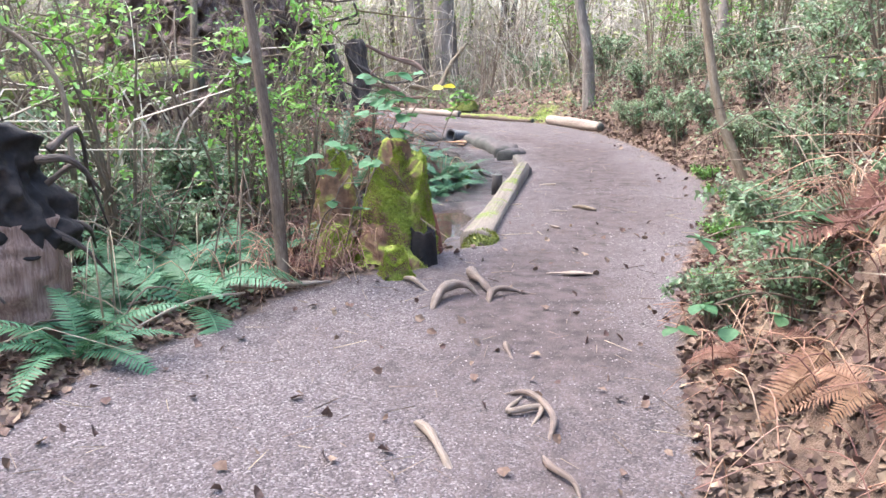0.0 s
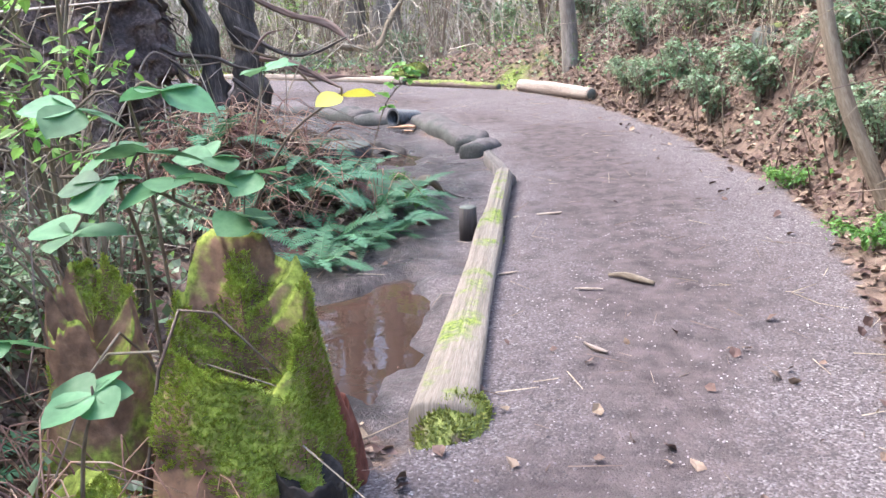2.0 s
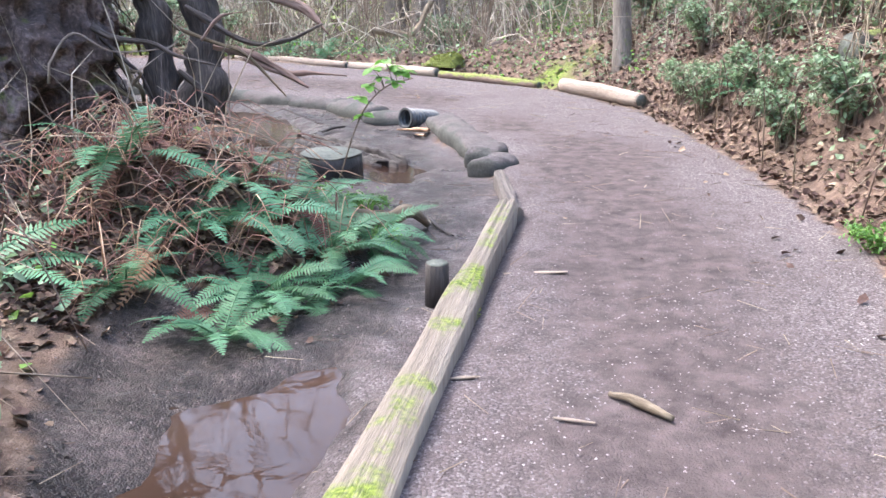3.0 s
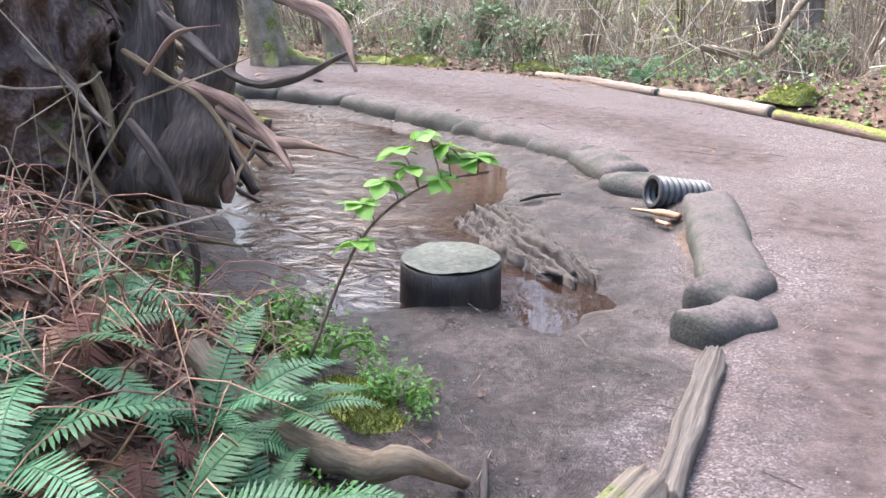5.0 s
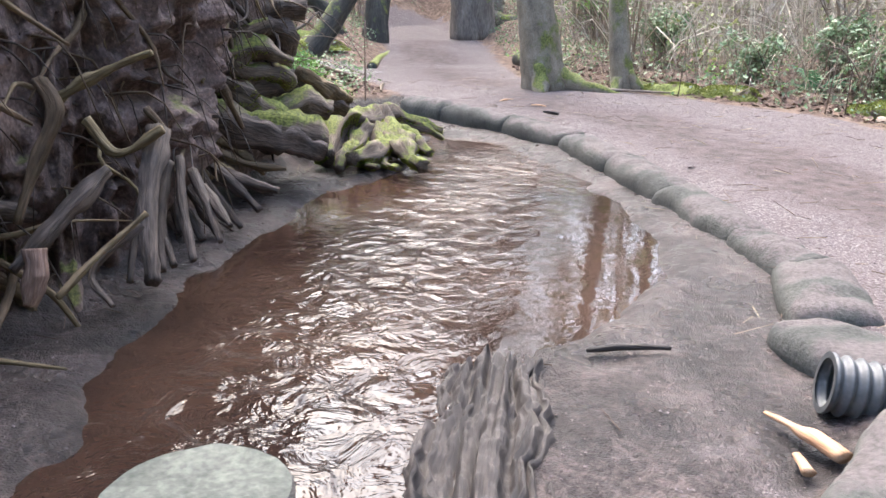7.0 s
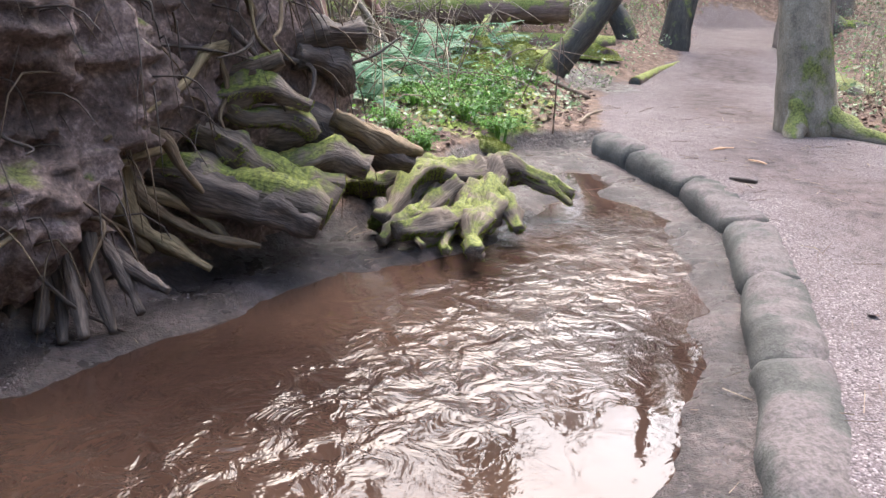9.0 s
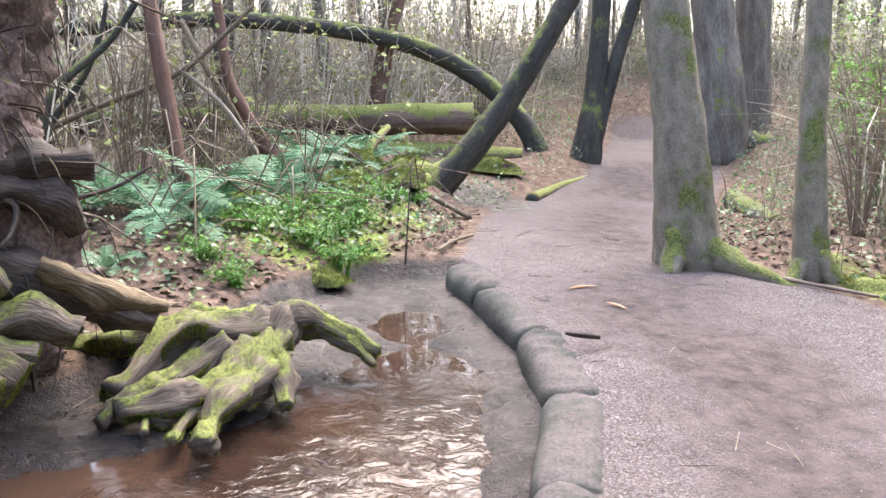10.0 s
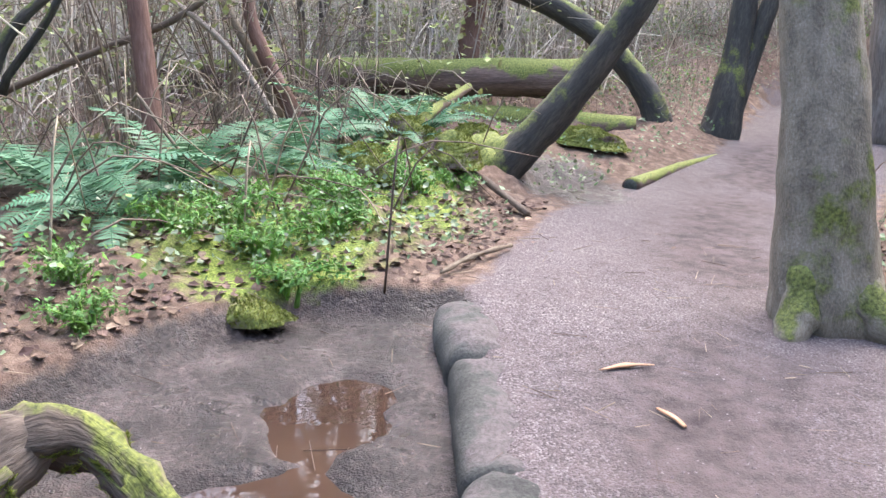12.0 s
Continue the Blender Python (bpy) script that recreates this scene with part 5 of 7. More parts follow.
ROOTS = [
    ("PINK", [0.03, 0.034, 0.036, 0.008], [(-0.83, 9.49, 1.26), (-0.57, 9.42, 1.14), (-0.30, 9.38, 1.06), (-0.14, 9.25, 0.93)]),
    ("PINK", [0.03, 0.03, 0.026, 0.01], [(-0.77, 9.21, 0.86), (-0.56, 9.18, 0.82), (-0.37, 9.13, 0.73), (-0.23, 9.05, 0.66)]),
    ("PINK", [0.024, 0.02, 0.018, 0.008], [(-0.60, 9.17, 0.80), (-0.39, 9.14, 0.73), (-0.21, 9.10, 0.73), (-0.02, 9.07, 0.72)]),
    ("DARK", [0.03, 0.026, 0.022, 0.008], [(-0.94, 9.30, 1.07), (-0.61, 9.28, 0.88), (-0.38, 9.25, 0.89), (-0.17, 9.25, 0.98)]),
    ("DARK", [0.1, 0.085, 0.1, 0.13], [(-0.98, 9.60, 1.30), (-0.91, 9.49, 0.97), (-0.88, 9.38, 0.72), (-0.87, 9.26, 0.45)]),
    ("DARK", [0.08, 0.08, 0.1], [(-1.26, 9.53, 1.27), (-1.17, 9.47, 0.91), (-1.12, 9.33, 0.41)]),
    ("PINK", [0.012, 0.014, 0.008], [(-0.80, 9.08, 0.90), (-0.70, 9.12, 1.02), (-0.56, 9.16, 1.05)]),
    ("TAN", [0.05, 0.04, 0.03, 0.015], [(-2.14, 10.31, 0.72), (-2.04, 10.44, 0.81), (-1.95, 10.54, 0.87), (-1.86, 10.62, 0.91)]),
    ("TAN", [0.04, 0.045, 0.04, 0.02], [(-1.97, 10.25, 0.82), (-1.87, 10.27, 0.72), (-1.83, 10.18, 0.55), (-1.78, 10.09, 0.36)]),
    ("TAN", [0.03, 0.03, 0.02], [(-2.05, 10.41, 0.66), (-1.95, 10.49, 0.54), (-1.87, 10.64, 0.63)]),
    ("TAN", [0.03, 0.025, 0.015], [(-2.03, 10.63, 0.69), (-1.97, 10.67, 0.59), (-1.97, 10.57, 0.40)]),
    ("PINK", [0.05, 0.06, 0.03], [(-1.41, 10.08, 0.37), (-1.39, 10.07, 0.29), (-1.38, 10.04, 0.20)]),
    ("DARK", [0.05, 0.045, 0.03], [(-1.75, 10.40, 0.52), (-1.70, 10.22, 0.39), (-1.65, 10.04, 0.24)]),
    ("TAN", [0.018, 0.016, 0.014], [(-1.54, 10.46, 0.40), (-1.50, 10.27, 0.28), (-1.44, 10.13, 0.19)]),
    ("DARK", [0.02, 0.018, 0.014], [(-1.54, 10.44, 0.36), (-1.52, 10.26, 0.23), (-1.38, 10.28, 0.15)]),
    ("DARK", [0.06, 0.05, 0.04], [(-1.99, 10.66, 0.61), (-1.80, 10.54, 0.39), (-1.57, 10.46, 0.14)]),
    ("DARK", [0.03, 0.028, 0.02], [(-2.13, 10.73, 0.45), (-1.98, 10.63, 0.27), (-1.80, 10.57, 0.10)]),
    ("DARK", [0.03, 0.028, 0.02], [(-2.11, 10.77, 0.47), (-1.93, 10.71, 0.30), (-1.74, 10.67, 0.14)]),
    ("DARK", [0.03, 0.028, 0.02], [(-2.07, 10.80, 0.42), (-1.88, 10.79, 0.31), (-1.70, 10.77, 0.21)]),
    ("DARK", [0.03, 0.028, 0.02], [(-2.16, 10.67, 0.42), (-2.02, 10.55, 0.23), (-1.86, 10.46, 0.06)]),
    ("DARK", [0.03, 0.028, 0.02], [(-2.03, 10.83, 0.36), (-1.86, 10.82, 0.31), (-1.69, 10.81, 0.27)]),
    ("DARK", [0.03, 0.028, 0.02], [(-2.12, 10.70, 0.36), (-1.96, 10.63, 0.23), (-1.78, 10.61, 0.12)]),
    ("TAN", [0.05, 0.06, 0.05, 0.03, 0.012], [(-3.33, 11.14, 0.66), (-3.27, 11.16, 0.39), (-3.23, 11.24, 0.25), (-3.20, 11.39, 0.14), (-3.17, 11.54, 0.05)]),
    ("TAN", [0.04, 0.035, 0.03, 0.01], [(-3.33, 11.14, 0.48), (-3.30, 11.29, 0.31), (-3.27, 11.51, 0.18), (-3.26, 11.76, 0.12)]),
    ("TAN", [0.04, 0.03, 0.015], [(-3.24, 11.16, 0.40), (-3.21, 11.21, 0.23), (-3.19, 11.29, 0.13)]),
    ("TAN", [0.04, 0.035, 0.03], [(-3.22, 10.92, 0.70), (-3.18, 11.00, 0.62), (-3.15, 10.97, 0.50)]),
    ("TAN", [0.03, 0.03, 0.025, 0.01], [(-3.34, 11.15, 0.38), (-3.35, 11.36, 0.33), (-3.33, 11.53, 0.22), (-3.33, 11.65, 0.09)]),
    ("DARK", [0.035, 0.03, 0.02], [(-2.92, 10.88, 0.23), (-2.79, 10.93, 0.11), (-2.67, 10.93, -0.01)]),
    ("DARK", [0.035, 0.03, 0.02], [(-2.91, 10.99, 0.28), (-2.77, 11.05, 0.12), (-2.63, 11.10, -0.03)]),
    ("DARK", [0.035, 0.03, 0.02], [(-2.91, 11.08, 0.30), (-2.76, 11.14, 0.14), (-2.62, 11.21, -0.01)]),
    ("DARK", [0.035, 0.03, 0.02], [(-2.89, 11.15, 0.28), (-2.75, 11.25, 0.17), (-2.63, 11.32, 0.06)]),
    ("DARK", [0.035, 0.03, 0.02], [(-2.91, 10.81, 0.16), (-2.80, 10.81, 0.06), (-2.68, 10.82, -0.04)]),
    ("DARK", [0.035, 0.03, 0.02], [(-2.86, 11.21, 0.23), (-2.75, 11.31, 0.19), (-2.63, 11.43, 0.15)]),
    ("DARK", [0.035, 0.03, 0.02], [(-2.89, 10.95, 0.19), (-2.77, 10.99, 0.06), (-2.64, 11.02, -0.05)]),
    ("MOSS", [0.05, 0.07, 0.07, 0.04], [(-3.68, 11.37, 0.71), (-3.69, 11.62, 0.77), (-3.69, 11.83, 0.78), (-3.67, 12.02, 0.70)]),
    ("MOSS", [0.05, 0.08, 0.09, 0.07], [(-3.55, 11.41, 0.66), (-3.57, 11.61, 0.54), (-3.58, 11.79, 0.41), (-3.55, 12.11, 0.22)]),
    ("MOSS", [0.05, 0.07, 0.08, 0.05], [(-3.67, 11.70, 0.37), (-3.69, 11.95, 0.41), (-3.73, 12.12, 0.45), (-3.73, 12.30, 0.37)]),
    ("MOSS", [0.05, 0.06, 0.05], [(-3.74, 11.59, 0.86), (-3.72, 11.75, 0.89), (-3.72, 11.89, 0.94)]),
    ("MOSS", [0.07, 0.09, 0.1, 0.08], [(-3.47, 11.20, 0.48), (-3.43, 11.53, 0.42), (-3.39, 11.81, 0.32), (-3.35, 12.07, 0.24)]),
    ("DARK", [0.08, 0.09, 0.09, 0.05], [(-3.46, 11.25, 0.45), (-3.41, 11.51, 0.38), (-3.34, 11.81, 0.28), (-3.29, 12.03, 0.19)]),
    ("DARK", [0.1, 0.12, 0.11, 0.06], [(-3.89, 11.64, 0.53), (-3.96, 11.99, 0.58), (-3.97, 12.29, 0.47), (-3.99, 12.57, 0.34)]),
    ("TAN", [0.05, 0.06, 0.05, 0.02], [(-3.84, 12.14, 0.63), (-3.88, 12.34, 0.53), (-3.93, 12.47, 0.44), (-4.00, 12.62, 0.40)]),
    ("DARK", [0.07, 0.08, 0.07], [(-4.00, 11.81, 0.96), (-4.08, 12.07, 1.01), (-4.15, 12.31, 1.02)]),
    ("DARK", [0.06, 0.08, 0.05], [(-3.97, 11.95, 0.92), (-4.07, 12.15, 0.85), (-4.17, 12.22, 0.72)]),
    ("MOSS", [0.04, 0.06, 0.05, 0.03], [(-3.62, 11.42, 0.55), (-3.61, 11.60, 0.44), (-3.60, 11.70, 0.33), (-3.61, 11.86, 0.27)]),
    ("MOSS", [0.04, 0.05, 0.05, 0.03], [(-3.69, 11.51, 0.81), (-3.68, 11.69, 0.67), (-3.70, 11.93, 0.64), (-3.72, 12.04, 0.55)]),
    ("MOSS", [0.05, 0.06, 0.05], [(-3.59, 11.81, 0.33), (-3.61, 11.98, 0.34), (-3.62, 12.17, 0.31)]),
]
ROOTS = [(m, rad if m == "MOSS" or k in (4, 5) or pts[0][0] < -2.5 else [0.62 * r for r in rad], pts) for k, (m, rad, pts) in enumerate(ROOTS)]
for k, (m, rad, pts) in enumerate(ROOTS):
    bar("mossy_root" if m == "MOSS" else "root", spline(pts, 22), rad, ROOT_MATS[m], plate, sides=14, lump=0.5, lump_scale=8, seed=k, ridge=0.16, ridges=5)
_fr = np.array([(-0.7, 9.1)] + PLATE[:8])
_s = np.concatenate([[0], np.cumsum(np.linalg.norm(np.diff(_fr, axis=0), axis=1))])
for k in range(190):
    u = RNG.uniform(0.02, 0.98) * _s[-1]
    z = RNG.uniform(0.25, 2.9)
    e = np.array([np.interp(min(u + 0.1, _s[-1]), _s, _fr[:, 0]) - np.interp(max(u - 0.1, 0), _s, _fr[:, 0]), np.interp(min(u + 0.1, _s[-1]), _s, _fr[:, 1]) - np.interp(max(u - 0.1, 0), _s, _fr[:, 1])])
    e /= np.linalg.norm(e)
    nrm = np.array([-e[1], e[0]]) * (1 if (-e[1] * 0.6 + e[0] * -0.2) > 0 else -1)
    nrm = np.array([0.75, 0.65]) * 0.6 + nrm * 0.4
    x, y = np.interp(u, _s, _fr[:, 0]) - 0.1 * nrm[0], np.interp(u, _s, _fr[:, 1]) - 0.1 * nrm[1]
    p = [(x, y, z)]
    dr = np.array([*(nrm * RNG.uniform(0.05, 0.25)), 0]) + np.array([*(e * RNG.normal(0, 0.25)), RNG.uniform(-0.3, 0.12)])
    for q in range(4):
        last = np.array(p[-1]) + dr * RNG.uniform(0.3, 0.8)
        p.append(tuple(last))
        dr = dr * 0.7 + np.array([*(e * RNG.normal(0, 0.2)), RNG.uniform(-0.2, 0.08)])
    r0 = RNG.choice([0.012, 0.018, 0.026, 0.04], p=[0.4, 0.3, 0.2, 0.1])
    bar("root", spline(p, 14), [r0, r0 * 0.9, r0 * 0.6, r0 * 0.25], RNG.choice([ROOT_DARK, ROOT_TAN]), plate, sides=6, lump=0.3, lump_scale=9, seed=k)


rng = np.random.default_rng(77)
for name, mat, count, thick, label in (("rootlet_fringe", ROOT_DARK, 420, 0.005, "fine dark rootlets hanging from the soil"), ("pale_rootlet_fringe", ROOT_TAN, 300, 0.006, "fine tan rootlets hanging from the soil")):
    v = plate_geo.v[0]
    pick = v[rng.integers(0, len(v), count * 5)]
    pick = pick[((pick[:, 0] * 0.62 + pick[:, 1] * 0.78) > (-2.6 * 0.62 + 10.35 * 0.78)) & (pick[:, 2] > 0.3) & (pick[:, 2] < 3.2)][:count]
    g = Geo()
    for x, y, z in pick:
        a = rng.normal(0, 0.16, 2) + (0.05, 0.06)
        ln = rng.uniform(0.1, 0.42)
        g.add(*tube(spline([(x, y, z), (x + a[0] * 0.6, y + a[1] * 0.6, z - ln * rng.uniform(-0.1, 0.4)), (x + a[0], y + a[1], z - ln)], 6), [thick, thick * 0.8, thick * 0.3], 4))
    tagged(part(name, g.mesh(name, mat), plate, label), kind="stuff")


def tufts(geo, name, parent, per_area, length, material=MOSS, up=0.15, patch=0.0, seed=0, low=-9.0, high=9.0):
    """Short moss shoots over those faces of a mesh that look up."""
    v = np.concatenate(geo.v)
    rng = np.random.default_rng(seed)
    g = Geo()
    for f in geo.f:
        a, b, c = v[f[:, 0]], v[f[:, 1]], v[f[:, 2]]
        nr = np.cross(b - a, c - a)
        area = np.linalg.norm(nr, axis=1)
        nr = nr / (area[:, None] + 1e-12)
        mid = (a + c) / 2
        w = area * (nr[:, 2] + 0.35 * vnoise(mid, 9, seed + 2) > up) * (vnoise(mid, 3.5, seed) + 0.5 * vnoise(mid, 9, seed + 5) > patch) * (mid[:, 2] > low) * (mid[:, 2] < high)
        n = int(w.sum() * per_area)
        if n < 1:
            continue
        pick = rng.choice(len(f), n, p=w / w.sum())
        t, s = rng.random((2, n, 1))
        pos = a[pick] + (b[pick] - a[pick]) * t + (c[pick] - b[pick]) * t * s
        yaw, pitch = rng.uniform(0, 6.28, n), np.radians(rng.uniform(5, 80, n))
        sz = np.stack([np.full(n, length * 0.2), length * rng.uniform(0.4, 1.1, n), np.full(n, length * 0.2)], -1)
        scatter(g, TWIG_V, TWIG_F, pos - 0.003 * nr[pick], turns(yaw, pitch, yaw * 0), sz)
    if g.n:
        return tagged(part(name, g.mesh(name, material, False), parent), kind="stuff")


for g, t, k in MOUNDS:
    tufts(g, "moss", t, 16000, 0.024, seed=k, up=-0.2, patch=-0.5)

for k, (m, rad, pts) in enumerate(ROOTS):
    if m == "MOSS":
        tufts(Geo().add(*tube(spline(pts, 22), rad, 14, 0.5, 8, k, ridge=0.16, ridges=5)), "moss", plate, 30000, 0.013, seed=k, patch=-0.2)

claw = thing("mossy_root_claw", (0, 0, 0), "claw of thick mossy roots reaching into the pool", "root")
CLAW = [
    ([0.06, 0.1, 0.1, 0.07, 0.03], [(-3.94, 12.39, 0.01), (-4.25, 12.63, 0.16), (-4.30, 12.91, 0.17), (-4.49, 13.28, 0.18), (-4.30, 13.61, 0.05)]),
    ([0.07, 0.09, 0.08, 0.05], [(-4.46, 13.21, 0.20), (-4.17, 12.98, 0.11), (-3.87, 12.78, 0.02), (-3.68, 12.44, 0.04)]),
    ([0.06, 0.08, 0.06, 0.04], [(-4.27, 13.06, 0.17), (-3.95, 12.99, 0.08), (-3.61, 12.84, 0.04), (-3.35, 12.78, 0.01)]),
    ([0.05, 0.06, 0.05, 0.03], [(-4.16, 13.04, 0.14), (-4.03, 13.12, 0.08), (-3.89, 13.13, 0.03), (-3.75, 13.13, -0.00)]),
    ([0.06, 0.06, 0.05, 0.03], [(-4.20, 12.87, 0.17), (-4.05, 12.65, 0.06), (-3.89, 12.50, 0.03), (-3.73, 12.36, -0.02)]),
    ([0.07, 0.08, 0.08], [(-4.52, 12.13, 0.04), (-4.39, 12.38, 0.13), (-4.24, 12.69, 0.19)]),
    ([0.03, 0.035, 0.025, 0.015], [(-4.23, 12.75, 0.16), (-4.00, 12.62, 0.08), (-3.77, 12.55, 0.00), (-3.54, 12.56, -0.00)]),
    ([0.03, 0.04, 0.03, 0.015], [(-4.22, 13.02, 0.16), (-3.97, 12.89, 0.08), (-3.72, 12.71, -0.02), (-3.47, 12.67, -0.01)]),
    ([0.03, 0.04, 0.03, 0.012], [(-4.49, 13.28, 0.16), (-4.40, 13.40, 0.10), (-4.33, 13.49, 0.08), (-4.24, 13.58, 0.00)]),
    ([0.03, 0.04, 0.03, 0.015], [(-4.31, 13.16, 0.16), (-4.13, 13.04, 0.08), (-3.95, 13.03, 0.03), (-3.78, 12.97, -0.02)]),
    ([0.05, 0.06, 0.05], [(-4.37, 12.51, 0.17), (-4.42, 12.76, 0.21), (-4.43, 13.14, 0.23)]),
]
for k, (rad, pts) in enumerate(CLAW):
    g = Geo().add(*tube(spline(pts, 34), rad, 16, 0.55, 8, k, ridge=0.16, ridges=5))
    r = part("root", g.mesh("root", ROOT_MOSS), claw)
    tufts(g, "moss", r, 55000, 0.016, seed=k, up=0.2, patch=0.0)

# ---- mossy stump beside the path ----
stump = thing("mossy_stump", (-0.36, 5.12, 0), "rotten tree stump covered with bright moss", "stump")


def stump_lobe(name, centre, foot, rim, tall, lean, seed, material, moss, label=""):
    """A broken, hollow piece of the stump: foot(angle) is its outline on the ground, rim its radius on top."""
    na, no, ni = 120, 34, 12
    th = np.linspace(0, 2 * np.pi, na, endpoint=False)
    circle = np.stack([np.cos(th), np.sin(th), 0 * th], -1)
    top = tall * (0.88 + 0.12 * vnoise(circle, 1.6, seed) + 0.06 * vnoise(circle, 5, seed + 1)) + lean[0] * np.cos(th) + lean[1] * np.sin(th)
    s = np.linspace(0, 1, no)[:, None]
    q = np.linspace(0, 1, ni + 1)[1:, None]
    f = foot(th)[None]
    r = np.vstack([f + (rim - f) * s ** 0.7, rim * (1 - q) + 0 * f])
    z = np.vstack([-0.12 + (top[None] + 0.12) * s ** 1.15, top[None] - 0.22 * tall * q ** 0.6 + 0 * f])
    p = np.stack([r * np.cos(th), r * np.sin(th), z], -1)
    side = np.vstack([1 - s ** 6 * 0.5, 0.4 * (1 - q)])
    k = 1 + side * (0.14 * fbm(p * (1, 1, 0.6), 5, 3, seed) + 0.05 * np.sin(6 * th + 4 * z + seed)[..., :] + 0.2 * np.clip(vnoise(p * (1, 1, 0.8), 8, seed + 2), 0, 1) + 0.05 * vnoise(p, 22, seed + 3))
    p[..., 0] *= k
    p[..., 1] *= k
    p[..., 2] += 0.03 * fbm(p, 9, 2, seed + 4)
    n = no + ni
    i = np.arange(n - 1)[:, None] * na
    j = np.arange(na)[None]
    g = Geo().add(p.reshape(-1, 3) + centre, np.stack([i + j, i + (j + 1) % na, i + na + (j + 1) % na, i + na + j], -1).reshape(-1, 4))
    o = part(name, g.mesh(name, material), stump, label)
    if moss is not None:
        tufts(g, "moss", o, 130000, 0.015, BRIGHT_MOSS, seed=seed, up=-0.3, patch=moss + 0.36)


stump_lobe("stump_wood", (0.1, 0.0, 0), lambda a: 0.22 + 0.3 * np.clip(-np.sin(a + 0.3), 0, 1) ** 1.6 + 0.04 * np.sin(5 * a), 0.15, 0.64, (-0.02, 0.12), 4, STUMP, -0.5)
stump_lobe("old_root_stock", (-0.3, 0.12, 0), lambda a: 0.19 + 0.08 * np.clip(-np.cos(a), 0, 1) + 0.03 * np.sin(4 * a), 0.1, 0.62, (0.0, 0.05), 7, STUMP, -0.2)
stump_lobe("charred_hollow", (0.24, -0.16, 0), lambda a: 0.12 + 0.02 * np.sin(3 * a), 0.08, 0.26, (-0.05, 0.05), 9, CHAR, None)
stump_lobe("rotten_side", (0.27, 0.14, 0), lambda a: 0.15 + 0.03 * np.sin(4 * a + 1), 0.05, 0.36, (-0.08, -0.02), 11, RED_ROT, None, "crumbling red rotten wood")
stump_lobe("low_shoulder", (-0.28, -0.24, 0), lambda a: 0.2 + 0.05 * np.sin(3 * a), 0.1, 0.18, (0.02, 0.05), 13, STUMP, 0.1)
stump_lobe("mossy_toe", (0.1, -0.46, 0), lambda a: 0.16 + 0.04 * np.sin(3 * a + 1), 0.06, 0.15, (0.0, 0.05), 15, STUMP, -0.4)

dark = thing("burnt_stump", (-1.95, 3.72, -0.1), "broken dark burnt stump with a reddish core", "stump")
_ring = [(math.cos(a), math.sin(a)) for a in np.linspace(0, 6.28, 12, endpoint=False)]
part("stump_wood", block([(0.02 + 0.19 * c, 0.17 * q) for c, q in _ring], 0.62, 40, 0.06, 41, ROOT_PINK, 0.1, 70, base=-0.1).mesh("stump_wood", ROOT_PINK), dark)
part("burnt_top", block([(-0.06 + 0.36 * c, 0.02 + 0.26 * q) for c, q in _ring], 1.02, 60, 0.1, 43, CHAR, 0.8, 110, 0.3, 0.42).mesh("burnt_top", CHAR), dark)
for k in range(16):
    a = RNG.uniform(0, 6.28)
    z = RNG.uniform(0.45, 0.95)
    p = [(0.22 * math.cos(a), 0.16 * math.sin(a), z), (0.36 * math.cos(a + 0.2), 0.3 * math.sin(a + 0.2), z + RNG.uniform(-0.12, 0.08)), (0.44 * math.cos(a + 0.5), 0.38 * math.sin(a + 0.5), z - RNG.uniform(0.05, 0.3))]
    bar("root", spline(p, 10), [0.02, 0.014, 0.005], ROOT_DARK, dark, sides=8, lump=0.4, lump_scale=9, seed=k)

# ---- ferns ----
def frond_mesh(seed, droop, twist, material=FERN):
    rng = np.random.default_rng(seed)
    g = Geo()
    n = 30
    u = np.linspace(0, 1, n)
    mid = np.stack([twist * u ** 2 * 0.3, u * (1 - 0.25 * droop * u), 0.55 * u * (1 - u * (0.6 + droop)) + 0.02], -1)
    g.add(*tube(mid, [0.008, 0.006, 0.002], 4))
    tan = np.gradient(mid, axis=0)
    tan /= np.linalg.norm(tan, axis=1)[:, None]
    for k in range(3, n):
        ln = 0.15 * math.sin(math.pi * (0.12 + 0.86 * u[k])) ** 0.75
        for sgn in (-1, 1):
            sd = np.cross(tan[k], (0, 0, 1)) * sgn
            sd /= np.linalg.norm(sd)
            up = np.cross(sd, tan[k]) * sgn
            d = sd * 0.95 + tan[k] * 0.28 + up * rng.uniform(-0.05, 0.12) - np.array([0, 0, rng.uniform(0.02, 0.25)])
            w = 0.0165
            a = mid[k]
            g.add([a - tan[k] * w * 0.6, a + tan[k] * w * 0.8, a + d * ln * 0.55 + tan[k] * w * 0.75, a + d * ln, a + d * ln * 0.55 - tan[k] * w * 0.55], [[(0, 4, 2, 1)], [(4, 3, 2)]])
    return g.mesh("frond", material, False)


FRONDS = [frond_mesh(k, d, t) for k, (d, t) in enumerate([(0.35, 0.3), (0.55, -0.4), (0.75, 0.2), (0.5, 0.6), (0.9, -0.2)])]


def fern_form(seed, count):
    rng = np.random.default_rng(seed)
    f = thing("sword_fern", (0, 0, 0), "green sword fern with arching fronds", "fern", "ferns beside the path")
    for k in range(count):
        o = part("frond", FRONDS[rng.integers(5)], f)
        o.matrix_basis = pose(0, 0, 0, rng.uniform(-12, 38), rng.uniform(-12, 12), 360 * k / count + rng.uniform(-18, 18)) @ Matrix.Scale(rng.uniform(0.7, 1.1), 4)
    return f


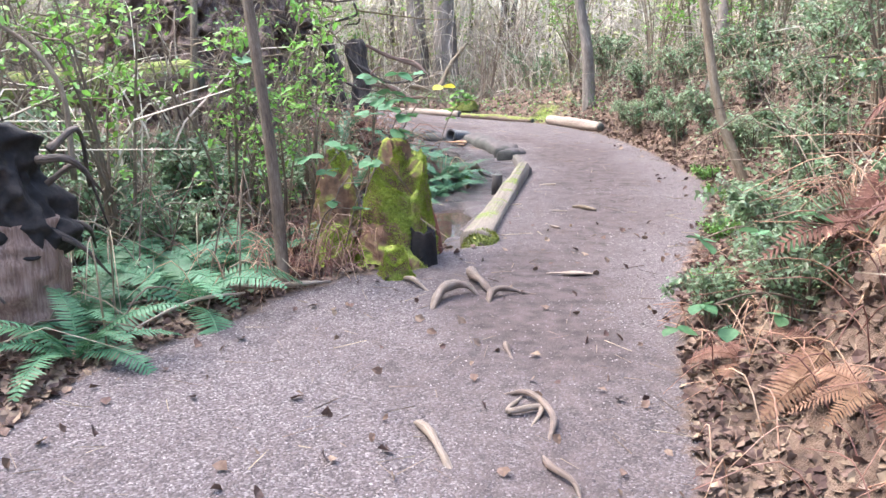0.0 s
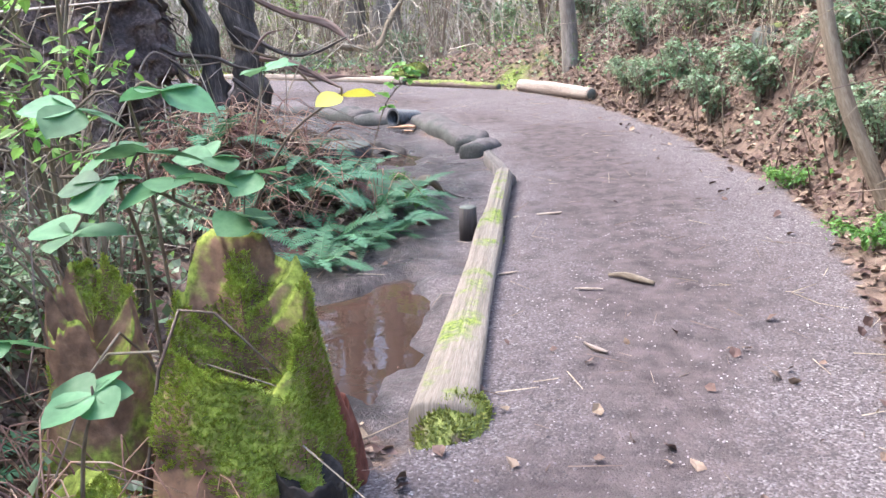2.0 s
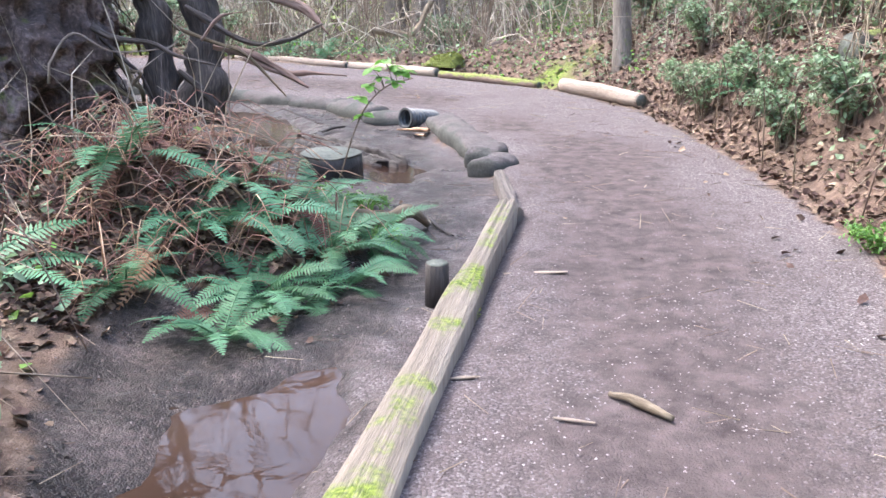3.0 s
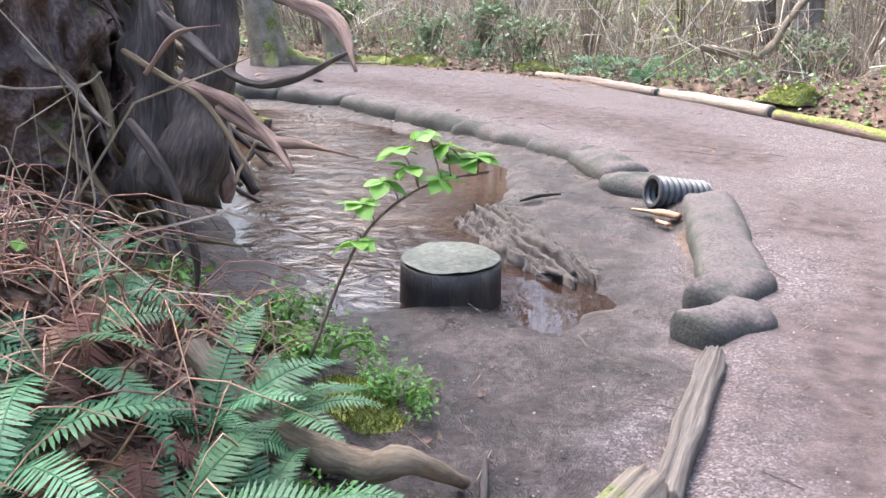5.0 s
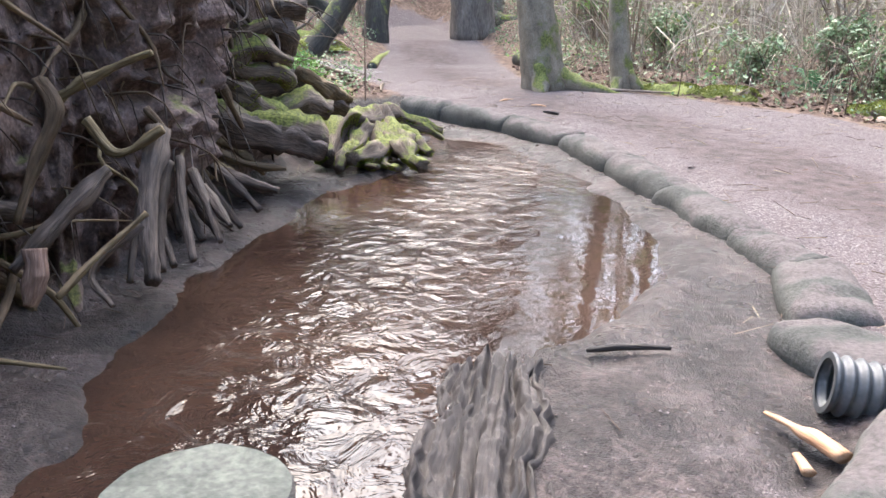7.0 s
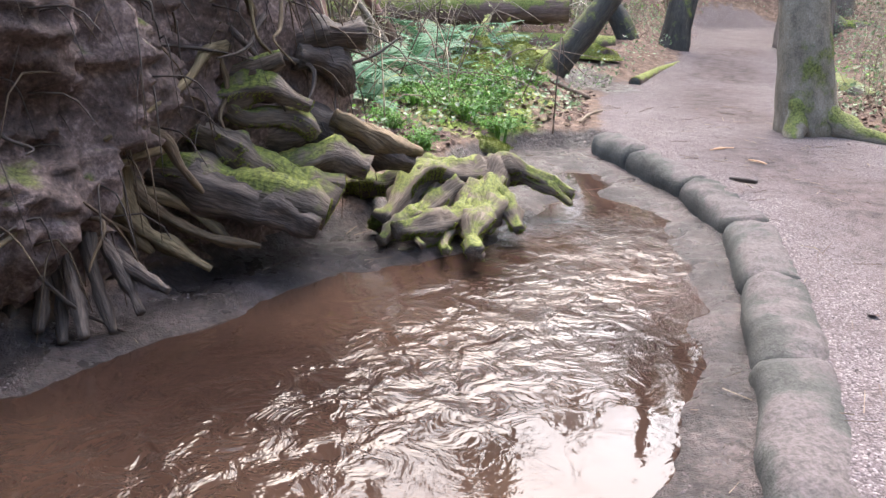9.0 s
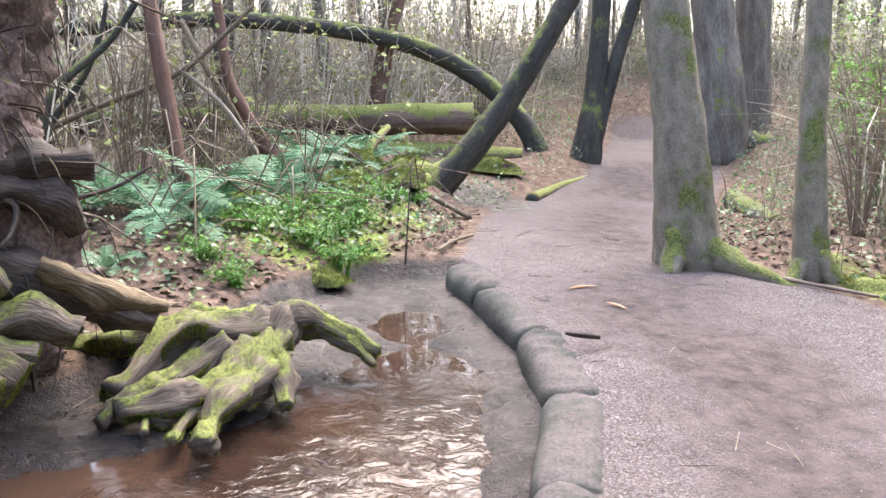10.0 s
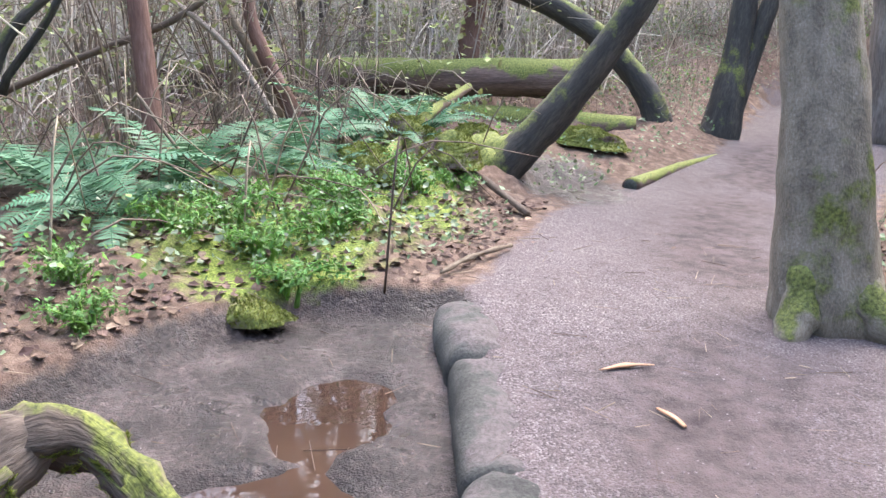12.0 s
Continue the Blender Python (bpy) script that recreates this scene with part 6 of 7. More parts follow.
WITHERED = [frond_mesh(20 + k, d, t, WITHER) for k, (d, t) in enumerate([(1.1, 0.5), (1.3, -0.5), (0.95, 0.2), (1.2, 0.7)])]


def dead_fern_form(seed, count):
    rng = np.random.default_rng(seed)
    f = thing("dead_fern", (0, 0, 0), "rust-brown withered fern with collapsed fronds", "fern", "withered ferns beside the path")
    for k in range(count):
        o = part("frond", WITHERED[rng.integers(4)], f)
        o.matrix_basis = pose(0, 0, 0.02, rng.uniform(-30, 12), rng.uniform(-30, 30), 360 * k / count + rng.uniform(-25, 25)) @ Matrix.Scale(rng.uniform(0.6, 1.1), 4)
    return f


def fern_at(forms, k, x, y, size, z=None, tilt=0, turn=None):
    zz = height(x, y) - 0.02 if z is None else z
    m = pose(x, y, zz, tilt, 0, RNG.uniform(0, 360) if turn is None else turn) @ Matrix.Scale(size, 4)
    f = forms[k % len(forms)]
    if "placed" not in f:
        f["placed"] = 1
        f.matrix_basis = m
        return f
    c = copy_thing(f, Matrix.Identity(4))
    c.matrix_basis = m
    return c


FORMS = [fern_form(1, 11), fern_form(2, 9), fern_form(3, 13)]
FERNS = [(-1.05, 4.6, 0.55), (-1.45, 4.35, 0.7), (-1.85, 5.1, 0.8), (-2.4, 4.8, 0.8), (-1.15, 5.05, 0.6), (-2.9, 5.6, 0.9), (-1.75, 3.8, 0.75), (-1.25, 4.0, 0.7), (-1.6, 4.5, 0.7), (-1.5, 3.3, 0.55), (-2.1, 7.2, 0.8), (-1.5, 6.0, 0.7), (-2.4, 5.4, 0.8), (-3.0, 4.4, 0.8), (-1.3, 7.4, 0.6), (-0.75, 7.6, 0.45),
         (-0.8, 8.75, 0.5), (0.0, 8.2, 0.5), (-0.15, 8.55, 0.45), (0.1, 7.95, 0.42), (-0.25, 7.75, 0.45), (-1.6, 9.0, 0.7), (-0.45, 8.35, 0.45), (-0.3, 7.35, 0.4), (-0.95, 8.2, 0.55), (-2.1, 8.2, 0.7),
         (-7.2, 12.3, 1.05), (-7.9, 12.7, 1.0), (-7.7, 11.8, 1.05), (-9.3, 13.3, 1.05), (-10.2, 13.7, 1.05), (-11.4, 14.0, 1.0), (-9.9, 14.1, 0.9), (-8.6, 11.6, 0.8), (-6.3, 12.0, 0.5), (-8.9, 13.6, 0.6),
         (-1.45, 17.6, 0.7), (-2.2, 18.3, 0.8), (-0.8, 18.4, 0.7), (3.4, 5.6, 0.6), (3.9, 9.5, 0.7), (2.9, 11.3, 0.5), (-4.2, 18.7, 0.7), (-0.05, 7.75, 0.4), (-0.35, 8.1, 0.5), (0.15, 8.4, 0.42), (-0.6, 8.0, 0.5), (-0.1, 8.75, 0.4), (-1.95, 4.2, 0.8), (-2.3, 4.0, 0.7), (-1.3, 4.75, 0.65), (-2.0, 5.6, 0.7), (-6.9, 12.6, 0.7), (-8.3, 13.2, 0.75), (-10.8, 14.4, 0.8), (-8.2, 12.2, 0.7), (-9.0, 12.6, 0.8), (-5.9, 11.6, 0.7)]
for k, (x, y, s) in enumerate(FERNS):
    fern_at(FORMS, k, x, y, s)


DEAD_FORMS = [dead_fern_form(11, 12), dead_fern_form(12, 9)]
for k, (x, y, s) in enumerate([(-0.55, 8.5, 0.45), (-0.85, 8.75, 0.5), (-0.4, 8.15, 0.4), (-0.9, 8.3, 0.5), (-0.6, 8.95, 0.45), (-0.2, 8.35, 0.35), (-0.75, 7.85, 0.45), (-1.2, 8.6, 0.5), (-0.35, 7.6, 0.35), (-0.7, 4.7, 0.35),
                               (1.3, 2.75, 0.42), (1.5, 2.4, 0.5), (1.55, 3.0, 0.5), (1.25, 2.3, 0.38), (1.7, 2.7, 0.5), (1.2, 3.2, 0.36), (1.85, 3.3, 0.5), (-1.35, 3.9, 0.4), (-2.0, 4.6, 0.5), (-1.1, 6.9, 0.45), (-7.6, 13.1, 0.5), (-9.2, 13.9, 0.6), (-8.4, 12.8, 0.6)]):
    fern_at(DEAD_FORMS, k, x, y, s)


# ---- shrubs ----
def shrub_form(seed, label, leaf, leaf_size, tall, spread, stems, leaves, stem_mat=STEM, name="shrub", droop=0.2):
    """Thin stems with side twigs, each bearing its own foliage."""
    rng = np.random.default_rng(seed)
    t = thing(name, (0, 0, 0), label, "shrub", "shrubs beside the path")
    for k in range(stems):
        a = rng.uniform(0, 6.28)
        r = spread * rng.uniform(0.4, 1)
        h = tall * rng.uniform(0.6, 1.05)
        p = spline([(0.06 * math.cos(a), 0.06 * math.sin(a), -0.05), (0.35 * r * math.cos(a + 0.3), 0.35 * r * math.sin(a + 0.3), h * 0.55), (0.8 * r * math.cos(a), 0.8 * r * math.sin(a), h), (1.2 * r * math.cos(a - 0.2), 1.2 * r * math.sin(a - 0.2), h * (1 - droop))], 16)
        g = Geo().add(*tube(p, [0.012, 0.009, 0.005, 0.002], 5))
        ends = []
        for q in range(7):
            b = p[rng.integers(4, 16)]
            d = rng.normal(0, 1, 3) * (1, 1, 0.5) + (0, 0, 0.35)
            e = b + d / np.linalg.norm(d) * rng.uniform(0.12, 0.4) * tall * 0.6
            g.add(*tube([b, (b + e) / 2 + rng.normal(0, 0.02, 3), e], [0.005, 0.003, 0.0015], 4))
            ends += [b + (e - b) * w for w in rng.uniform(0.2, 1, 6)]
        s = tagged(part("stem", g.mesh("stem", stem_mat), t), kind="stuff")
        if leaves:
            pos = np.array(ends)[rng.integers(0, len(ends), leaves)] + rng.normal(0, 0.03, (leaves, 3))
            fg = scatter(Geo(), LEAF_V, LEAF_F, pos, turns(rng.uniform(0, 6.28, leaves), rng.normal(-0.2, 0.5, leaves), rng.normal(0, 0.4, leaves)), leaf_size * rng.uniform(0.5, 1.2, leaves))
            tagged(part("foliage", fg.mesh("foliage", leaf, False), s), kind="stuff")
    return t


EVER = [shrub_form(31 + k, "evergreen bramble bush with dull green leaves", DULL, 0.062, 0.6, 0.5, 12, 110, name="bramble_bush") for k in range(3)]
SPRING = [shrub_form(41 + k, "shrub with fresh bright green spring leaves", FRESH, 0.06, 1.5, 0.55, 7, 60, name="spring_shrub", droop=0.05) for k in range(2)]
BARE = [shrub_form(51 + k, "bare twiggy shrub without leaves", DULL, 0.04, 1.7, 0.8, 14, 5, stem_mat=TWIG, name="bare_shrub", droop=0.1) for k in range(3)]
HERB = [shrub_form(61 + k, "low clump of fresh green herb leaves", HERB_LEAF, 0.036, 0.17, 0.24, 11, 52, stem_mat=FRESH, name="herb_clump", droop=0.1) for k in range(2)]
HEMLOCK = [shrub_form(71 + k, "young evergreen with drooping feathery boughs", DULL, 0.035, 1.9, 0.7, 13, 300, name="evergreen_sapling", droop=0.3) for k in range(2)]
for forms, places in (
        (HEMLOCK, [(2.1, 3.1, 0.75), (2.3, 4.3, 0.85), (2.75, 5.3, 1.0), (3.9, 10.4, 1.0), (4.6, 12.6, 1.2)]),
        (EVER, [(1.5, 2.6, 0.5), (1.75, 2.95, 0.6), (1.4, 3.4, 0.5), (1.8, 2.3, 0.6), (-1.6, 5.0, 0.7), (-2.2, 5.3, 0.8), (-1.2, 5.6, 0.7), (-2.8, 4.9, 0.9), (-0.9, 6.3, 0.7), (-1.7, 5.8, 0.9), (-3.2, 6.2, 1.0), (2.8, 7.7, 0.6), (2.85, 8.2, 0.7), (2.8, 10.2, 0.7), (2.65, 11.7, 0.7), (2.6, 6.3, 0.6), (2.25, 5.3, 0.5), (2.65, 12.4, 0.6), (1.75, 4.1, 0.5), (3.5, 9.2, 0.9), (3.6, 11.6, 0.9), (2.85, 10.9, 0.8), (2.95, 9.6, 0.8), (3.3, 12.1, 1.0), (3.1, 8.7, 0.8), (1.85, 4.7, 0.6), (2.4, 5.7, 0.8), (2.9, 6.6, 0.8), (3.4, 7.4, 0.9), (1.35, 3.1, 0.55), (1.6, 3.9, 0.7), (3.6, 10.3, 1.0), (3.9, 8.6, 1.0), (1.25, 3.75, 0.5),
                (2.95, 12.9, 0.8), (2.9, 4.6, 1.0), (3.3, 5.6, 1.0), (2.6, 3.6, 0.9), (-3.3, 18.5, 1.1), (0.4, 18.2, 1.1), (-5.0, 18.5, 1.1), (2.9, 15.3, 1.2), (-4.3, 19.2, 1.2), (1.8, 17.2, 1.2), (-3.5, 6.6, 1.2), (-2.6, 6.5, 1.0), (-6.8, 19.0, 1.1), (-10.6, 21.5, 1.2), (-4.4, 4.4, 1.2)]),
        (SPRING, [(-1.35, 5.35, 1.0), (-0.95, 5.9, 0.9), (-1.9, 5.0, 1.1), (-2.6, 6.0, 1.1), (-1.0, 5.15, 0.75), (3.9, 13.6, 1.3), (-10.0, 20.8, 1.2), (-9.0, 20.0, 1.0), (-7.8, 19.4, 1.0), (3.2, 4.9, 1.2), (-2.8, 19.6, 1.1), (5.0, 11.5, 1.4), (4.2, 8.0, 1.2), (4.4, 6.2, 1.2), (3.6, 10.9, 0.9), (3.2, 13.2, 1.0), (2.4, 15.8, 1.1), (-1.6, 20.4, 1.2), (-0.1, 20.6, 1.3), (-11.6, 22.4, 1.3)]),
        (BARE, [(-1.8, 6.2, 0.9), (-1.3, 6.8, 0.8), (-2.9, 5.2, 1.0), (-3.4, 7.6, 1.1), (-0.8, 5.6, 0.55), (4.3, 9.2, 1.1), (4.1, 11.4, 1.1), (3.5, 14.2, 1.1), (2.6, 16.6, 1.1), (0.9, 17.8, 1.0), (-0.9, 18.9, 1.1), (-2.6, 19.0, 1.0), (-4.6, 19.9, 1.1), (-10.4, 12.5, 1.1),
                (-9.6, 11.8, 1.1), (-11.8, 13.0, 1.1), (-11.0, 11.4, 1.1), (-8.3, 19.6, 1.0), (-11.2, 21.6, 1.0), (-15.2, 17.0, 1.2), (-15.5, 15.2, 1.2), (-7.3, 10.8, 1.0), (-12.2, 10.6, 1.2), (2.9, 5.2, 0.9), (3.6, 6.7, 1.0), (-6.6, 18.2, 0.9), (1.6, 19.2, 1.2), (-16, 19.5, 1.2), (-3.8, 6.0, 1.1), (-4.2, 8.4, 1.1)]),
        (HERB, [(-6.75, 13.45, 1.1), (-7.6, 13.9, 1.1), (-6.4, 13.65, 1), (-8.2, 14.3, 1.1), (-7.1, 13.2, 1.2), (-6.0, 12.7, 0.9), (-7.2, 13.75, 1.2), (-7.9, 13.6, 1.1), (-6.7, 13.0, 1.1), (-8.7, 14.1, 1), (0.2, 8.5, 0.6), (-0.6, 9.35, 0.9), (-0.35, 9.3, 0.8), (-0.9, 9.2, 0.9), (-8.9, 14.6, 0.9), (-5.6, 12.9, 0.8), (2.35, 6.9, 0.8), (1.9, 5.6, 0.7), (2.6, 8.3, 0.8), (1.4, 4.4, 0.6), (0.05, 9.15, 0.6)])):
    for k, (x, y, s) in enumerate(places):
        fern_at(forms, k, x, y, s)

# ---- bramble sprays with broad leaves ----
def broad_leaf(wide):
    u = np.array([0, 0.12, 0.3, 0.5, 0.7, 0.88, 1.0])
    w = wide * np.array([0.05, 0.26, 0.42, 0.45, 0.36, 0.18, 0.0])
    mid = np.stack([0 * u, u, -0.16 * u ** 2], -1)
    side = np.stack([w, u, 0.1 * w / wide - 0.16 * u ** 2 + 0.02], -1)
    v = np.vstack([mid, side, side * (-1, 1, 1)])
    k = np.arange(6)
    return Geo().add(v, [np.stack([k, 7 + k, 8 + k, k + 1], -1), np.stack([k, k + 1, 15 + k, 14 + k], -1)]).mesh("leaf", LEAF)


BROAD = [broad_leaf(1.0), broad_leaf(1.25)]


def spray(stem, clusters, label, size=0.085, seed=0, mat=STEM, count=4, leaf=None, name="bramble_spray"):
    """A cane with clusters of broad leaves at given places."""
    rng = np.random.default_rng(seed)
    o = np.array(stem[0], float)
    t = thing(name, tuple(o), label, "bramble")
    bar("cane", spline(np.array(stem, float) - o, 16), [0.005, 0.004, 0.0025], mat, t, sides=6)
    line = spline(np.array(stem, float) - o, 40)
    for c in clusters:
        c = np.array(c, float) - o
        b = line[np.argmin(np.linalg.norm(line - c, axis=1))]
        bar("stalk", spline([b, (b + c) / 2 + (0, 0, 0.02), c], 6), [0.0025, 0.002], mat, t, sides=4)
        a0 = rng.uniform(0, 360)
        for q in range(count):
            l = part("leaf", (leaf or BROAD)[rng.integers(2)], t)
            l.matrix_basis = Matrix.Translation(c) @ pose(0, 0, 0, rng.uniform(-25, 15), rng.uniform(-25, 25), a0 + q * 360 / count + rng.uniform(-25, 25)) @ Matrix.Scale(size * rng.uniform(0.75, 1.2), 4)


GREEN = "broad bramble leaves on a thin cane above the stump"
spray([(-0.5, 5.25, 0.1), (-0.4, 4.9, 0.75), (-0.33, 4.6, 0.98), (-0.18, 4.5, 0.95)], [(-0.34, 4.53, 1.0), (-0.22, 4.52, 1.0), (-0.39, 4.52, 0.92), (-0.28, 4.6, 1.03)], GREEN, 0.085, 1)
spray([(-0.45, 5.3, 0.1), (-0.4, 5.0, 0.9), (-0.3, 4.6, 1.12)], [(-0.37, 4.56, 1.11), (-0.24, 4.58, 1.13), (-0.4, 4.8, 1.0)], GREEN, 0.08, 2)
spray([(-0.8, 4.9, 0.1), (-0.68, 4.6, 0.55), (-0.53, 4.48, 0.74)], [(-0.61, 4.45, 0.63), (-0.53, 4.48, 0.76), (-0.71, 4.47, 0.7)], GREEN, 0.08, 3)
spray([(-0.55, 4.7, 0.15), (-0.45, 4.55, 0.5), (-0.37, 4.44, 0.67)], [(-0.37, 4.44, 0.68)], GREEN, 0.075, 4, count=5)
spray([(-0.75, 4.75, 0.05), (-0.62, 4.5, 0.4), (-0.42, 4.38, 0.44)], [(-0.58, 4.4, 0.48), (-0.42, 4.38, 0.45)], GREEN, 0.06, 5, count=3)
spray([(-0.5, 5.5, 0.2), (-0.3, 5.35, 0.8), (-0.22, 5.25, 0.9)], [(-0.32, 5.26, 0.9), (-0.22, 5.25, 0.86), (-0.25, 5.21, 0.76), (-0.18, 5.32, 1.1)], GREEN, 0.085, 6)
spray([(-0.9, 5.2, 0.1), (-1.0, 4.95, 0.7), (-1.0, 4.75, 1.05)], [(-1.0, 4.75, 1.05), (-0.95, 4.9, 0.8), (-1.1, 4.8, 1.2)], "broad bramble leaves on a thin cane among bare twigs", 0.08, 7)
YELLOW_LEAF = broad_leaf(1.1)
YELLOW_LEAF.materials[0] = YELLOW
spray([(-0.45, 5.55, 0.3), (-0.2, 5.45, 0.85), (0.0, 5.29, 1.04)], [(0.0, 5.29, 1.03)], "thin cane with a yellowing leaf over the stump", 0.07, 21, count=2, leaf=[YELLOW_LEAF, YELLOW_LEAF])
BANK = "broad bramble leaves trailing over the earth bank"
spray([(1.5, 3.1, 0.3), (1.15, 2.95, 0.42), (0.86, 2.87, 0.36)], [(0.91, 2.87, 0.4), (1.01, 2.85, 0.32), (1.2, 2.86, 0.36), (0.84, 2.9, 0.3)], BANK, 0.075, 8, count=3)
spray([(1.5, 3.4, 0.3), (1.2, 3.2, 0.6), (0.95, 3.1, 0.58)], [(0.97, 3.1, 0.58), (1.2, 3.15, 0.6), (1.35, 3.2, 0.55)], BANK, 0.07, 9, count=3)
spray([(1.8, 3.2, 0.4), (1.6, 3.0, 0.7), (1.31, 2.94, 0.72)], [(1.31, 2.94, 0.71), (1.5, 2.95, 0.66), (1.43, 2.86, 0.4)], BANK, 0.07, 10, count=3)
MAPLE = broad_leaf(0.8)
MAPLE.materials[0] = FRESH
spray([(-0.05, 8.85, 0.2), (0.06, 8.93, 0.52), (0.18, 9.05, 0.66), (0.33, 9.16, 0.7)], [(0.12, 9.04, 0.76), (0.22, 9.11, 0.77), (0.18, 9.09, 0.8), (0.27, 9.13, 0.73), (0.1, 9.0, 0.68), (0.3, 9.15, 0.74), (0.05, 8.97, 0.62), (0.16, 9.02, 0.72), (0.24, 9.06, 0.69), (0.08, 8.9, 0.54)],
      "young twig with fresh bright green leaves over the mud", 0.064, 11, count=6, leaf=[MAPLE, MAPLE], name="leafy_twig")

# ---- litter, gravel, tangle ----
def sown(n, x0, x1, y0, y1, keep, seed):
    rng = np.random.default_rng(seed)
    x, y = rng.uniform(x0, x1, n), rng.uniform(y0, y1, n)
    z, gravel, mud, green = lay(x, y)
    k = rng.random(n) < keep(x, y, gravel, mud, green) * np.where((x < 1.2) & (y > 9) & (gravel < 0.5) & (edge(x, y) < 0.12), 0, 1)
    return np.stack([x[k], y[k], z[k]], -1), rng


def strew(name, label, category, material, tv, tf, pos, rng, size, lift, flatness, smooth=False):
    n = len(pos)
    sz = np.asarray(size)[None] * rng.uniform(0.5, 1.3, (n, 1))
    g = scatter(Geo(), tv, tf, pos + np.array([0, 0, lift]), turns(rng.uniform(0, 6.28, n), rng.normal(0, flatness, n), rng.normal(0, flatness, n)), sz)
    return thing(name, (0, 0, 0), label, category, kind="stuff", data=g.mesh(name, material, smooth))


pos, rng = sown(90000, -9, 5, 1.2, 19.5, lambda x, y, g, m, s: np.where(m > 0.4, 0.0, np.where(g > 0.5, 0.0015, 0.75)), 1)
strew("leaf_litter", "brown dead leaves covering the forest floor", "leaves", LITTER, DEAD_V, DEAD_F, pos, rng, (0.055, 0.055, 0.055), 0.006, 0.35)
pos, rng = sown(26000, -2.6, 3.2, 1.4, 6.2, lambda x, y, g, m, s: np.where(g > 0.45, 0.02, 1.0) * (m < 0.4), 4)
strew("bank_leaves", "thick brown leaf litter on the banks beside the path", "leaves", LITTER, DEAD_V, DEAD_F, pos, rng, (0.045, 0.045, 0.06), 0.012, 0.6)
pos, rng = sown(15000, 2.1, 5.2, 5.5, 15.5, lambda x, y, g, m, s: np.where(g > 0.4, 0.02, 1.0), 7)
strew("far_bank_leaves", "brown leaf litter on the bushy bank", "leaves", LITTER, DEAD_V, DEAD_F, pos, rng, (0.05, 0.05, 0.06), 0.012, 0.55)
pos, rng = sown(9000, -1.8, 0.3, 7.2, 9.4, lambda x, y, g, m, s: np.where(m > 0.4, 0.02, 1.0), 6)
strew("mound_leaves", "brown leaf litter on the fern bank", "leaves", LITTER, DEAD_V, DEAD_F, pos, rng, (0.05, 0.05, 0.06), 0.012, 0.5)
pos, rng = sown(80000, -7, 3, 1.6, 17.5, lambda x, y, g, m, s: np.where(m > 0.3, 0.4, np.where(g > 0.5, 0.9 - 0.75 * trodden(x, y), 0.0)), 2)
strew("gravel", "fine grey and pinkish gravel on the path", "gravel", PEBBLE, PEB_V, PEB_F, pos, rng, (0.012, 0.012, 0.012), 0.0, 0.2)
pos, rng = sown(40000, -2, 2.4, 1.5, 8.0, lambda x, y, g, m, s: np.where((m < 0.3) & (g > 0.4), 0.95 - 0.8 * trodden(x, y), 0.0), 12)
strew("fine_gravel", "pale and dark chips of gravel on the path", "gravel", CHIP, PEB_V, PEB_F, pos, rng, (0.011, 0.009, 0.009), 0.0, 0.3)
pos, rng = sown(26000, -8, 4, 1.6, 18, lambda x, y, g, m, s: np.where(m > 0.4, 0.06, np.where(g > 0.5, 0.12, 0.8)), 3)
strew("twig_litter", "small twigs and needles strewn on the ground", "twigs", TWIG, TWIG_V, TWIG_F, pos, rng, (0.004, 0.13, 0.004), 0.008, 0.12)


def tangle(name, label, n, centre, spread, material, seed, tall=0.5, length=0.7, radius=0.005, category="twigs"):
    """Arching dry stalks, thrown over one another."""
    rng = np.random.default_rng(seed)
    g = Geo()
    spots = np.array(centre) + rng.normal(0, 1, (n, 2)) * spread
    spots = spots[edge(spots[:, 0], spots[:, 1]) > 0.06]
    clear = edge(spots[:, 0], spots[:, 1]) + 0.1
    for (x, y), z0, room in zip(spots, heights(spots[:, 0], spots[:, 1]), clear):
        a, ln = rng.uniform(0, 6.28), min(room, length * rng.uniform(0.5, 1.3))
        d = np.array([math.cos(a), math.sin(a)]) * ln
        h = tall * rng.uniform(0.1, 1)
        p = [(x, y, z0 - 0.02), (x + d[0] * 0.4, y + d[1] * 0.4, z0 + h), (x + d[0], y + d[1], z0 + h * rng.uniform(0.1, 0.9))]
        g.add(*tube(spline(p, 7), [radius, radius * 0.8, radius * 0.4], 4))
    return thing(name, (0, 0, 0), label, category, kind="stuff", data=g.mesh(name, material))


tangle("dead_bracken", "rust-brown dead bracken stalks heaped on the fern bank", 520, (-0.75, 8.35), (0.42, 0.42), BRACKEN, 1, 0.26, 0.42, 0.0032, "bracken")
tangle("dead_bracken", "rust-brown dead bracken below the mossy stump", 330, (-0.75, 4.85), (0.25, 0.4), BRACKEN, 2, 0.3, 0.36, 0.003, "bracken")
tangle("bank_roots", "dry roots and stalks hanging from the cut earth bank", 520, (1.55, 2.7), (0.35, 0.9), BRACKEN, 3, 0.2, 0.4, 0.003, "roots")
tangle("dry_brambles", "dry brown bramble canes over the low bank", 200, (-2.4, 5.2), (0.9, 1.4), TWIG, 4, 0.7, 1.0, 0.005, "brambles")
tangle("dry_brambles", "dry brown bramble canes beside the path", 260, (3.3, 9.0), (0.7, 2.6), TWIG, 5, 0.7, 1.0, 0.005, "brambles")
tangle("dry_brambles", "dry brown bramble canes beyond the path", 260, (-0.5, 18.6), (3.0, 0.9), TWIG, 6, 0.8, 1.0, 0.006, "brambles")
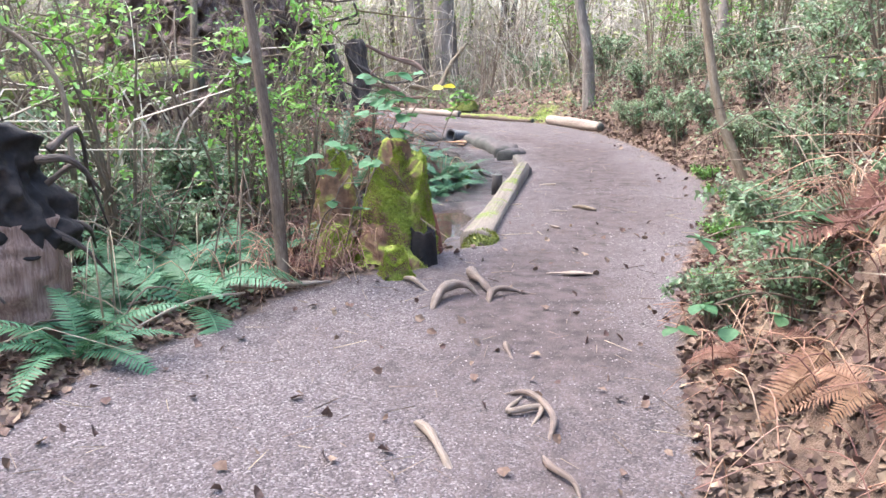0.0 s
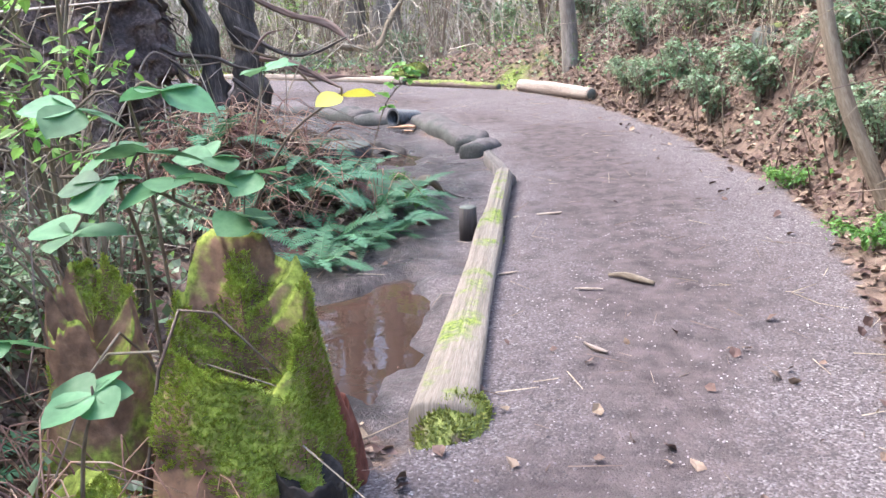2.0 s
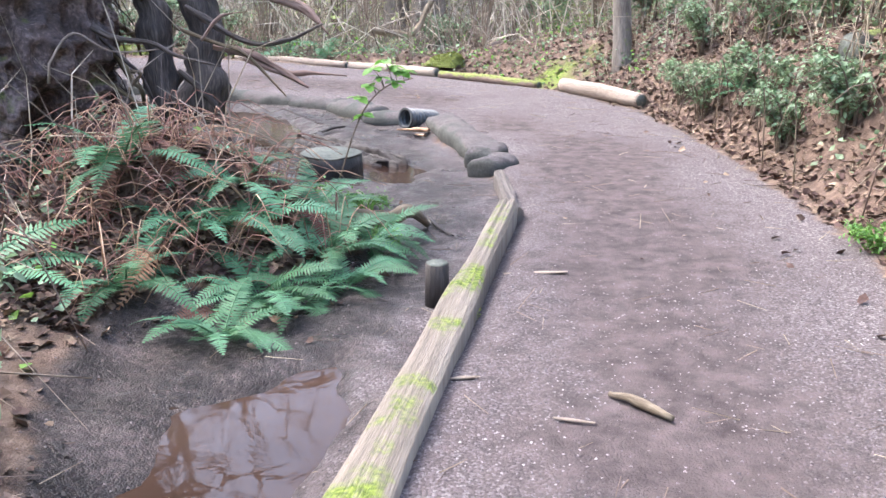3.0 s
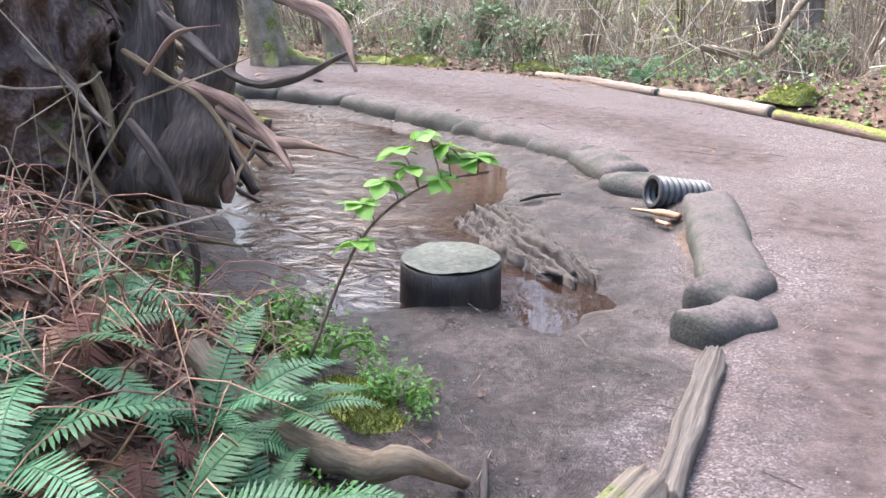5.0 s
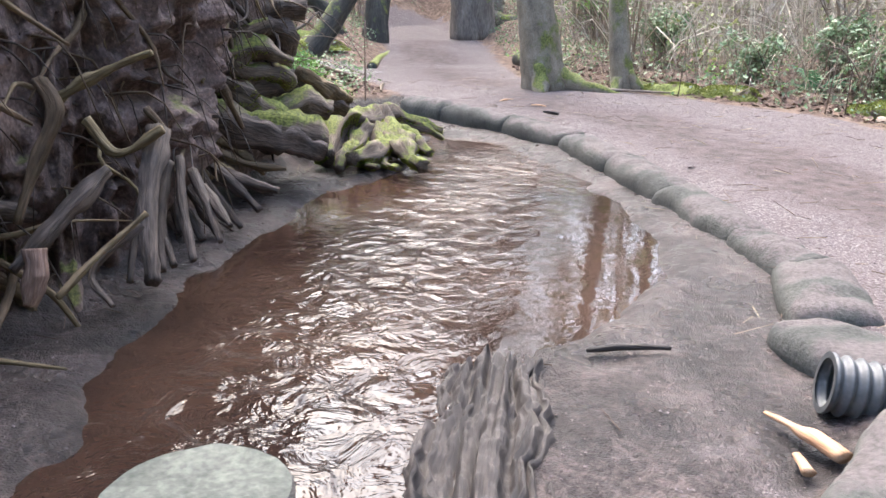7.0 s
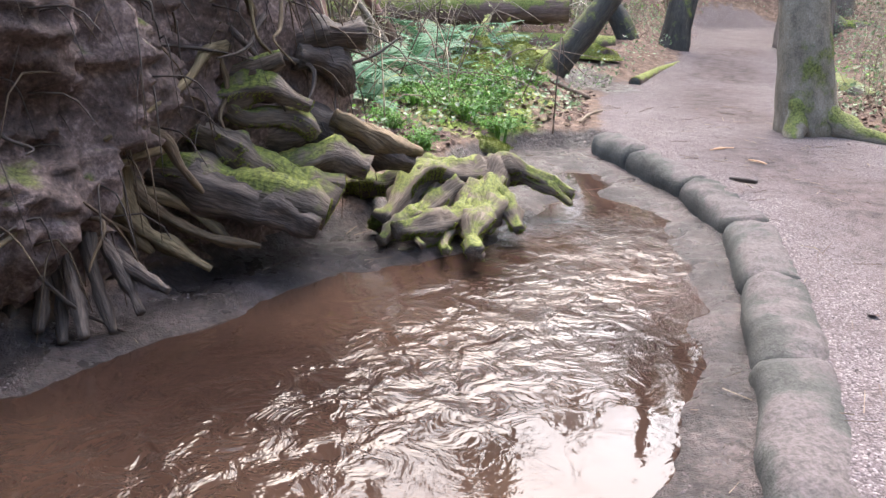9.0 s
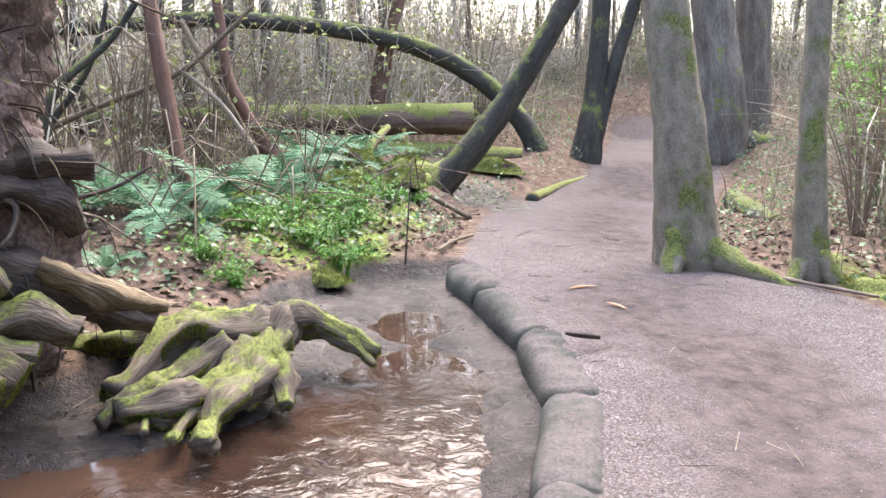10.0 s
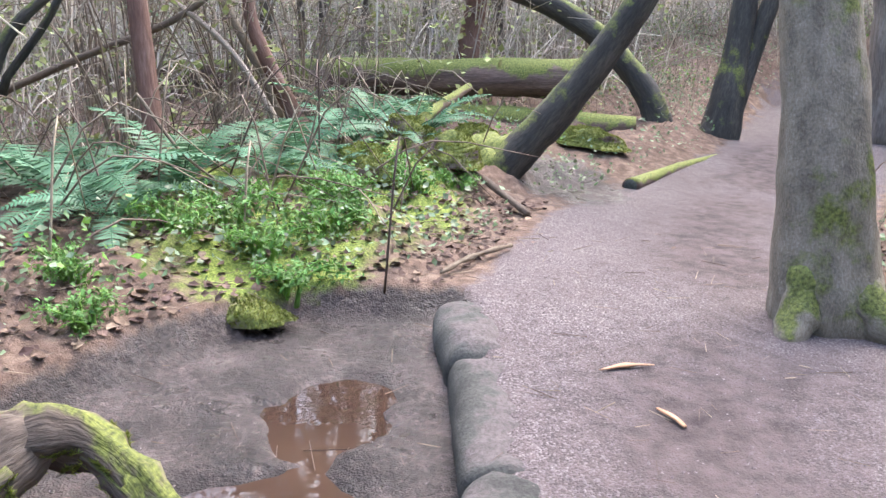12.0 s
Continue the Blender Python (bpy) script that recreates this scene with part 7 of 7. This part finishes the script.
tangle("dry_brambles", "dry brown canes behind the fern bank", 240, (-10.2, 12.8), (2.2, 0.9), TWIG, 7, 0.9, 1.1, 0.007, "brambles")

pos, rng = sown(26000, -6.8, 0.9, 5.6, 14.6, lambda x, y, g, m, s: np.where((m > 0.5) & (g < 0.5), 0.8, 0.0), 21)
pos = pos[pos[:, 2] > WATER_Z + 0.004]
strew("mud_clods", "dark crumbs of mud and bark on the wet mud", "debris", CLOD, PEB_V, PEB_F, pos, rng, (0.028, 0.02, 0.018), 0.0, 0.3)
pos, rng = sown(6500, -6.8, 0.9, 5.6, 14.6, lambda x, y, g, m, s: np.where((m > 0.5) & (g < 0.5), 0.35, 0.0), 22)
pos = pos[pos[:, 2] > WATER_Z + 0.004]
strew("mud_leaves", "a few sodden leaves on the wet mud", "leaves", LITTER, DEAD_V, DEAD_F, pos, rng, (0.03, 0.03, 0.02), 0.003, 0.2)

# ---- the woods beyond ----
def glade(pos):
    """The open fern bank beside the path, free of tall canes."""
    return pos[~((pos[:, 0] > -13.2) & (pos[:, 0] < -5) & (pos[:, 1] > 11.4) & (pos[:, 1] < 17.2))]


rng = np.random.default_rng(99)


def woods(n, near, far, seed, box=(-46, 34, -20, 50)):
    """Places in the woods, between two distances from the path and the pool."""
    r = np.random.default_rng(seed)
    x, y = r.uniform(box[0], box[1], n), r.uniform(box[2], box[3], n)
    d = np.minimum(edge(x, y), np.hypot(x + 2.6, y - 10.6) - 1.6)
    k = (d > near) & (d < far) & (r.random(n) < np.clip(1.25 - d / 30, 0.12, 1))
    return np.stack([x[k], y[k], heights(x[k], y[k]) - 0.04], -1), d[k], r


more, d, r = woods(30000, 0.6, 14, 15, (-22, 9, 0, 28))
g = canes(Geo(), glade(more), r, 0.8, 0.004, 0.6)
thing("near_thicket", (0, 0, 0), "low tangle of brown arching canes beside the path", "thicket", kind="stuff", data=g.mesh("near_thicket", CANE, False))
# thicket and stems beyond take the twig colour lightened for haze
g = Geo()
pos, d, r = woods(50000, 1.5, 60, 5)
canes(g, glade(pos), r, 1.7, 0.009)
thing("far_thicket", (0, 0, 0), "dense thicket of arching bare twigs in the woods, paled for haze", "thicket", kind="stuff", data=g.mesh("far_thicket", HAZE_TWIG, False))
pos, d, r = woods(17000, 3.0, 60, 6)
k = ~((pos[:, 0] > -13.2) & (pos[:, 0] < -5) & (pos[:, 1] > 11.4) & (pos[:, 1] < 17.2))
pos, d = pos[k], d[k]
g = Geo()
n = len(pos)
ln = r.uniform(1.2, 4.2, n) + np.clip((d - 4) / 4, 0, 1) * r.uniform(0, 5.5, n)
scatter(g, TWIG_V, TWIG_F, pos, turns(r.uniform(0, 6.28, n), np.radians(90) + r.normal(0, 0.3, n), r.uniform(0, 6, n)), np.stack([r.uniform(0.012, 0.035, n), ln, r.uniform(0.012, 0.035, n)], -1))
for q in range(5):
    b = pos + np.stack([r.normal(0, 0.25, n), r.normal(0, 0.25, n), ln * r.uniform(0.2, 0.9, n)], -1)
    canes(g, b, r, 1.2, 0.008, 0.5)
thing("far_stems", (0, 0, 0), "thin upright stems in the woods beyond, paled for haze", "thicket", kind="stuff", data=g.mesh("far_stems", HAZE_TWIG, False))
SIMPLE_V, SIMPLE_F = [(-0.4, 0, 0), (0, -0.5, 0.1), (0.4, 0, 0), (0, 0.6, 0.1)], [[(0, 1, 2, 3)]]
for name, label, mat, n, tall, size, seed, share in (("far_leaves", "scattered yellow-green young leaves in the woods", FAR_LEAF, 200000, 2.2, (0.04, 0.11), 7, 0.1), ("ground_cover", "low green leaves covering the woodland floor", DULL, 240000, 0.28, (0.025, 0.06), 8, -0.25),
                                                   ("herb_cover", "patches of low fresh green leaves on the woodland floor", FRESH, 120000, 0.28, (0.025, 0.06), 9, 0.25)):
    pos, d, r = woods(n, 0.2 if tall < 1 else 1.8, 34, seed, (-26, 13, -1, 34))
    k = vnoise(pos * (1, 1, 0), 0.8, seed) + 0.4 * vnoise(pos * (1, 1, 0), 2.7, seed) > share
    if tall < 1:
        k &= ~((pos[:, 0] > 0.6) & (pos[:, 0] < 3.0) & (pos[:, 1] < 4.4))
    for fx0, fy0, fs in FERNS:
        k &= np.hypot(pos[:, 0] - fx0, pos[:, 1] - fy0) > 0.55 * fs
    pos = pos[k]
    m = len(pos)
    pos = pos + np.stack([0 * pos[:, 0], 0 * pos[:, 0], 0.05 + r.uniform(0, 1, m) ** 1.5 * tall], -1)
    g = scatter(Geo(), SIMPLE_V, SIMPLE_F, pos, turns(r.uniform(0, 6.28, m), r.normal(0, 0.55, m), r.normal(0, 0.55, m)), r.uniform(size[0], size[1], m))
    thing(name, (0, 0, 0), label, "leaves", kind="stuff", data=g.mesh(name, mat, False))
rng = np.random.default_rng(12)
_tg, _cg, _ng = Geo(), Geo(), Geo()
_x, _y = np.append(rng.uniform(-55, 45, 420), rng.uniform(-27, 16, 420)), np.append(rng.uniform(-35, 60, 420), rng.uniform(-6, 34, 420))
_k = (inside(_x, _y, PATH_LEFT + PATH_RIGHT) > 5) & (np.hypot(_x + 3.5, _y - 11.5) > 10)
_x, _y = np.concatenate([_x[_k][:100], _x[_k][-115:]]), np.concatenate([_y[_k][:100], _y[_k][-115:]])
for x, y, z in zip(_x, _y, heights(_x, _y) - 0.2):
    h, l = rng.uniform(9, 17), rng.normal(0, 0.8, 2)
    r = rng.uniform(0.05, 0.17)
    _tg.add(*tube(spline([(x, y, z), (x + l[0] * 0.4, y + l[1] * 0.4, z + h * 0.5), (x + l[0], y + l[1], z + h)], 8), [r, r * 0.8, r * 0.3], 8))
    for q in range(9):
        b = np.array([x + l[0] * 0.4, y + l[1] * 0.4, z + h * rng.uniform(0.3, 0.95)])
        d = rng.normal(0, 1, 3) * (1, 1, 0.3) + (0, 0, 0.5)
        _tg.add(*tube(spline([b, b + d * 0.8, b + d * 1.7 + (0, 0, 0.3)], 5), [r * 0.25, r * 0.15, r * 0.05], 4))
    # crowns and boughs stay out of view, added to darken what the water mirrors
    n = 60
    up = rng.uniform(0.25, 1.0, n)
    reach = rng.normal(0, 1.1, (n, 2))
    crown = np.stack([x + l[0] * up + reach[:, 0], y + l[1] * up + reach[:, 1], z + h * up], -1)
    canes(_cg, crown, rng, 2.2, 0.016, 0.5)
    if rng.random() < 0.6:
        m = 560
        up = rng.uniform(0.24, 1.0, m)
        reach = rng.normal(0, 1, (m, 2)) * (1.5 * (1.1 - up))[:, None]
        scatter(_ng, SIMPLE_V, SIMPLE_F, np.stack([x + l[0] * up + reach[:, 0], y + l[1] * up + reach[:, 1], z + h * up], -1), turns(rng.uniform(0, 6.28, m), rng.normal(-0.3, 0.4, m), rng.normal(0, 0.4, m)), np.stack([rng.uniform(0.2, 0.4, m), rng.uniform(0.4, 0.8, m), rng.uniform(0.2, 0.3, m)], -1))
thing("far_crowns", (0, 0, 0), "unseen bare twiggy crowns added to block sky reflected in the water", "trees", kind="stuff", data=_cg.mesh("far_crowns", BARK, False))
thing("far_boughs", (0, 0, 0), "unseen dull green boughs added to block sky reflected in the water", "trees", kind="stuff", data=_ng.mesh("far_boughs", DULL, False))
thing("far_trees", (0, 0, 0), "bare trunks of the woods beyond", "trees", kind="stuff", data=_tg.mesh("far_trees", BARK))
